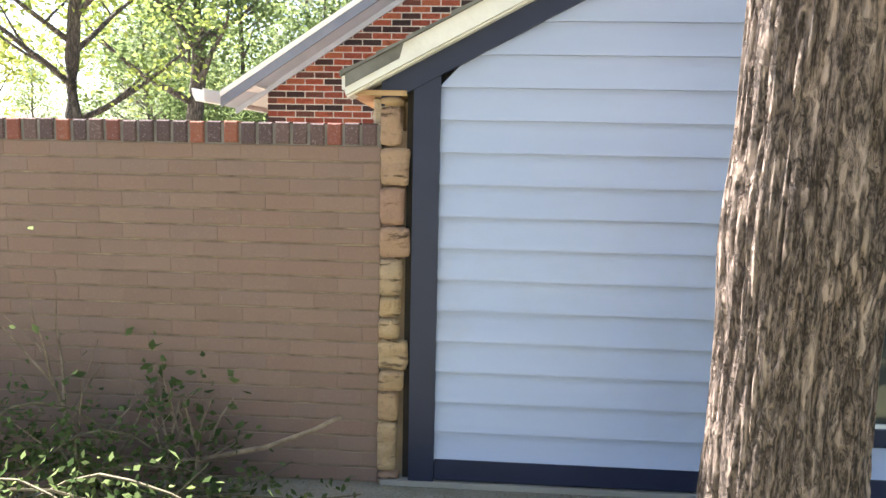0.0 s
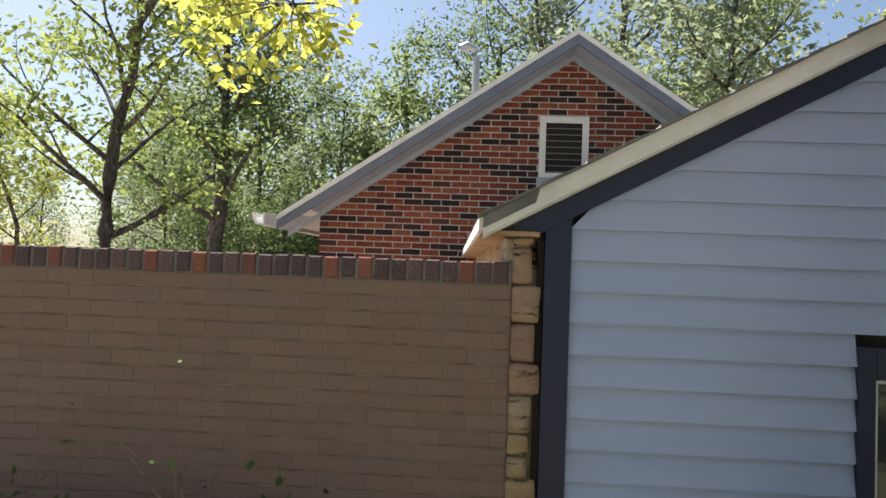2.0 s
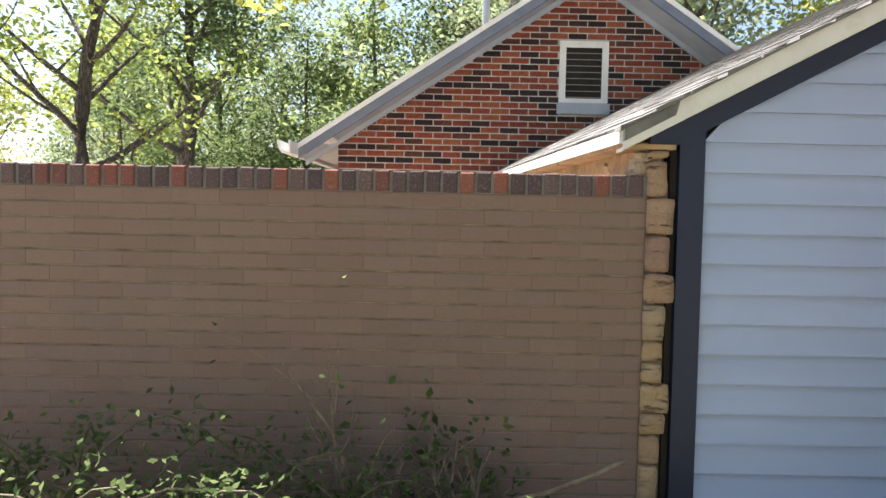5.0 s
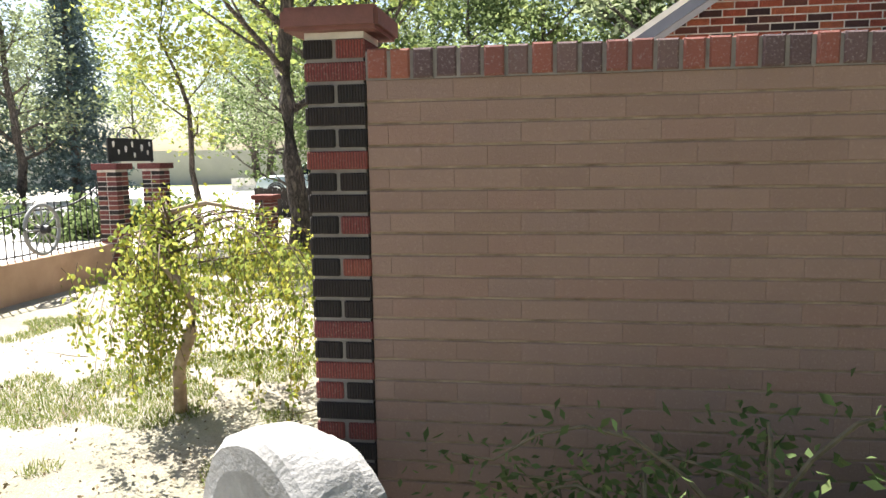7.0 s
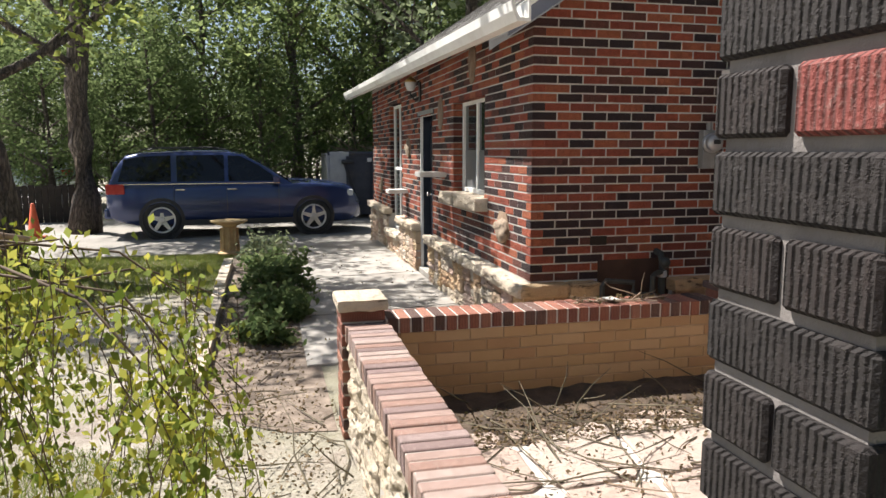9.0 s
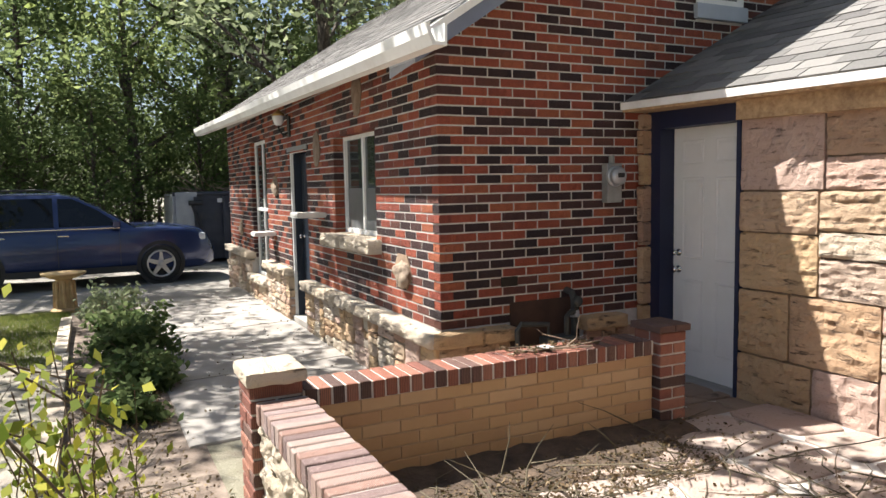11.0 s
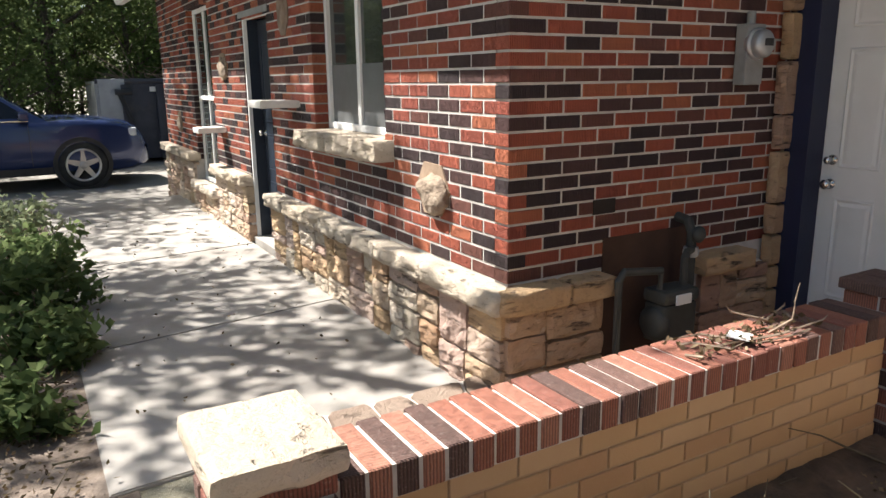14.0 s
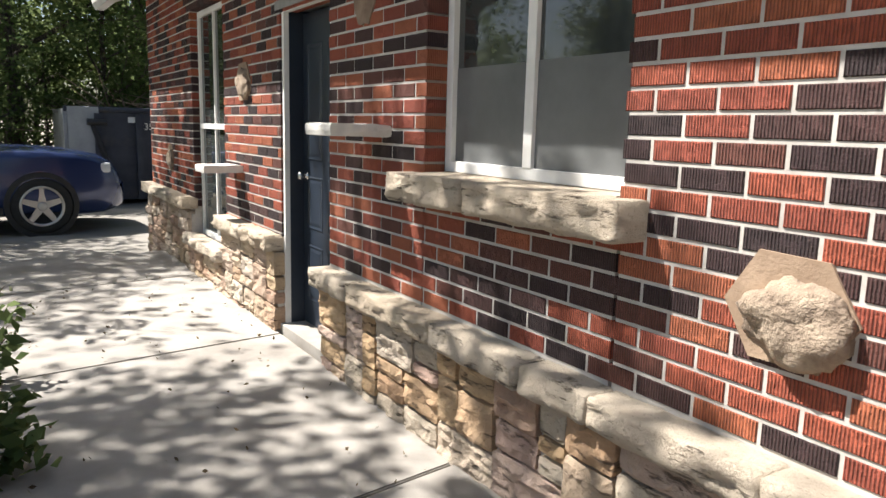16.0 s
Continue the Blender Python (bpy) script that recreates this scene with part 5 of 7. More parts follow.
tube(bm, [inv @ p for p in pts], [0.09, 0.07, 0.05, 0.035, 0.02, 0.008], 7)
for k in range(26):
    i = 3 + int(rngb.integers(0, 3))
    limb(bm, inv @ pts[i], (rngb.normal(), rngb.normal(), -0.6 + rngb.normal() * 0.4), rngb.uniform(0.5, 1.0), 0.012, rngb, tips, 0.3, -0.15, 4, 2, 1)
part("bough", bm, m_bark_far, yard, "drooping side branch", True)
tips = np.array([tuple(q) for q in tips])
o = new("bough_leaves", leaf_mesh("bough_leaves", tips[rngb.integers(0, len(tips), 800)] + rngb.normal(size=(800, 3)) * 0.13, 0.12, m_leaf_gold, rngb, 0.5, 0.6))
o.parent = yard


# big furrowed trunk beside the start of the walk
def near_trunk():
    t = thing("tree", (1.15, 1.6, 0.1), "thick tree trunk with deeply furrowed grey-brown bark", "tree")
    bm = bmesh.new()
    sides, rows = 250, 260
    rings = []
    for j in range(rows + 1):
        z = -0.2 + 4.4 * j / rows
        r0 = 0.198 + 0.05 * math.exp(-max(z, 0) * 1.6) + 0.02 * math.exp(-((z - 1.28) / 0.22) ** 2)
        cx = 0.012 * (z - 1.1)
        ring = []
        for i in range(sides):
            a = 2 * math.pi * i / sides
            wob = noise.noise(Vector((math.cos(a) * 1.4, math.sin(a) * 1.4, z * 0.6))) * 0.02
            q = Vector((math.cos(a) * 9.5, math.sin(a) * 9.5, z * 2.4 + 0.6 * noise.noise(Vector((math.cos(a) * 2, math.sin(a) * 2, z * 2)))))
            ridge = abs(noise.noise(q * 1.0)) + 0.6 * abs(noise.noise(q * 2.1 + Vector((3, 1, 4))))
            r = r0 + wob + 0.042 * min(ridge, 0.5) - 0.008
            ring.append(bm.verts.new((cx + r * math.cos(a), r * math.sin(a), z)))
        rings.append(ring)
    for a, b in zip(rings, rings[1:]):
        for i in range(sides):
            bm.faces.new((a[i], a[(i + 1) % sides], b[(i + 1) % sides], b[i]))
    part("trunk", bm, m_bark, t, smooth=True)
    rng = np.random.default_rng(5)
    bm, tips = bmesh.new(), []
    tube(bm, [(0.1, 0, 4.1), (0.16, 0.0, 5.5), (0.1, 0.1, 7.0)], [0.17, 0.13, 0.08], 10)
    # Unseen limbs and crown, spread southward and thickened to block sky light.
    for k in range(18):
        a = math.pi + (k * 2.4) % math.pi if k % 4 else (k * 0.8) % math.pi
        limb(bm, (0.13, 0, 4.2 + 0.16 * k), (math.cos(a), math.sin(a), 0.45), 4.2 if k % 4 else 1.6, 0.07, rng, tips)
    part("limbs", bm, m_bark_far, t, smooth=True)
    tips = np.array([tuple(q) for q in tips])
    o = new("crown", leaf_mesh("crown", tips[rng.integers(0, len(tips), 12000)] + rng.normal(size=(12000, 3)) * 0.35, 0.17, m_leaf, rng))
    o.parent = t


near_trunk()


def weeping_birch():
    x, y = -5.34, 4.43
    t = thing("birch", (x, y, ground_z(x, y)), "small weeping birch with hanging yellow-green strands", "tree")
    rng = np.random.default_rng(12)
    bm = bmesh.new()
    tube(bm, [(0, 0, -0.1), (0.02, -0.02, 0.3), (0.14, -0.06, 0.55), (0.2, -0.1, 0.72), (0.02, -0.06, 0.95), (-0.22, 0.02, 1.15), (-0.12, 0.1, 1.28), (0.2, 0.12, 1.36), (0.5, 0.15, 1.3)], [0.05, 0.042, 0.04, 0.036, 0.032, 0.028, 0.022, 0.016, 0.008], 8)
    part("trunk", bm, m_birch, t, smooth=True)
    arms = []
    for k in range(26):
        bm = bmesh.new()
        a = k * 2.4
        r = (0.75 + 0.6 * math.cos(a - 0.15)) * rng.uniform(0.7, 1.1)
        s = Vector((-0.02, 0.05, rng.uniform(0.95, 1.25)))
        pts = [s, s + Vector((math.cos(a) * r * 0.4, math.sin(a) * r * 0.4, rng.uniform(0.05, 0.2))), s + Vector((math.cos(a) * r * 0.75, math.sin(a) * r * 0.75, rng.uniform(0.0, 0.15))), s + Vector((math.cos(a) * r, math.sin(a) * r, rng.uniform(-0.3, 0.0)))]
        tube(bm, pts, [0.008, 0.0055, 0.004, 0.002], 6)
        part("branch", bm, m_birch_arm, t, smooth=True)
        arms += pts[1:] + [pts[1].lerp(pts[2], 0.5), pts[2].lerp(pts[3], 0.5)]
    bm, spots = bmesh.new(), []
    for k in range(170):
        s = arms[int(rng.integers(0, len(arms)))] + Vector((rng.normal() * 0.1, rng.normal() * 0.1, rng.normal() * 0.04))
        n, L = 9, rng.uniform(0.45, 1.05)
        p, pts = s.copy(), []
        sway = Vector((rng.normal() * 0.02, rng.normal() * 0.02, 0))
        for i in range(n):
            pts.append(p.copy())
            p = p + Vector((rng.normal() * 0.012, rng.normal() * 0.012, -L / n)) + sway * (1 - i / n)
            if p.z < 0.22:
                break
            for _ in range(5):
                spots.append((p.x + rng.normal() * 0.025, p.y + rng.normal() * 0.025, p.z + rng.normal() * 0.03))
        if len(pts) > 2:
            tube(bm, pts, 0.0022, 3, False)
    for q in arms:
        for _ in range(9):
            spots.append((q.x + rng.normal() * 0.07, q.y + rng.normal() * 0.07, q.z + rng.normal() * 0.05))
    tagged(part("strandwork", bm, m_birch_arm, t), kind="stuff")
    o = new("leaves", leaf_mesh("leaves", spots, 0.036, m_leaf_birch, rng, 1.3, 0.62))
    o.parent = t


weeping_birch()


def spruce(name, x, y, h, r, seed, scale=1.0):
    t = thing(name, (x, y, ground_z(x, y)), "tall blue spruce by the road", "tree")
    rng = np.random.default_rng(seed)
    part("trunk", tubed([(0, 0, -0.2), (0, 0, h)], [0.22, 0.03], 8), m_bark_far, t)
    n = 9000
    z = h * (0.06 + 0.94 * (1 - np.sqrt(rng.uniform(0, 1, n))))
    a = rng.uniform(0, 2 * math.pi, n)
    lim = r * (1 - z / h) * (0.75 + 0.25 * np.sin(z * 9 + a * 3))
    rr = lim * np.sqrt(rng.uniform(0.1, 1, n))
    c = np.stack([rr * np.cos(a), rr * np.sin(a), z - rr * 0.25], axis=1)
    o = new("needles", leaf_mesh("needles", c, 0.28, m_spruce, rng, 0.3, 0.35))
    o.parent = t


spruce("spruce", -25.0, 31.0, 14.0, 3.2, 3)
spruce("spruce", -29.0, 29.5, 15.0, 3.4, 4)


def bush(name, x, y, z, rx, ry, h, leaves, size, mat, seed, label, stems=9, category="shrub", bare=0.0):
    t = thing(name, (x, y, z), label, category)
    rng = np.random.default_rng(seed)
    bm, tips = bmesh.new(), []
    for k in range(stems):
        a = rng.uniform(0, 2 * math.pi)
        limb(bm, (rng.normal() * rx * 0.2, rng.normal() * ry * 0.2, -0.03), (math.cos(a) * rx / h * 0.9, math.sin(a) * ry / h * 0.9, 1.0), h * rng.uniform(0.7, 1.15), 0.011, rng, tips, 0.3, 0.0, 4, 3, 1)
    tagged(part("stemwork", bm, m_twig, t), kind="stuff")
    tips = np.array([tuple(q) for q in tips])
    if leaves:
        o = new("leaves", leaf_mesh("leaves", tips[rng.integers(0, len(tips), leaves)] + rng.normal(size=(leaves, 3)) * np.array([rx, ry, h]) * 0.12, size, mat, rng, 0.1, 0.6))
        o.parent = t
    return t


for k, (x, y, rx, h, n, mt, lb) in enumerate((
    (-4.0, 8.9, 0.36, 0.34, 1100, m_leaf_dark, "leafy green shrub in the bed beside the patio"),
    (-4.05, 9.9, 0.42, 0.42, 1200, m_leaf_dark, "leafy green shrub in the bed beside the patio"),
    (-4.05, 11.0, 0.4, 0.4, 1000, m_leaf_dark, "low green shrub spilling on the patio edge"),
    (-4.12, 12.3, 0.36, 0.42, 450, m_leaf_grey, "brown half-bare shrub by the bird bath"),
    (-4.12, 13.2, 0.36, 0.42, 400, m_leaf_grey, "brown half-bare shrub by the bird bath"),
    (-4.1, 8.1, 0.34, 0.26, 700, m_leaf_dark, "low leafy plant at the end of the bed"),
)):
    bush("shrub", x, y, ground_z(x, y), rx, rx, h, n, 0.075, mt, 50 + k, lb, 12)
for k, (x, y, s, h) in enumerate(((-16.0, 14.0, 1.6, 1.1), (-14.3, 15.4, 1.3, 0.9), (-17.5, 16.2, 1.8, 1.2), (-13.5, 18.5, 1.2, 0.8))):
    bush("juniper", x, y, ground_z(x, y), s, s, h, 2600, 0.16, m_leaf_dark, 70 + k, "spreading dark juniper across the road", 10)

# cut branches heaped against the garden wall
def brush_heap():
    t = thing("brush_heap", (-1.9, 2.1, ground_z(-1.9, 2.1)), "heap of cut branches with wilting leaves against the wall", "brush pile")
    rng = np.random.default_rng(41)
    bm, spots = bmesh.new(), []
    for k in range(46):
        x0 = rng.uniform(-0.95, 0.95)
        a = rng.choice([0.4, 2.6]) + rng.normal() * 0.5
        L = rng.uniform(0.7, 1.3)
        rise = rng.uniform(0.25, 0.62) * (1.1 - 0.45 * abs(x0 + 0.35))
        pts = []
        for i in range(9):
            u = i / 8
            pts.append((x0 + math.cos(a) * L * (u - 0.3), -0.22 + rng.uniform(-0.02, 0.02) + 0.26 * u * (1 if k % 3 else -1.0), 0.06 + rise * math.sin(min(1.0, u * 1.15) * math.pi * 0.72)))
        pts = [(p[0], min(p[1], 0.24), p[2]) for p in pts]
        tube(bm, pts, [0.008 * (1 - 0.85 * i / 8) + 0.0015 for i in range(9)], 5)
        for i in range(3, 9):
            for _ in range(int(rng.integers(9, 18))):
                spots.append((pts[i][0] + rng.normal() * 0.07, min(0.25, pts[i][1] + rng.normal() * 0.06), max(0.03, pts[i][2] + rng.normal() * 0.05)))
    for k in range(30):
        a, b = rng.uniform(-1.3, 1.3), rng.uniform(-0.6, 0.05)
        q = rng.uniform(0, math.pi)
        tube(bm, [(a, b, 0.03 + rng.uniform(0, 0.2)), (a + 0.5 * math.cos(q), b + 0.2 * math.sin(q), 0.1 + rng.uniform(0, 0.3))], [0.009, 0.003], 4)
    tagged(part("branchwork", bm, m_greentwig, t), kind="stuff")
    o = new("leaves", leaf_mesh("leaves", spots, 0.036, m_leaf_dark, rng, 0.5, 0.5))
    o.parent = t
    o = new("dead_leaves", leaf_mesh("dead_leaves", np.array(spots)[rng.integers(0, len(spots), 1500)] * np.array([1.05, 1.0, 0.8]), 0.036, m_leaf, rng, 0.5, 0.5))
    o.parent = t


brush_heap()
gz = ground_z(-0.9, 2.15)
tagged(part("fallen_branch", tubed([(-1.55, 2.15, 0.27), (-1.2, 2.2, 0.31), (-0.88, 2.22, 0.35), (-0.62, 2.2, 0.42), (-0.42, 2.18, 0.51), (-0.32, 2.17, 0.57)], [0.013, 0.012, 0.011, 0.01, 0.009, 0.01], 9), m_twig, smooth=True), "bare cut branch leaning on the garden wall", "branch")
bush("sapling", -0.95, 2.2, gz, 0.3, 0.12, 0.55, 150, 0.045, m_leaf_dark, 91, "thin leafy sapling stems against the tan wall", 8, "sapling")
bush("sapling", -1.35, 2.22, gz - 0.02, 0.2, 0.1, 0.85, 40, 0.04, m_leaf_dark, 92, "thin dry sapling stems against the tan wall", 4, "sapling")


def twig_litter(name, x0, x1, y0, y1, z, count, seed, label, leaves=400):
    rng = np.random.default_rng(seed)
    t = thing(name, (0, 0, z), label, "twigs", kind="stuff")
    bm = bmesh.new()
    for k in range(count):
        x, y, a, L = rng.uniform(x0, x1), rng.uniform(y0, y1), rng.uniform(0, 2 * math.pi), rng.uniform(0.12, 0.75)
        lift = rng.uniform(0.0, 0.05) if k % 6 else rng.uniform(0.1, 0.3)
        dx, dy = math.cos(a) * L / 3, math.sin(a) * L / 3
        pts = [(x, y, 0.006)]
        for i in range(1, 4):
            pts.append((min(max(x + dx * i + rng.normal() * 0.02, x0), x1), min(max(y + dy * i + rng.normal() * 0.02, y0), y1), 0.006 + lift * i / 3))
        tube(bm, pts, [0.005, 0.0045, 0.003, 0.0015], 4)
    if count:
        tagged(part("twigwork", bm, m_greentwig if leaves > 600 else m_twig, t), kind="stuff")
    c = np.stack([rng.uniform(x0, x1, leaves), rng.uniform(y0, y1, leaves), rng.uniform(0.004, 0.03, leaves)], axis=1)
    o = new("dry_leaves", leaf_mesh("dry_leaves", c, 0.024, m_litter, rng, 0.0, 0.6))
    o.parent = t


m_litter = leaf_surface("dry_leaf_litter", (0.06, 0.04, 0.025), (0.13, 0.09, 0.055), (0.26, 0.2, 0.13), 0.15)
def soil_bank():
    """Soil and rotten leaves banked up against the low wall, thinning out to an uneven edge; the dark tone includes the
    wall's shadow.
    """
    bm = bmesh.new()
    nx, ny = 64, 26
    g = []
    for j in range(ny + 1):
        row = []
        for i in range(nx + 1):
            x, v = -3.46 + 2.3 * i / nx, j / ny
            reach = 0.62 + 0.22 * noise.noise(Vector((x * 1.3, 4.0, 0))) - 0.3 * smooth(-1.9, -1.2, x)
            y = 5.884 - reach * v
            row.append(bm.verts.new((x, y, -0.125 + 0.055 * (1 - v) ** 1.5 + 0.02 * (1 - v) * noise.noise(Vector((x * 9, y * 9, 1))) + 0.012 * (1 - v * v))))
        g.append(row)
    for a, b in zip(g, g[1:]):
        for i in range(nx):
            bm.faces.new((a[i], b[i], b[i + 1], a[i + 1]))
    # The dark colour holds both leaf mould and the low wall's shadow band.
    tagged(part("soil_bank", bm, surface("leaf_mould_and_wall_shade", (0.035, 0.025, 0.018), (0.13, 0.09, 0.06), 9, 60, 0.95, 0.03), smooth=True), "leaf mould against the low brick wall, darkened for the wall's shadow", "soil", kind="stuff")


soil_bank()
twig_litter("twig_litter", -3.4, -0.9, 4.6, 5.85, -0.11, 75, 3, "dry twigs and leaves littering the courtyard floor", 700)
twig_litter("twig_litter", -3.3, -0.5, 3.0, 4.8, -0.11, 30, 4, "dry twigs and leaves littering the courtyard floor", 400)
twig_litter("leaf_litter", -3.4, -1.4, 5.2, 5.86, -0.112, 45, 14, "dark leaf litter and twigs heaped along the low wall", 2600)
twig_litter("leaf_litter", -2.3, -1.7, 5.9, 6.06, 0.422, 10, 5, "dry leaves and twigs lying on the brick coping", 160)
twig_litter("leaf_litter", -3.75, -2.3, 7.5, 13.5, -0.222, 0, 6, "a few dry leaves on the concrete patio", 130)
twig_litter("leaf_litter", -4.6, -3.88, 6.4, 9.5, -0.225, 30, 7, "dry leaves and twigs on the bed soil", 900)
twig_litter("leaf_litter", -4.5, -3.72, 4.6, 6.7, -0.235, 26, 8, "dry leaves and twigs on the bare lawn soil", 700)


twig_litter("leaf_litter", -8.0, -3.8, 2.0, 10.0, -0.226, 40, 18, "dry fallen leaves scattered over the lawn", 2600)


def grass():
    rng = np.random.default_rng(9)
    n = 240000
    x, y = rng.uniform(-8.3, -3.72, n), rng.uniform(1.0, 14.4, n)
    keep = []
    for a, b in zip(x, y):
        f = noise.noise(Vector((a * 0.5, b * 0.5, 7))) + 0.6 * noise.noise(Vector((a * 1.7, b * 1.7, 2)))
        lush = smooth(9.0, 11.0, b)
        keep.append((f > (0.3 if b > 4.5 else 0.08) - 0.85 * lush) and not (-4.65 < a < -3.7 and b > 6.75) and math.hypot(a + 3.8, b - 2.1) > 0.5)
    x, y = x[keep], y[keep]
    n = len(x)
    h = rng.uniform(0.02, 0.06, n)
    a, w = rng.uniform(0, 2 * math.pi, n), 0.004
    lean = rng.normal(size=(n, 2)) * 0.025
    z = np.array([ground_z(p, q) for p, q in zip(x, y)])
    v = np.stack([np.stack([x - np.cos(a) * w, y - np.sin(a) * w, z - 0.01], 1), np.stack([x + np.cos(a) * w, y + np.sin(a) * w, z - 0.01], 1), np.stack([x + lean[:, 0], y + lean[:, 1], z + h], 1)], axis=1).reshape(-1, 3)
    me = bpy.data.meshes.new("grass")
    me.from_pydata(v.tolist(), [], np.arange(3 * n).reshape(-1, 3).tolist())
    me.materials.append(m_grass)
    tagged(new("grass", me), "patchy sunlit grass on the dry lawn", "grass", kind="stuff")


grass()


# ---- parked car ----
def paint(name, color, rough=0.25, metal=0.3, coat=0.6):
    n = Nodes(name)
    n.bsdf.inputs["Coat Weight"].default_value = coat
    n.bsdf.inputs["Coat Roughness"].default_value = 0.06
    v = n.coords()
    dust = n.noise(v, 3.0, 5)
    return n.done(n.mix(n.math("MULTIPLY", dust, 0.12), color, (0.14, 0.13, 0.12)), rough, None, metal)


m_carblue = paint("dark_blue_car_paint", (0.016, 0.034, 0.12))
m_carglass = glass("tinted_car_glass", (0.004, 0.005, 0.006), 0.04, 0.35)
m_rubber = surface("black_rubber", (0.012, 0.012, 0.012), (0.03, 0.03, 0.03), 10, 80, 0.8, 0.002)
m_alloy = surface("silver_alloy", (0.5, 0.5, 0.5), (0.62, 0.62, 0.62), 12, 90, 0.3, 0.0005, 0.8)
m_lens = surface("clear_lamp_lens", (0.55, 0.57, 0.6), (0.7, 0.72, 0.75), 12, 60, 0.15, 0.0005)
m_redlens = surface("red_lamp_lens", (0.3, 0.02, 0.015), (0.42, 0.04, 0.03), 12, 60, 0.2, 0.0005)
m_plastic = surface("black_plastic", (0.016, 0.016, 0.017), (0.03, 0.03, 0.032), 10, 90, 0.55, 0.001)


def interp(table, x):
    return float(np.interp(x, [p[0] for p in table], [p[1] for p in table]))


def loft(sections):
    bm = bmesh.new()
    rings = [[bm.verts.new(p) for p in s] for s in sections]
    n = len(rings[0])
    for a, b in zip(rings, rings[1:]):
        for k in range(n - 1):
            bm.faces.new((a[k], b[k], b[k + 1], a[k + 1]))
    bm.faces.new(rings[0])
    bm.faces.new(rings[-1][::-1])
    bmesh.ops.recalc_face_normals(bm, faces=bm.faces)
    return bm


def wheel(parent, x, y, side, r=0.375):
    w = part("wheel", lathe([(0.20, -0.1), (r - 0.03, -0.11), (r, -0.08), (r, 0.08), (r - 0.03, 0.11), (r - 0.1, 0.112), (0.24, 0.09), (0.2, 0.03)], 40), m_rubber, parent, "black tyre", True, at=pose(x, y, r, -90 * side))
    part("rim", lathe([(0.05, 0.0), (0.225, 0.03), (0.245, 0.095), (0.262, 0.1), (0.262, 0.05), (0.2, 0.0)], 40, True), m_plastic, w, smooth=True)
    for k in range(5):
        bm = prism([(-0.05, 0.0), (0.05, 0.0), (0.032, 0.24), (-0.032, 0.24)], 0.055, 0.098, "z")
        bmesh.ops.bevel(bm, geom=bm.edges[:], offset=0.008, segments=2, affect="EDGES")
        part("spoke", bm, m_alloy, w, at=pose(0, 0, 0, 0, 0, 72 * k))
    part("rim_lip", lathe([(0.232, 0.06), (0.232, 0.104), (0.262, 0.108), (0.268, 0.1), (0.268, 0.06)], 40, True), m_alloy, w, smooth=True)
    part("hub", lathe([(0.06, 0.05), (0.06, 0.1), (0.045, 0.108)], 20), m_alloy, w, smooth=True)


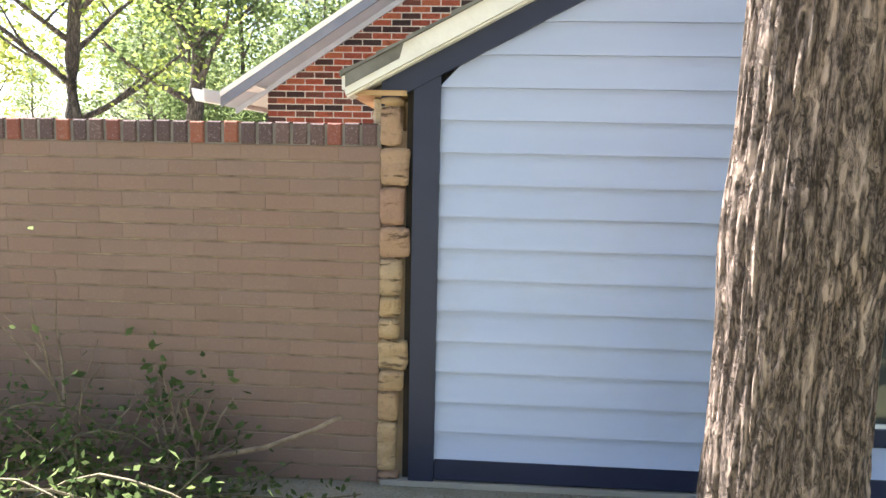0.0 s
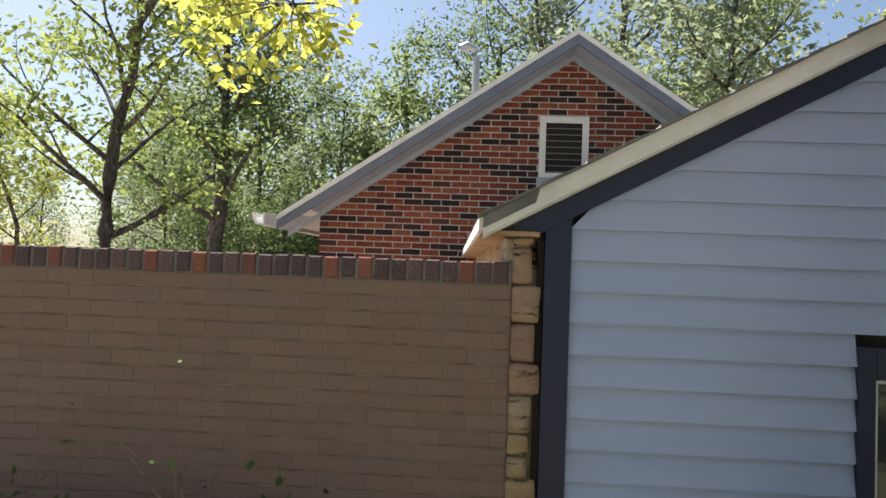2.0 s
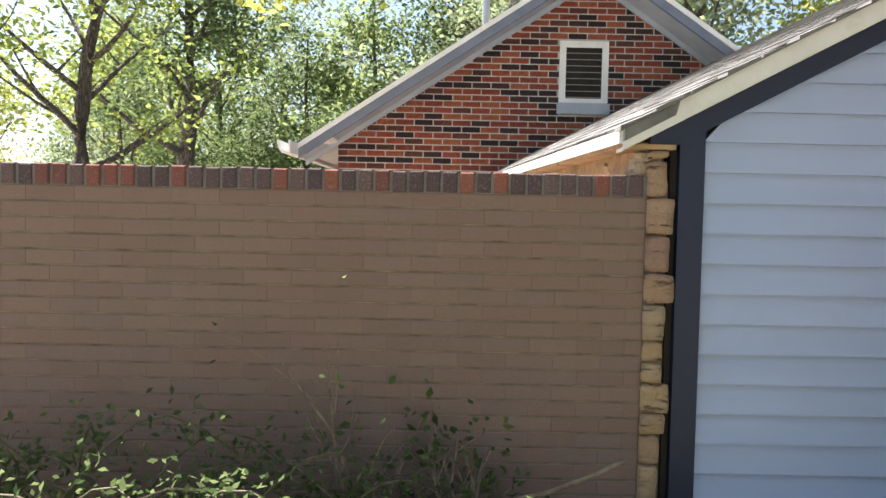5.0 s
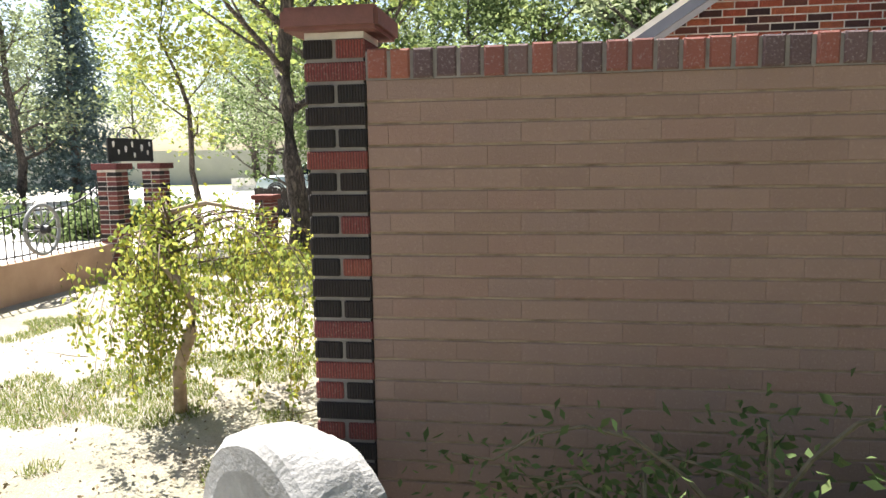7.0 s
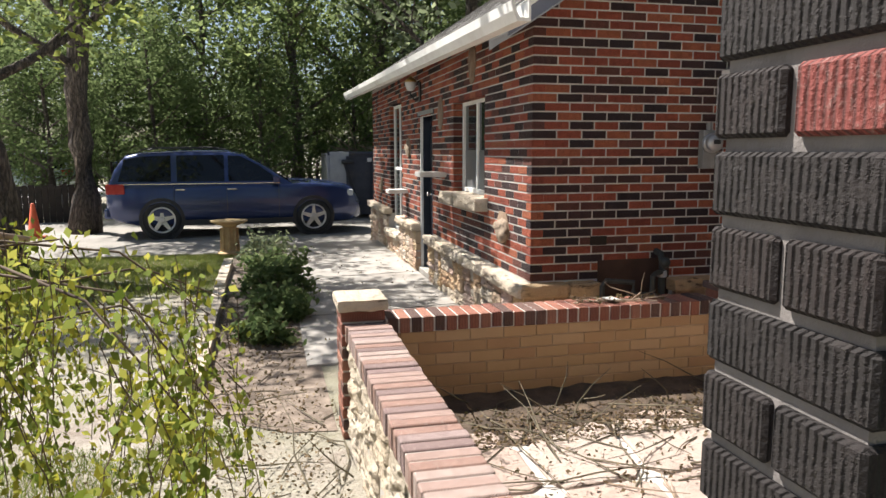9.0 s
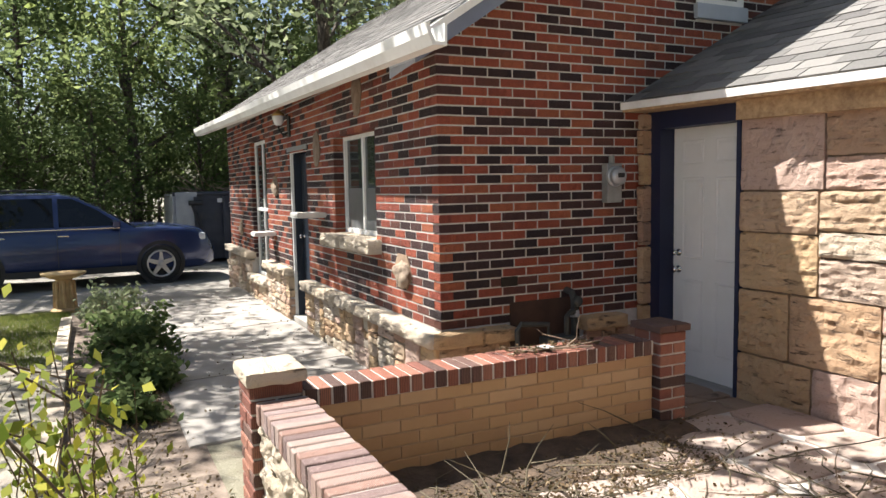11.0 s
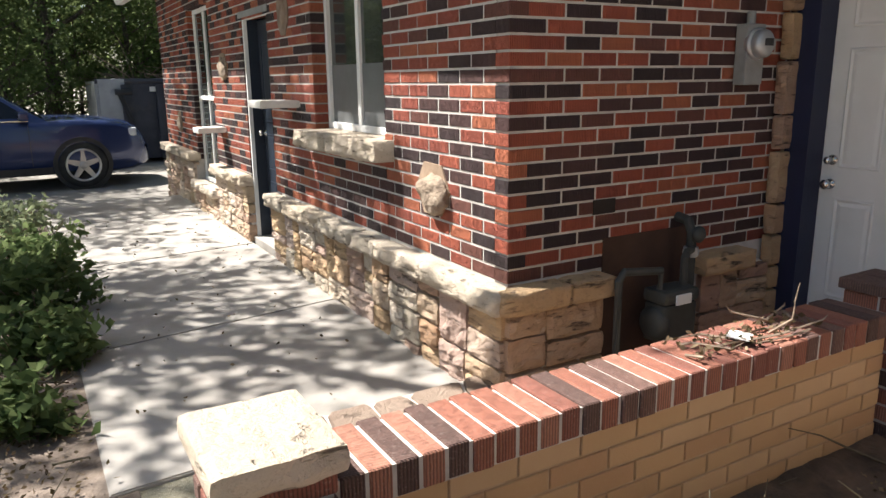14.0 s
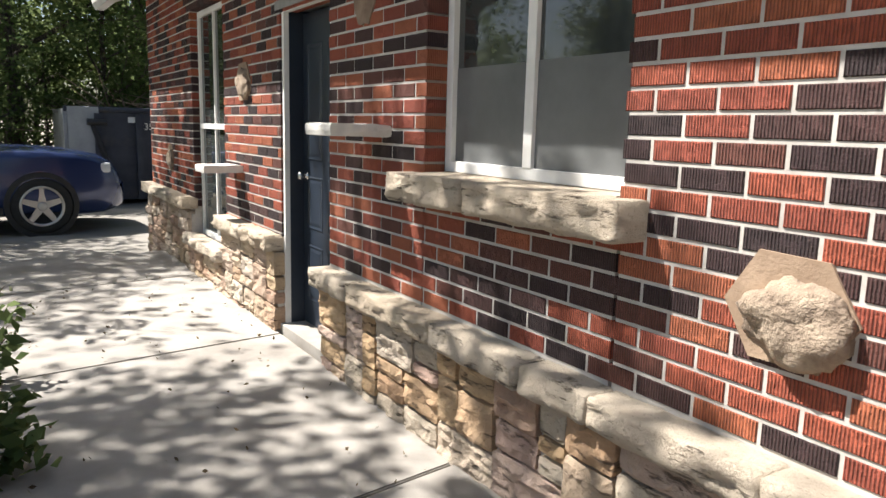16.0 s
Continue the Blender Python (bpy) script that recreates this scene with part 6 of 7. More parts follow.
def suv(name, m, paint_mat, label):
    car = thing(name, label=label, category="car")
    car.matrix_world = m
    top = [(-2.55, 0.98), (-2.45, 1.1), (-1.0, 1.1), (0.9, 1.09), (1.3, 1.1), (1.9, 1.07), (2.25, 1.0), (2.42, 0.9), (2.52, 0.72), (2.56, 0.6)]
    wid = [(-2.56, 0.80), (-2.4, 0.93), (-1.9, 0.985), (0.5, 0.99), (1.7, 0.98), (2.1, 0.93), (2.35, 0.82), (2.5, 0.66), (2.56, 0.55)]
    bot = [(-2.56, 0.42), (-2.2, 0.3), (-1.9, 0.24), (1.9, 0.24), (2.3, 0.25), (2.56, 0.34)]
    secs = []
    for x in (-2.56, -2.52, -2.42, -2.25, -2.0, -1.55, -1.0, -0.4, 0.2, 0.8, 1.2, 1.5, 1.8, 2.05, 2.25, 2.4, 2.5, 2.56):
        t, w, b = interp(top, x), interp(wid, x), interp(bot, x)
        half = [(w * 0.86, b), (w * 0.97, b + 0.06), (w, b + 0.3), (w * 0.998, (b + t) / 2 + 0.06), (w * 0.985, t - 0.1), (w * 0.955, t - 0.03), (w * 0.86, t + 0.005), (w * 0.5, t + 0.03)]
        secs.append([(x, -y, z) for y, z in half] + [(x, y, z) for y, z in half[::-1]])
    body = part("body", loft(secs), paint_mat, car, smooth=True)
    roofz = [(-2.5, 1.12), (-2.38, 1.42), (-2.2, 1.66), (-1.9, 1.73), (-1.0, 1.765), (-0.2, 1.755), (0.1, 1.69), (0.45, 1.5), (0.8, 1.27), (1.08, 1.09)]
    secs = []
    for x, z in roofz:
        f = (z - 1.08) / 0.68
        w0, w1 = 0.935, 0.935 - 0.20 * f
        half = [(w0, 1.05), (w0 + (w1 - w0) * 0.5, 1.05 + (z - 1.05) * 0.5), (w1, max(1.052, z - 0.05)), (w1 - 0.06, max(1.054, z - 0.01)), (w1 * 0.5, z + 0.01)]
        secs.append([(x, -y, q) for y, q in half] + [(x, y, q) for y, q in half[::-1]])
    part("cabin", loft(secs), paint_mat, car, smooth=True)

    def side_panel(nm, pts, mat, sgn, out=0.006):
        q = [(x, sgn * (0.935 - 0.20 * (z - 1.05) / 0.71 + out), z) for x, z in pts]
        bm = bmesh.new()
        a = [bm.verts.new(p) for p in q]
        b = [bm.verts.new((p[0], p[1] - sgn * 0.02, p[2])) for p in q]
        bm.faces.new(a if sgn < 0 else a[::-1])
        for i in range(len(q)):
            j = (i + 1) % len(q)
            bm.faces.new((a[i], b[i], b[j], a[j]) if sgn < 0 else (a[j], b[j], b[i], a[i]))
        part(nm, bm, mat, body)

    for sgn in (-1, 1):
        side_panel("side_window", [(0.82, 1.14), (-0.22, 1.14), (-0.22, 1.66), (0.02, 1.65), (0.42, 1.44)], m_carglass, sgn)
        side_panel("side_window", [(-0.30, 1.14), (-1.22, 1.14), (-1.22, 1.665), (-0.30, 1.67)], m_carglass, sgn)
        side_panel("side_window", [(-1.33, 1.14), (-2.32, 1.15), (-2.2, 1.58), (-1.95, 1.64), (-1.33, 1.665)], m_carglass, sgn)
        for x in (-0.05, -1.05):
            part("door_handle", boxed(x - 0.2, x - 0.02, sgn * 0.985 - 0.012, sgn * 0.985 + 0.018, 0.965, 0.995, 0.006), m_chrome, body)
        part("mirror", boxed(0.66, 0.8, sgn * 1.02 - 0.1, sgn * 1.02 + 0.1, 1.1, 1.24, 0.03), paint_mat, body)
        part("roof_rail", tubed([(-1.9, sgn * 0.66, 1.77), (-1.7, sgn * 0.66, 1.815), (-0.5, sgn * 0.66, 1.825), (-0.25, sgn * 0.66, 1.785)], 0.016, 8), m_plastic, body)
        part("side_cladding", boxed(-1.1, 1.05, sgn * 0.985 - 0.01, sgn * 0.985 + 0.012, 0.26, 0.37, 0.005), m_plastic, body)
        part("belt_trim", boxed(-2.3, 0.8, sgn * 0.955 - 0.008, sgn * 0.955 + 0.003, 1.085, 1.105, 0.002), m_chrome, body)
        for x in (-0.26, -1.28, 0.78):
            part("door_gap", boxed(x - 0.004, x + 0.004, sgn * 0.985 - 0.006, sgn * 0.985 + 0.0065, 0.4, 1.04), m_plastic, body)
        part("tail_lamp", boxed(-2.545, -2.2, sgn * 0.9 - 0.08, sgn * 0.9 + 0.05, 0.9, 1.1, 0.03), m_redlens, body)
        part("headlamp", boxed(2.0, 2.36, sgn * 0.76 - 0.1, sgn * 0.76 + 0.06, 0.79, 0.93, 0.04), m_lens, body)
        for x in (-1.53, 1.49):
            bm = lathe([(0.37, -0.02), (0.435, 0.0), (0.435, 0.016), (0.37, 0.02)], 36, True)
            part("wheel_arch", bm, m_plastic, body, at=pose(x, sgn * 0.975, 0.385, -90 * sgn))
            wheel(car, x, sgn * 0.885, sgn)
    bm = bmesh.new()
    vs = [bm.verts.new(p) for p in ((1.03, -0.8, 1.135), (1.03, 0.8, 1.135), (0.15, 0.66, 1.68), (0.15, -0.66, 1.68))]
    bm.faces.new(vs)
    part("windscreen", bm, m_carglass, body)
    part("rear_window", boxed(-2.47, -2.43, -0.7, 0.7, 1.2, 1.55, 0.01), m_carglass, body)
    part("rear_bumper", boxed(-2.62, -2.4, -0.82, 0.82, 0.4, 0.62, 0.05), paint_mat, body)
    return car


CAR_Z = ground_z(-4.7, 17.5) + 0.025
suv("parked_car", pose(-4.68, 18.38, CAR_Z, 0, 0, 2.5), m_carblue, "dark blue dusty sport utility vehicle parked on the gravel")
suv("parked_car", pose(-13.6, 31.5, ground_z(-13.6, 31.5) + 0.03, 0, 0, 185), paint("pale_teal_car_paint", (0.42, 0.5, 0.5)), "pale silver-teal vehicle parked far beyond the lawn")


# ---- yard things ----
def bird_bath():
    x, y = -4.72, 14.3
    t = thing("bird_bath", (x, y, ground_z(x, y)), "yellowish stone bird bath on a fluted pedestal", "bird bath")
    tone = surface("yellow_cast_stone", (0.38, 0.25, 0.12), (0.54, 0.39, 0.21), 9, 60, 0.9, 0.006)
    part("foot", lathe([(0.19, -0.02), (0.2, 0.05), (0.15, 0.08)], 20), tone, t)
    part("column", lathe([(0.13, 0.08), (0.12, 0.4), (0.11, 0.48), (0.15, 0.52)], 12), tone, t)
    for k in range(8):
        a = k * math.pi / 4
        part("flute", tubed([(0.135 * math.cos(a), 0.135 * math.sin(a), 0.08), (0.125 * math.cos(a), 0.125 * math.sin(a), 0.46)], 0.026, 6), tone, t)
    part("bowl", lathe([(0.14, 0.5), (0.22, 0.53), (0.29, 0.56), (0.3, 0.585), (0.275, 0.585), (0.2, 0.56), (0.05, 0.55)], 28), tone, t, smooth=True)


bird_bath()


def millstone():
    t = thing("millstone", (-3.66, 2.06, 0.3), "weathered grey millstone standing on edge beside the pier", "millstone")
    turn = Vector((-0.6, -0.8, 0)).to_track_quat("Z", "Y").to_matrix().to_4x4()
    bm = lathe([(0.05, 0.125), (0.24, 0.13), (0.305, 0.122), (0.33, 0.1), (0.337, 0.02), (0.332, -0.04), (0.305, -0.044), (0.302, -0.10), (0.27, -0.104), (0.26, -0.165), (0.1, -0.165)], 110)
    bm2 = bm
    for v in bm2.verts:
        f = noise.noise(v.co * 9) * 0.008 + noise.noise(v.co * 3) * 0.01 + noise.noise(v.co * 22) * 0.004
        v.co += v.co.normalized() * f
    part("disc", bm2, m_mill, t, at=turn)
    part("axle_pin", tubed([(0.0, 0.0, 0.1), (0.0, 0.0, 0.21), (0.0, 0.01, 0.235)], [0.017, 0.016, 0.012], 10), m_iron, t, "dark iron pin", at=turn)


millstone()


def dumpster():
    t = thing("dumpster", (-2.5, 21.0, ground_z(-2, 21.0)), "large dark navy roll-off dumpster heaped with branches", "dumpster")
    navy = surface("dark_navy_steel", (0.02, 0.025, 0.04), (0.05, 0.055, 0.075), 3, 60, 0.6, 0.003, stain=(0.09, 0.08, 0.07))
    grey = surface("light_grey_steel", (0.3, 0.31, 0.32), (0.42, 0.43, 0.44), 4, 60, 0.6, 0.003)
    part("side_panel", boxed(0, 4.6, 0, 0.06, 0.12, 1.72), navy, t)
    part("side_panel", boxed(0, 4.6, 2.14, 2.2, 0.12, 1.72), navy, t)
    part("end_panel", boxed(-0.06, -0.002, 0, 2.2, 0.12, 1.72), grey, t, "pale grey end panel")
    part("end_panel", boxed(4.6, 4.66, 0, 2.2, 0.12, 1.72), navy, t)
    # Added grey panel repeats the pale end on the side facing the patio.
    part("door_panel", boxed(0.0, 0.5, -0.05, -0.002, 0.12, 1.76, 0.008), grey, t, "pale grey panel added on the side to stand in for the end")
    part("floor_panel", boxed(0, 4.6, 0.06, 2.14, 0.12, 0.2), navy, t)
    part("top_rail", tubed([(-0.05, 0.0, 1.72), (4.6, 0.0, 1.72)], 0.05, 8), navy, t)
    for x in (0.42, 1.1, 1.8, 2.5, 3.2, 3.9):
        part("rib", prism([(x, 0.12), (x + 0.1, 0.12), (x + 0.1, 1.65), (x, 1.65)], -0.09, -0.002), navy, t)
    part("brace", tubed([(0.4, -0.06, 1.45), (0.55, -0.1, 0.95), (0.75, -0.08, 0.3)], 0.05, 8), m_iron, t)
    part("brace", tubed([(0.3, -0.1, 1.5), (0.62, -0.1, 1.5)], 0.06, 10), m_iron, t)
    for x in (0.3, 3.9):
        part("roller", tubed([(x, 0.1, 0.09), (x, 0.4, 0.09)], 0.09, 14), m_iron, t)
    cu = bpy.data.curves.new("number", "FONT")
    cu.body, cu.size, cu.extrude = "1359", 0.17, 0.003
    cu.materials.append(m_white)
    o = new("number", cu)
    o.parent, o.matrix_basis = t, pose(1.16, -0.004, 1.38, 90)
    part("notice", boxed(0.98, 1.1, -0.006, -0.001, 1.5, 1.6), m_white, t, "small white notice")
    rng = np.random.default_rng(77)
    h = thing("branch_load", (-0.85, 22.1, ground_z(-2, 21) + 0.2), "load of cut grey branches inside the dumpster", "branches")
    bm = bmesh.new()
    for k in range(150):
        p = Vector((rng.uniform(-1.3, 2.2), rng.uniform(-0.7, 0.7), rng.uniform(0.9, 1.6)))
        d = Vector((rng.normal(), rng.normal() * 0.5, abs(rng.normal()) * 0.7))
        tube(bm, [p, p + d * 0.35, p + d * 0.6 + Vector((0, 0, -0.05))], [0.02, 0.012, 0.004], 4)
    tagged(part("branchwork", bm, m_twig, h), kind="stuff")


dumpster()


def cone():
    x, y = -8.75, 18.2
    t = thing("traffic_cone", (x, y, ground_z(x, y) + 0.02), "faded orange traffic cone by the dark fence", "traffic cone")
    m = surface("faded_orange_plastic", (0.5, 0.08, 0.03), (0.65, 0.13, 0.05), 8, 50, 0.6, 0.001)
    part("cone_body", lathe([(0.15, 0.03), (0.13, 0.06), (0.035, 0.7), (0.025, 0.71)], 24), m, t, smooth=True)
    part("foot", boxed(-0.19, 0.19, -0.19, 0.19, 0.0, 0.035, 0.01), m, t)


cone()
fence_dark = thing("board_fence", (-12.2, 21.6, ground_z(-11, 21.5)), "low dark board fence behind the parked car", "fence")
for k in range(24):
    part("board", boxed(k * 0.15, k * 0.15 + 0.14, -0.012, 0.012, 0.02, 0.95 + 0.02 * math.sin(k * 2.1), 0.003), m_dark, fence_dark)
for z in (0.3, 0.75):
    part("rail", boxed(0, 3.6, 0.013, 0.05, z, z + 0.08), m_dark, fence_dark)
for k, (x0, y0, x1, y1) in enumerate(((-4.66, 6.9, -4.62, 8.3), (-4.68, 8.4, -4.65, 10.2), (-4.7, 10.3, -4.68, 12.4))):
    z = ground_z(x0, y0) + 0.03
    tagged(part("edging_stone", rough_block(y1 - y0, 0.11, 0.12, k + 3, front=0.012), m_pale, at=pose(x0, y1, z - 0.05, 0, 0, -90)), "long pale stone edging the flower bed", "edging stone", "edging stones of the bed")


# ---- street side ----
def street_fence():
    g = ground_z(-8.5, 6.5)
    wall = tagged(part("wall_street", boxed(-0.16, 0.0, -6.0, 9.5, -0.5, 0.24, 0.01), m_stucco, at=(-9.1, 0, 0)), "low tan stucco wall under the iron fence", "low wall", kind="structure")
    f = thing("iron_fence", (-9.18, 1.2, 0.24), "black wrought-iron fence with a sweeping top on the stucco wall", "fence")
    y, pts = 2.0, []
    while y < 8.25:
        top = 0.52 + 0.42 * (max(0.0, (y - 7.1) / 1.15)) ** 2 - 0.06 * math.sin((y - 2.0) * 2.2)
        if abs(y - 6.95) > 0.05:
            part("baluster", tubed([(0, y, 0.0), (0, y, top + 0.06), (0, y, top + 0.1)], [0.009, 0.009, 0.002], 5), m_iron, f)
        pts.append((0, y, top))
        y += 0.125
    part("top_rail", tubed(pts, 0.012, 6), m_iron, f)
    part("bottom_rail", tubed([(0, 2.0, 0.06), (0, 8.25, 0.06)], 0.011, 6), m_iron, f)
    w = thing("wagon_wheel", (-9.1, 8.1, 0.585), "old wagon wheel fixed to the iron fence", "wagon wheel")
    ring = [(0, 0.3 * math.cos(a), 0.3 * math.sin(a)) for a in (2 * math.pi * k / 40 for k in range(41))]
    part("rim", tubed(ring, 0.024, 8), m_greymetal, w, smooth=True)
    part("hub", tubed([(-0.07, 0, 0), (0.09, 0, 0)], [0.06, 0.045], 12), m_iron, w)
    for k in range(12):
        a = 2 * math.pi * k / 12
        part("spoke", tubed([(0, 0.04 * math.cos(a), 0.04 * math.sin(a)), (0, 0.29 * math.cos(a), 0.29 * math.sin(a))], 0.011, 6), m_greymetal, w)


street_fence()


def red_pier(x, y, w, h, label):
    t = thing("gate_post", (x, y, ground_z(x, y)), label, "brick post", "brick gate posts")
    part("core", boxed(-w / 2 + 0.008, w / 2 - 0.008, -w / 2 + 0.008, w / 2 - 0.008, -0.2, h), m_mortar, t)
    rng = random.Random(int(x * 10))
    n = int(h / COURSE)
    for k in range(n):
        z = k * COURSE
        half = w / 2
        a = (w - JOINT) / 2
        for sx in (0, 1):
            for sy in (0, 1):
                o = new("brick", solid_brick(a, a, COURSE - JOINT, m_brick_red if rng.random() < 0.8 else m_brick_dark))
                o.parent, o.location = t, (-half + sx * (a + JOINT), -half + sy * (a + JOINT), z + JOINT / 2)
    part("cap", boxed(-w / 2 - 0.05, w / 2 + 0.05, -w / 2 - 0.05, w / 2 + 0.05, h, h + 0.09, 0.012), m_brick_red, t)


for x, y, w, h in ((-9.2, 9.75, 0.3, 1.52), (-9.2, 10.9, 0.3, 1.52), (-8.5, 13.6, 0.34, 0.95)):
    red_pier(x, y, w, h, "red brick gate post with a flat cap")


def gate_sign():
    t = thing("gate_sign", (-9.2, 10.22, 1.375), "black metal sign with pale drop shapes over the gate", "sign")
    part("panel", boxed(-0.012, 0.012, -0.55, 0.62, 0.02, 0.36, 0.006), m_iron, t)
    for k, (y, z, s) in enumerate(((-0.42, 0.27, 0.05), (-0.3, 0.16, 0.04), (-0.12, 0.2, 0.055), (0.05, 0.27, 0.05), (0.1, 0.11, 0.045), (0.3, 0.22, 0.06), (0.46, 0.15, 0.045), (0.52, 0.28, 0.045))):
        pts = [(y + s * 0.55 * math.sin(a) * (1 - 0.35 * math.cos(a)), z - s * math.cos(a) * 0.9) for a in (2 * math.pi * i / 14 for i in range(14))]
        part("drop", prism(pts, 0.013, 0.018, "x"), m_white, t)
    part("scroll", tubed([(0, 0.3 * math.cos(a), 0.36 + 0.16 * math.sin(a)) for a in (math.pi * i / 12 for i in range(13))], 0.014, 6), m_iron, t)
    for y in (-0.5, 0.57):
        part("leg", tubed([(0, y, -0.0), (0, y, 0.05)], 0.02, 6), m_iron, t)
    g = thing("gate_leaf", (-8.5, 13.4, ground_z(-8.5, 12) + 0.12), "curved wrought-iron gate leaf by a short post", "gate")
    pts = []
    for k in range(13):
        y = -1.35 * k / 12
        top = 0.75 - 0.35 * math.sin(math.pi * k / 12)
        pts.append((0, y, top))
        part("bar", tubed([(0, y, 0), (0, y, top)], 0.009, 5), m_iron, g)
    part("top_rail", tubed(pts, 0.013, 6), m_iron, g)
    part("bottom_rail", tubed([(0, 0, 0.05), (0, -1.35, 0.05)], 0.012, 6), m_iron, g)


gate_sign()
part_wall = tagged(part("wall_far", boxed(-60, -6, 0, 0.4, -0.6, 2.2), surface("far_concrete_wall", (0.36, 0.35, 0.34), (0.44, 0.43, 0.42), 0.6, 20, 0.9, 0.01), at=pose(-6, 58, 0, 0, 0, 8)), "long grey concrete wall beyond the road", "wall", kind="structure")
verge = draped("verge", [(-46, 47), (-12, 52), (-12, 56), (-50, 56)], surface("verge_grass", (0.22, 0.25, 0.08), (0.34, 0.34, 0.14), 0.8, 20, 0.95, 0.02), 0.06, "dry grass verge below the far wall", "verge", 4.0)
bench = thing("road_barrier", (-22.0, 41.0, ground_z(-22, 41)), "low pale concrete road barrier", "barrier")
for k in range(4):
    part("segment", prism([(-0.3, 0), (0.3, 0), (0.22, 0.2), (0.1, 0.35), (0.08, 0.8), (-0.08, 0.8), (-0.1, 0.35), (-0.22, 0.2)], k * 2.02, k * 2.02 + 2.0), m_lime, bench, at=pose(0, 0, 0, 0, 0, -80))

# ---- fixtures on the house ----
def electric_meter():
    t = thing("electric_meter", (-0.7, HY - 0.002, 1.2), "grey electric meter box with a round glass dial", "electric meter")
    part("meter_box", boxed(-0.07, 0.07, -0.075, -0.004, 0.0, 0.30, 0.008), m_greymetal, t)
    part("conduit", tubed([(0.0, -0.035, 0.3), (0.0, -0.035, 0.36)], 0.022, 10), m_greymetal, t)
    R = pose(0, -0.075, 0.2, 90)
    part("collar", lathe([(0.078, -0.01), (0.078, 0.015), (0.07, 0.02)], 28), m_steel, t, smooth=True, at=R)
    part("dial_glass", lathe([(0.068, 0.015), (0.068, 0.055), (0.052, 0.07), (0.02, 0.074)], 28), m_steel, t, smooth=True, at=R)
    part("dial_plate", boxed(-0.03, 0.03, -0.153, -0.148, 0.19, 0.225), m_plastic, t)


electric_meter()


m_gas = surface("dull_grey_meter_paint", (0.0343, 0.0353, 0.0314), (0.0637, 0.0655, 0.0577), 8, 70, 0.7, 0.002)


def gas_meter():
    t = thing("gas_meter", (-1.3, 6.93, -0.02), "grey gas meter with pipes below the brick wall", "gas meter")
    part("case", boxed(-0.11, 0.11, -0.07, 0.07, 0.0, 0.2, 0.02), m_gas, t)
    part("head", boxed(-0.12, 0.12, -0.075, 0.075, 0.2, 0.27, 0.025), m_gas, t)
    part("index", boxed(-0.05, 0.05, -0.085, -0.074, 0.2, 0.25, 0.003), m_white, t, "white index plate")
    part("diaphragm", lathe([(0.08, -0.03), (0.085, 0.01), (0.05, 0.03)], 24), m_gas, t, smooth=True, at=pose(-0.11, 0, 0.1, 0, -90))
    part("pipe", tubed([(-0.08, 0, 0.27), (-0.08, 0, 0.36), (-0.3, 0.02, 0.38), (-0.33, 0.02, 0.34), (-0.33, 0.02, -0.12)], 0.02, 10), m_gas, t)
    part("pipe", tubed([(0.08, 0, 0.27), (0.08, 0, 0.4), (0.13, 0.03, 0.42), (0.2, 0.06, 0.42)], 0.02, 10), m_gas, t)
    part("pipe", tubed([(0.2, 0.07, 0.2), (0.2, 0.07, 0.5), (0.2, 0.1, 0.56), (0.2, 0.17, 0.57)], 0.026, 10), m_gas, t)
    part("union", lathe([(0.036, 0), (0.04, 0.02), (0.036, 0.05)], 8), m_steel, t, at=(0.2, 0.07, 0.38))
    part("valve", lathe([(0.028, 0.0), (0.042, 0.015), (0.042, 0.03), (0.022, 0.05)], 16), m_gas, t, smooth=True, at=pose(0.2, 0.05, 0.5, 90))


gas_meter()


def lantern():
    t = thing("wall_lantern", (HX, 11.1, 2.06), "small brass wall lantern beside the house door", "wall lamp")
    brass = surface("aged_brass", (0.35, 0.22, 0.08), (0.5, 0.34, 0.14), 12, 60, 0.4, 0.001, 0.9)
    part("back_plate", boxed(-0.02, -0.002, -0.05, 0.05, -0.1, 0.14, 0.004), m_iron, t)
    part("arm", tubed([(-0.02, 0, -0.05), (-0.08, 0, -0.08), (-0.13, 0, -0.02), (-0.13, 0, 0.03)], 0.01, 8), m_iron, t)
    part("shade", lathe([(0.03, 0.03), (0.055, 0.06), (0.075, 0.13), (0.07, 0.14)], 16), m_lens, t, smooth=True, at=(-0.13, 0, 0))
    part("cap", lathe([(0.085, 0.14), (0.05, 0.18), (0.012, 0.2), (0.012, 0.22)], 16), brass, t, smooth=True, at=(-0.13, 0, 0))


lantern()


def shelf_stone(y0, y1, z, out, label):
    o = part("shelf_stone", rough_block(out, y1 - y0, 0.055, y0, front=0.005), m_lime, at=pose(HX - out, y0, z - 0.055))
    tagged(o, label, "stone shelf", "stone shelves on the wall")


shelf_stone(9.74, 10.03, 1.11, 0.3, "flat pale stone shelf jutting out of the brick wall")
shelf_stone(12.0, 12.25, 0.8, 0.28, "flat pale stone shelf jutting out of the brick wall")


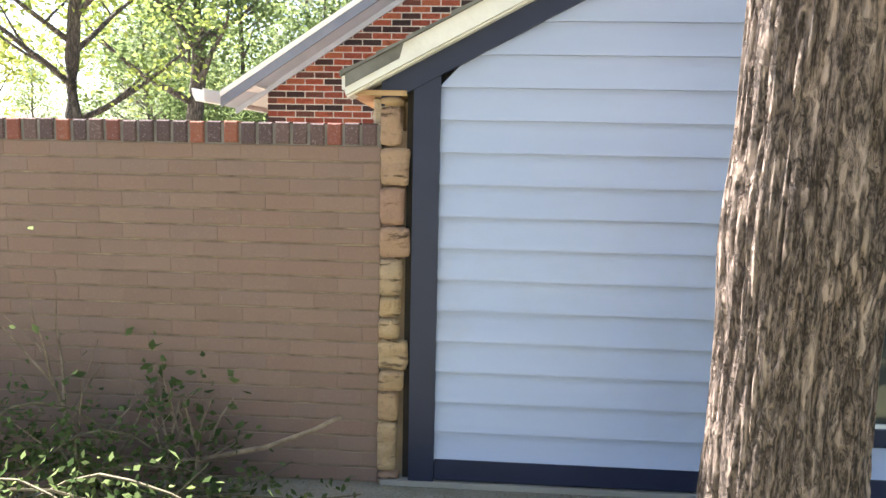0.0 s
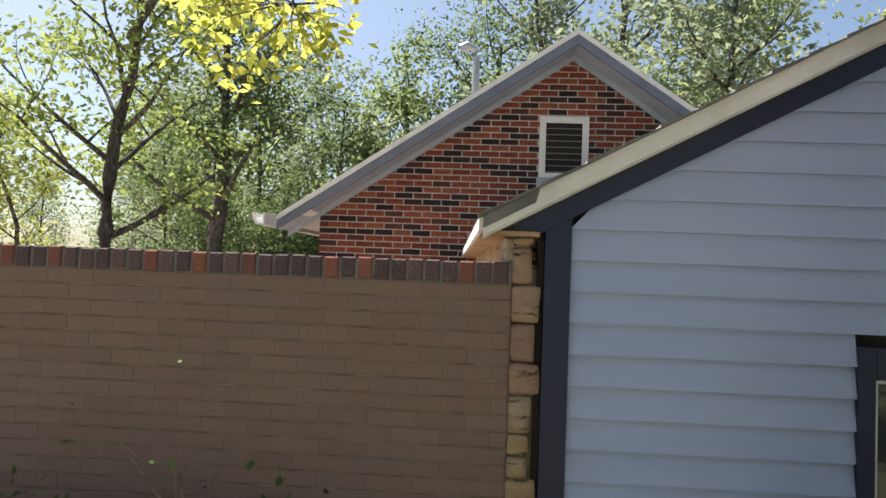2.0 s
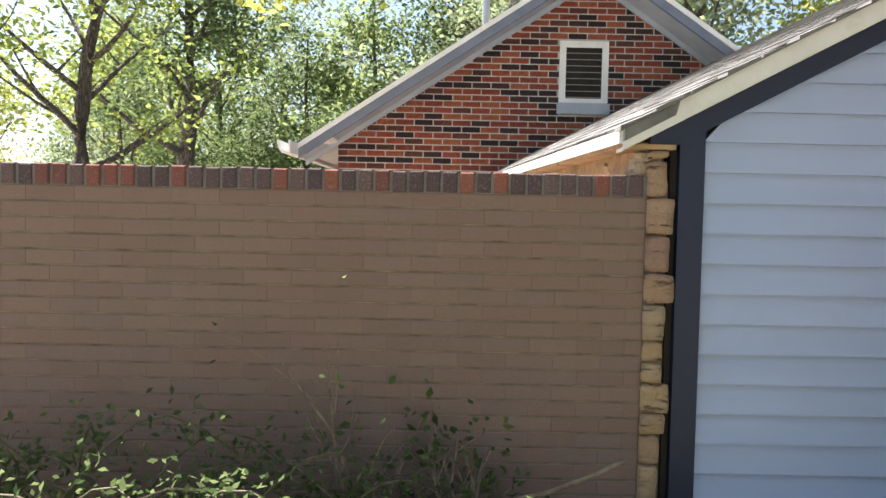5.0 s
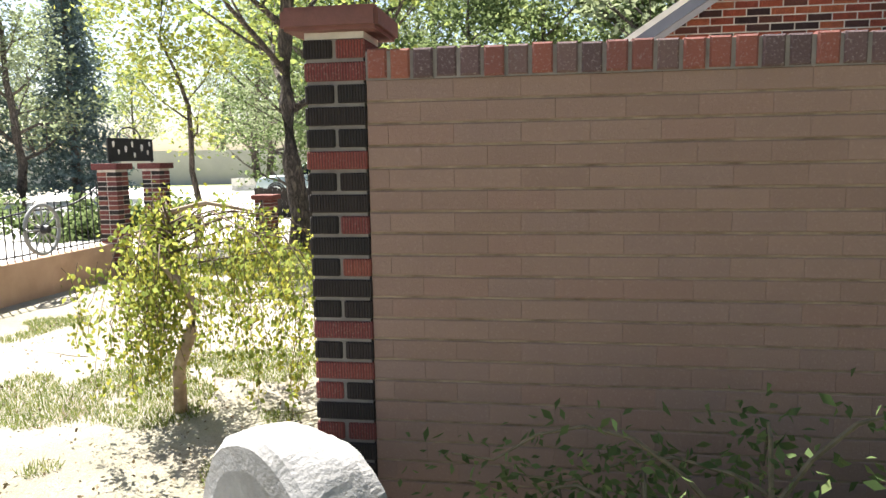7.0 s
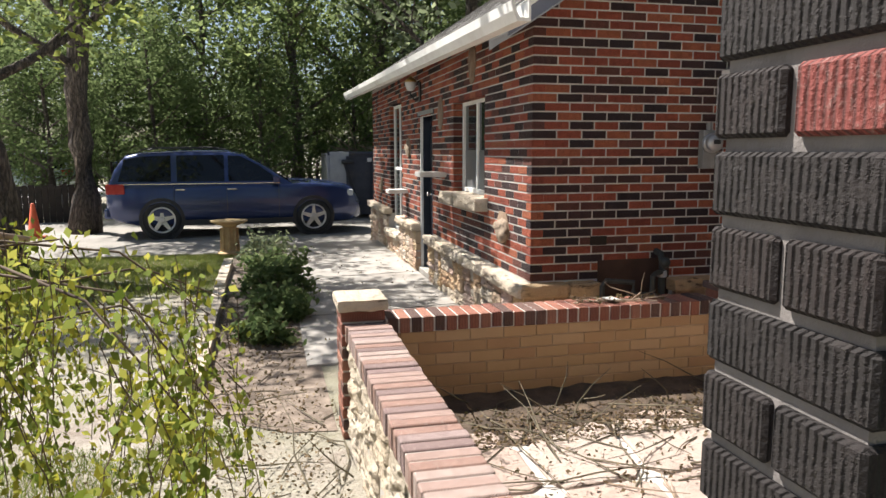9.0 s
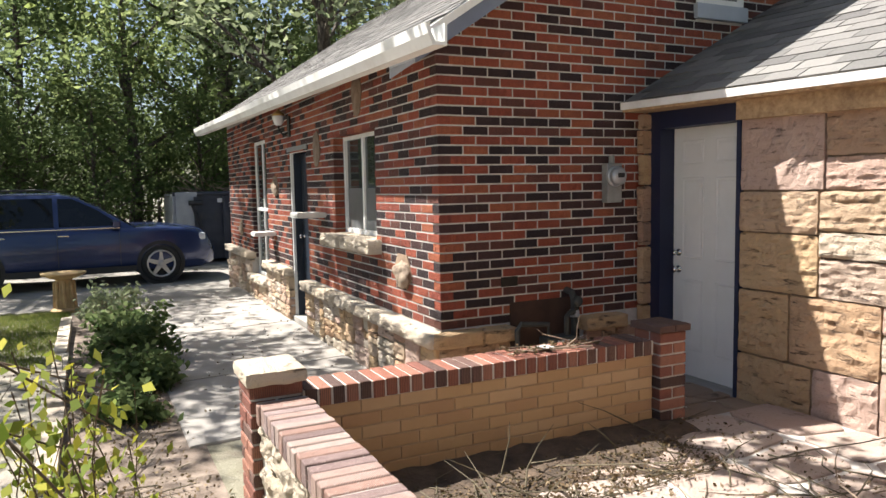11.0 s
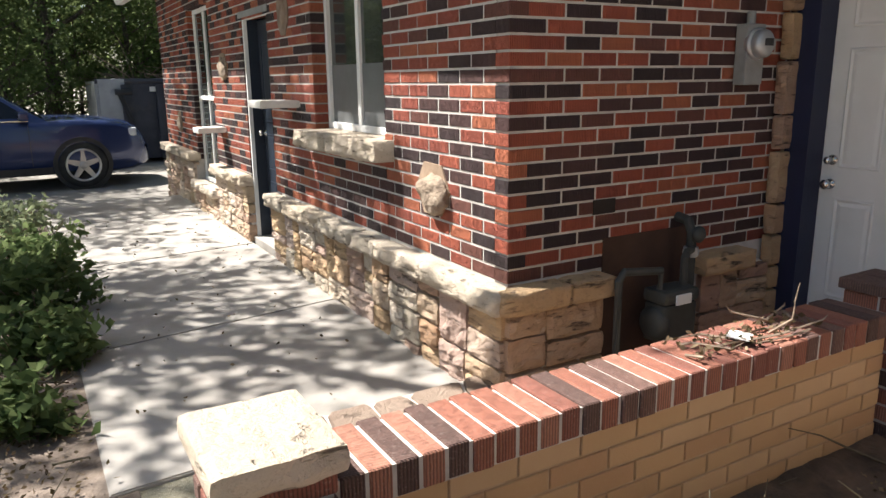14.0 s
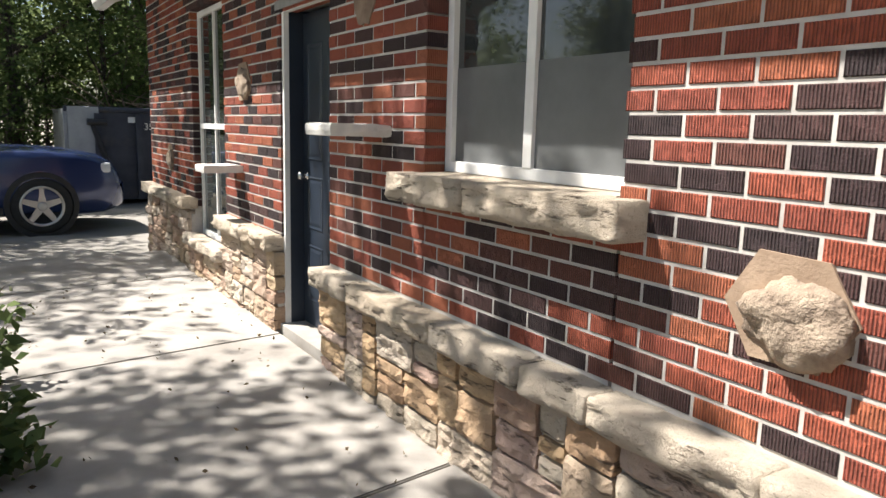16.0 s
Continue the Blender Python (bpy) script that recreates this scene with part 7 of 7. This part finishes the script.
def set_stone(y, z, w, h, out, seed, label, mat):
    """A natural stone set in the brickwork in a bed of mortar."""
    t = thing("set_stone", (HX, y, z), label, "stone")
    rng = random.Random(seed)
    six_sided = out > 0.03
    n = 6 if six_sided else 23
    low, high = (0.95, 1.03) if six_sided else (0.86, 1.06)
    pts = [(w * 0.66 * math.cos(a) * rng.uniform(low, high), h * 0.74 * math.sin(a) * rng.uniform(low, high)) for a in (2 * math.pi * k / n for k in range(n))]
    part("mortar_bed", prism(pts, -0.007, 0.004, "x"), m_stonebed if six_sided else m_flatrock, t)
    bm = bmesh.new()
    bmesh.ops.create_icosphere(bm, subdivisions=4, radius=1.0)
    for v in bm.verts:
        c = v.co.copy()
        f = 1 + 0.3 * noise.noise(c * 1.3 + Vector((seed, 0, 0))) + 0.16 * noise.noise(c * 3.5 + Vector((seed, 5, 0))) + 0.07 * noise.noise(c * 8)
        v.co = Vector((c.x * out, c.y * w * 0.5, c.z * h * 0.5)) * f
        if six_sided:
            v.co.y -= 0.1 * w
            v.co.z -= 0.1 * h
    part("rock", bm, mat, t, "pitted natural rock", True)


set_stone(7.76, 0.70, 0.27, 0.21, 0.07, 3, "pitted pale rock set into the brick wall", m_rock)
set_stone(10.02, 1.76, 0.2, 0.26, 0.015, 4, "flat brown stone set into the brick wall", m_flatrock)
set_stone(8.72, 2.17, 0.2, 0.26, 0.015, 5, "flat brown stone set into the brick wall", m_flatrock)
set_stone(11.95, 1.39, 0.26, 0.2, 0.05, 6, "pale rock set into the brick wall", m_rock)
set_stone(14.4, 0.75, 0.2, 0.2, 0.04, 7, "pale rock set into the brick wall", m_rock)
vent_pipe = thing("vent_pipe", (-0.55, 8.1, 3.4), "grey metal roof vent pipe with a cap", "vent pipe")
part("pipe", tubed([(0, 0, -0.1), (0, 0, 1.0)], 0.045, 12), m_steel, vent_pipe)
part("cap", tubed([(-0.02, 0, 0.98), (0.0, 0, 1.08), (-0.12, 0, 1.14), (-0.2, 0, 1.1)], 0.05, 12), m_steel, vent_pipe)
tagged(part("paper_scrap", boxed(-0.05, 0.05, -0.035, 0.035, 0, 0.004), m_white, at=pose(-2.05, 5.97, 0.44, 4, 6, 30)), "crumpled white scrap lying on the brick coping", "paper")
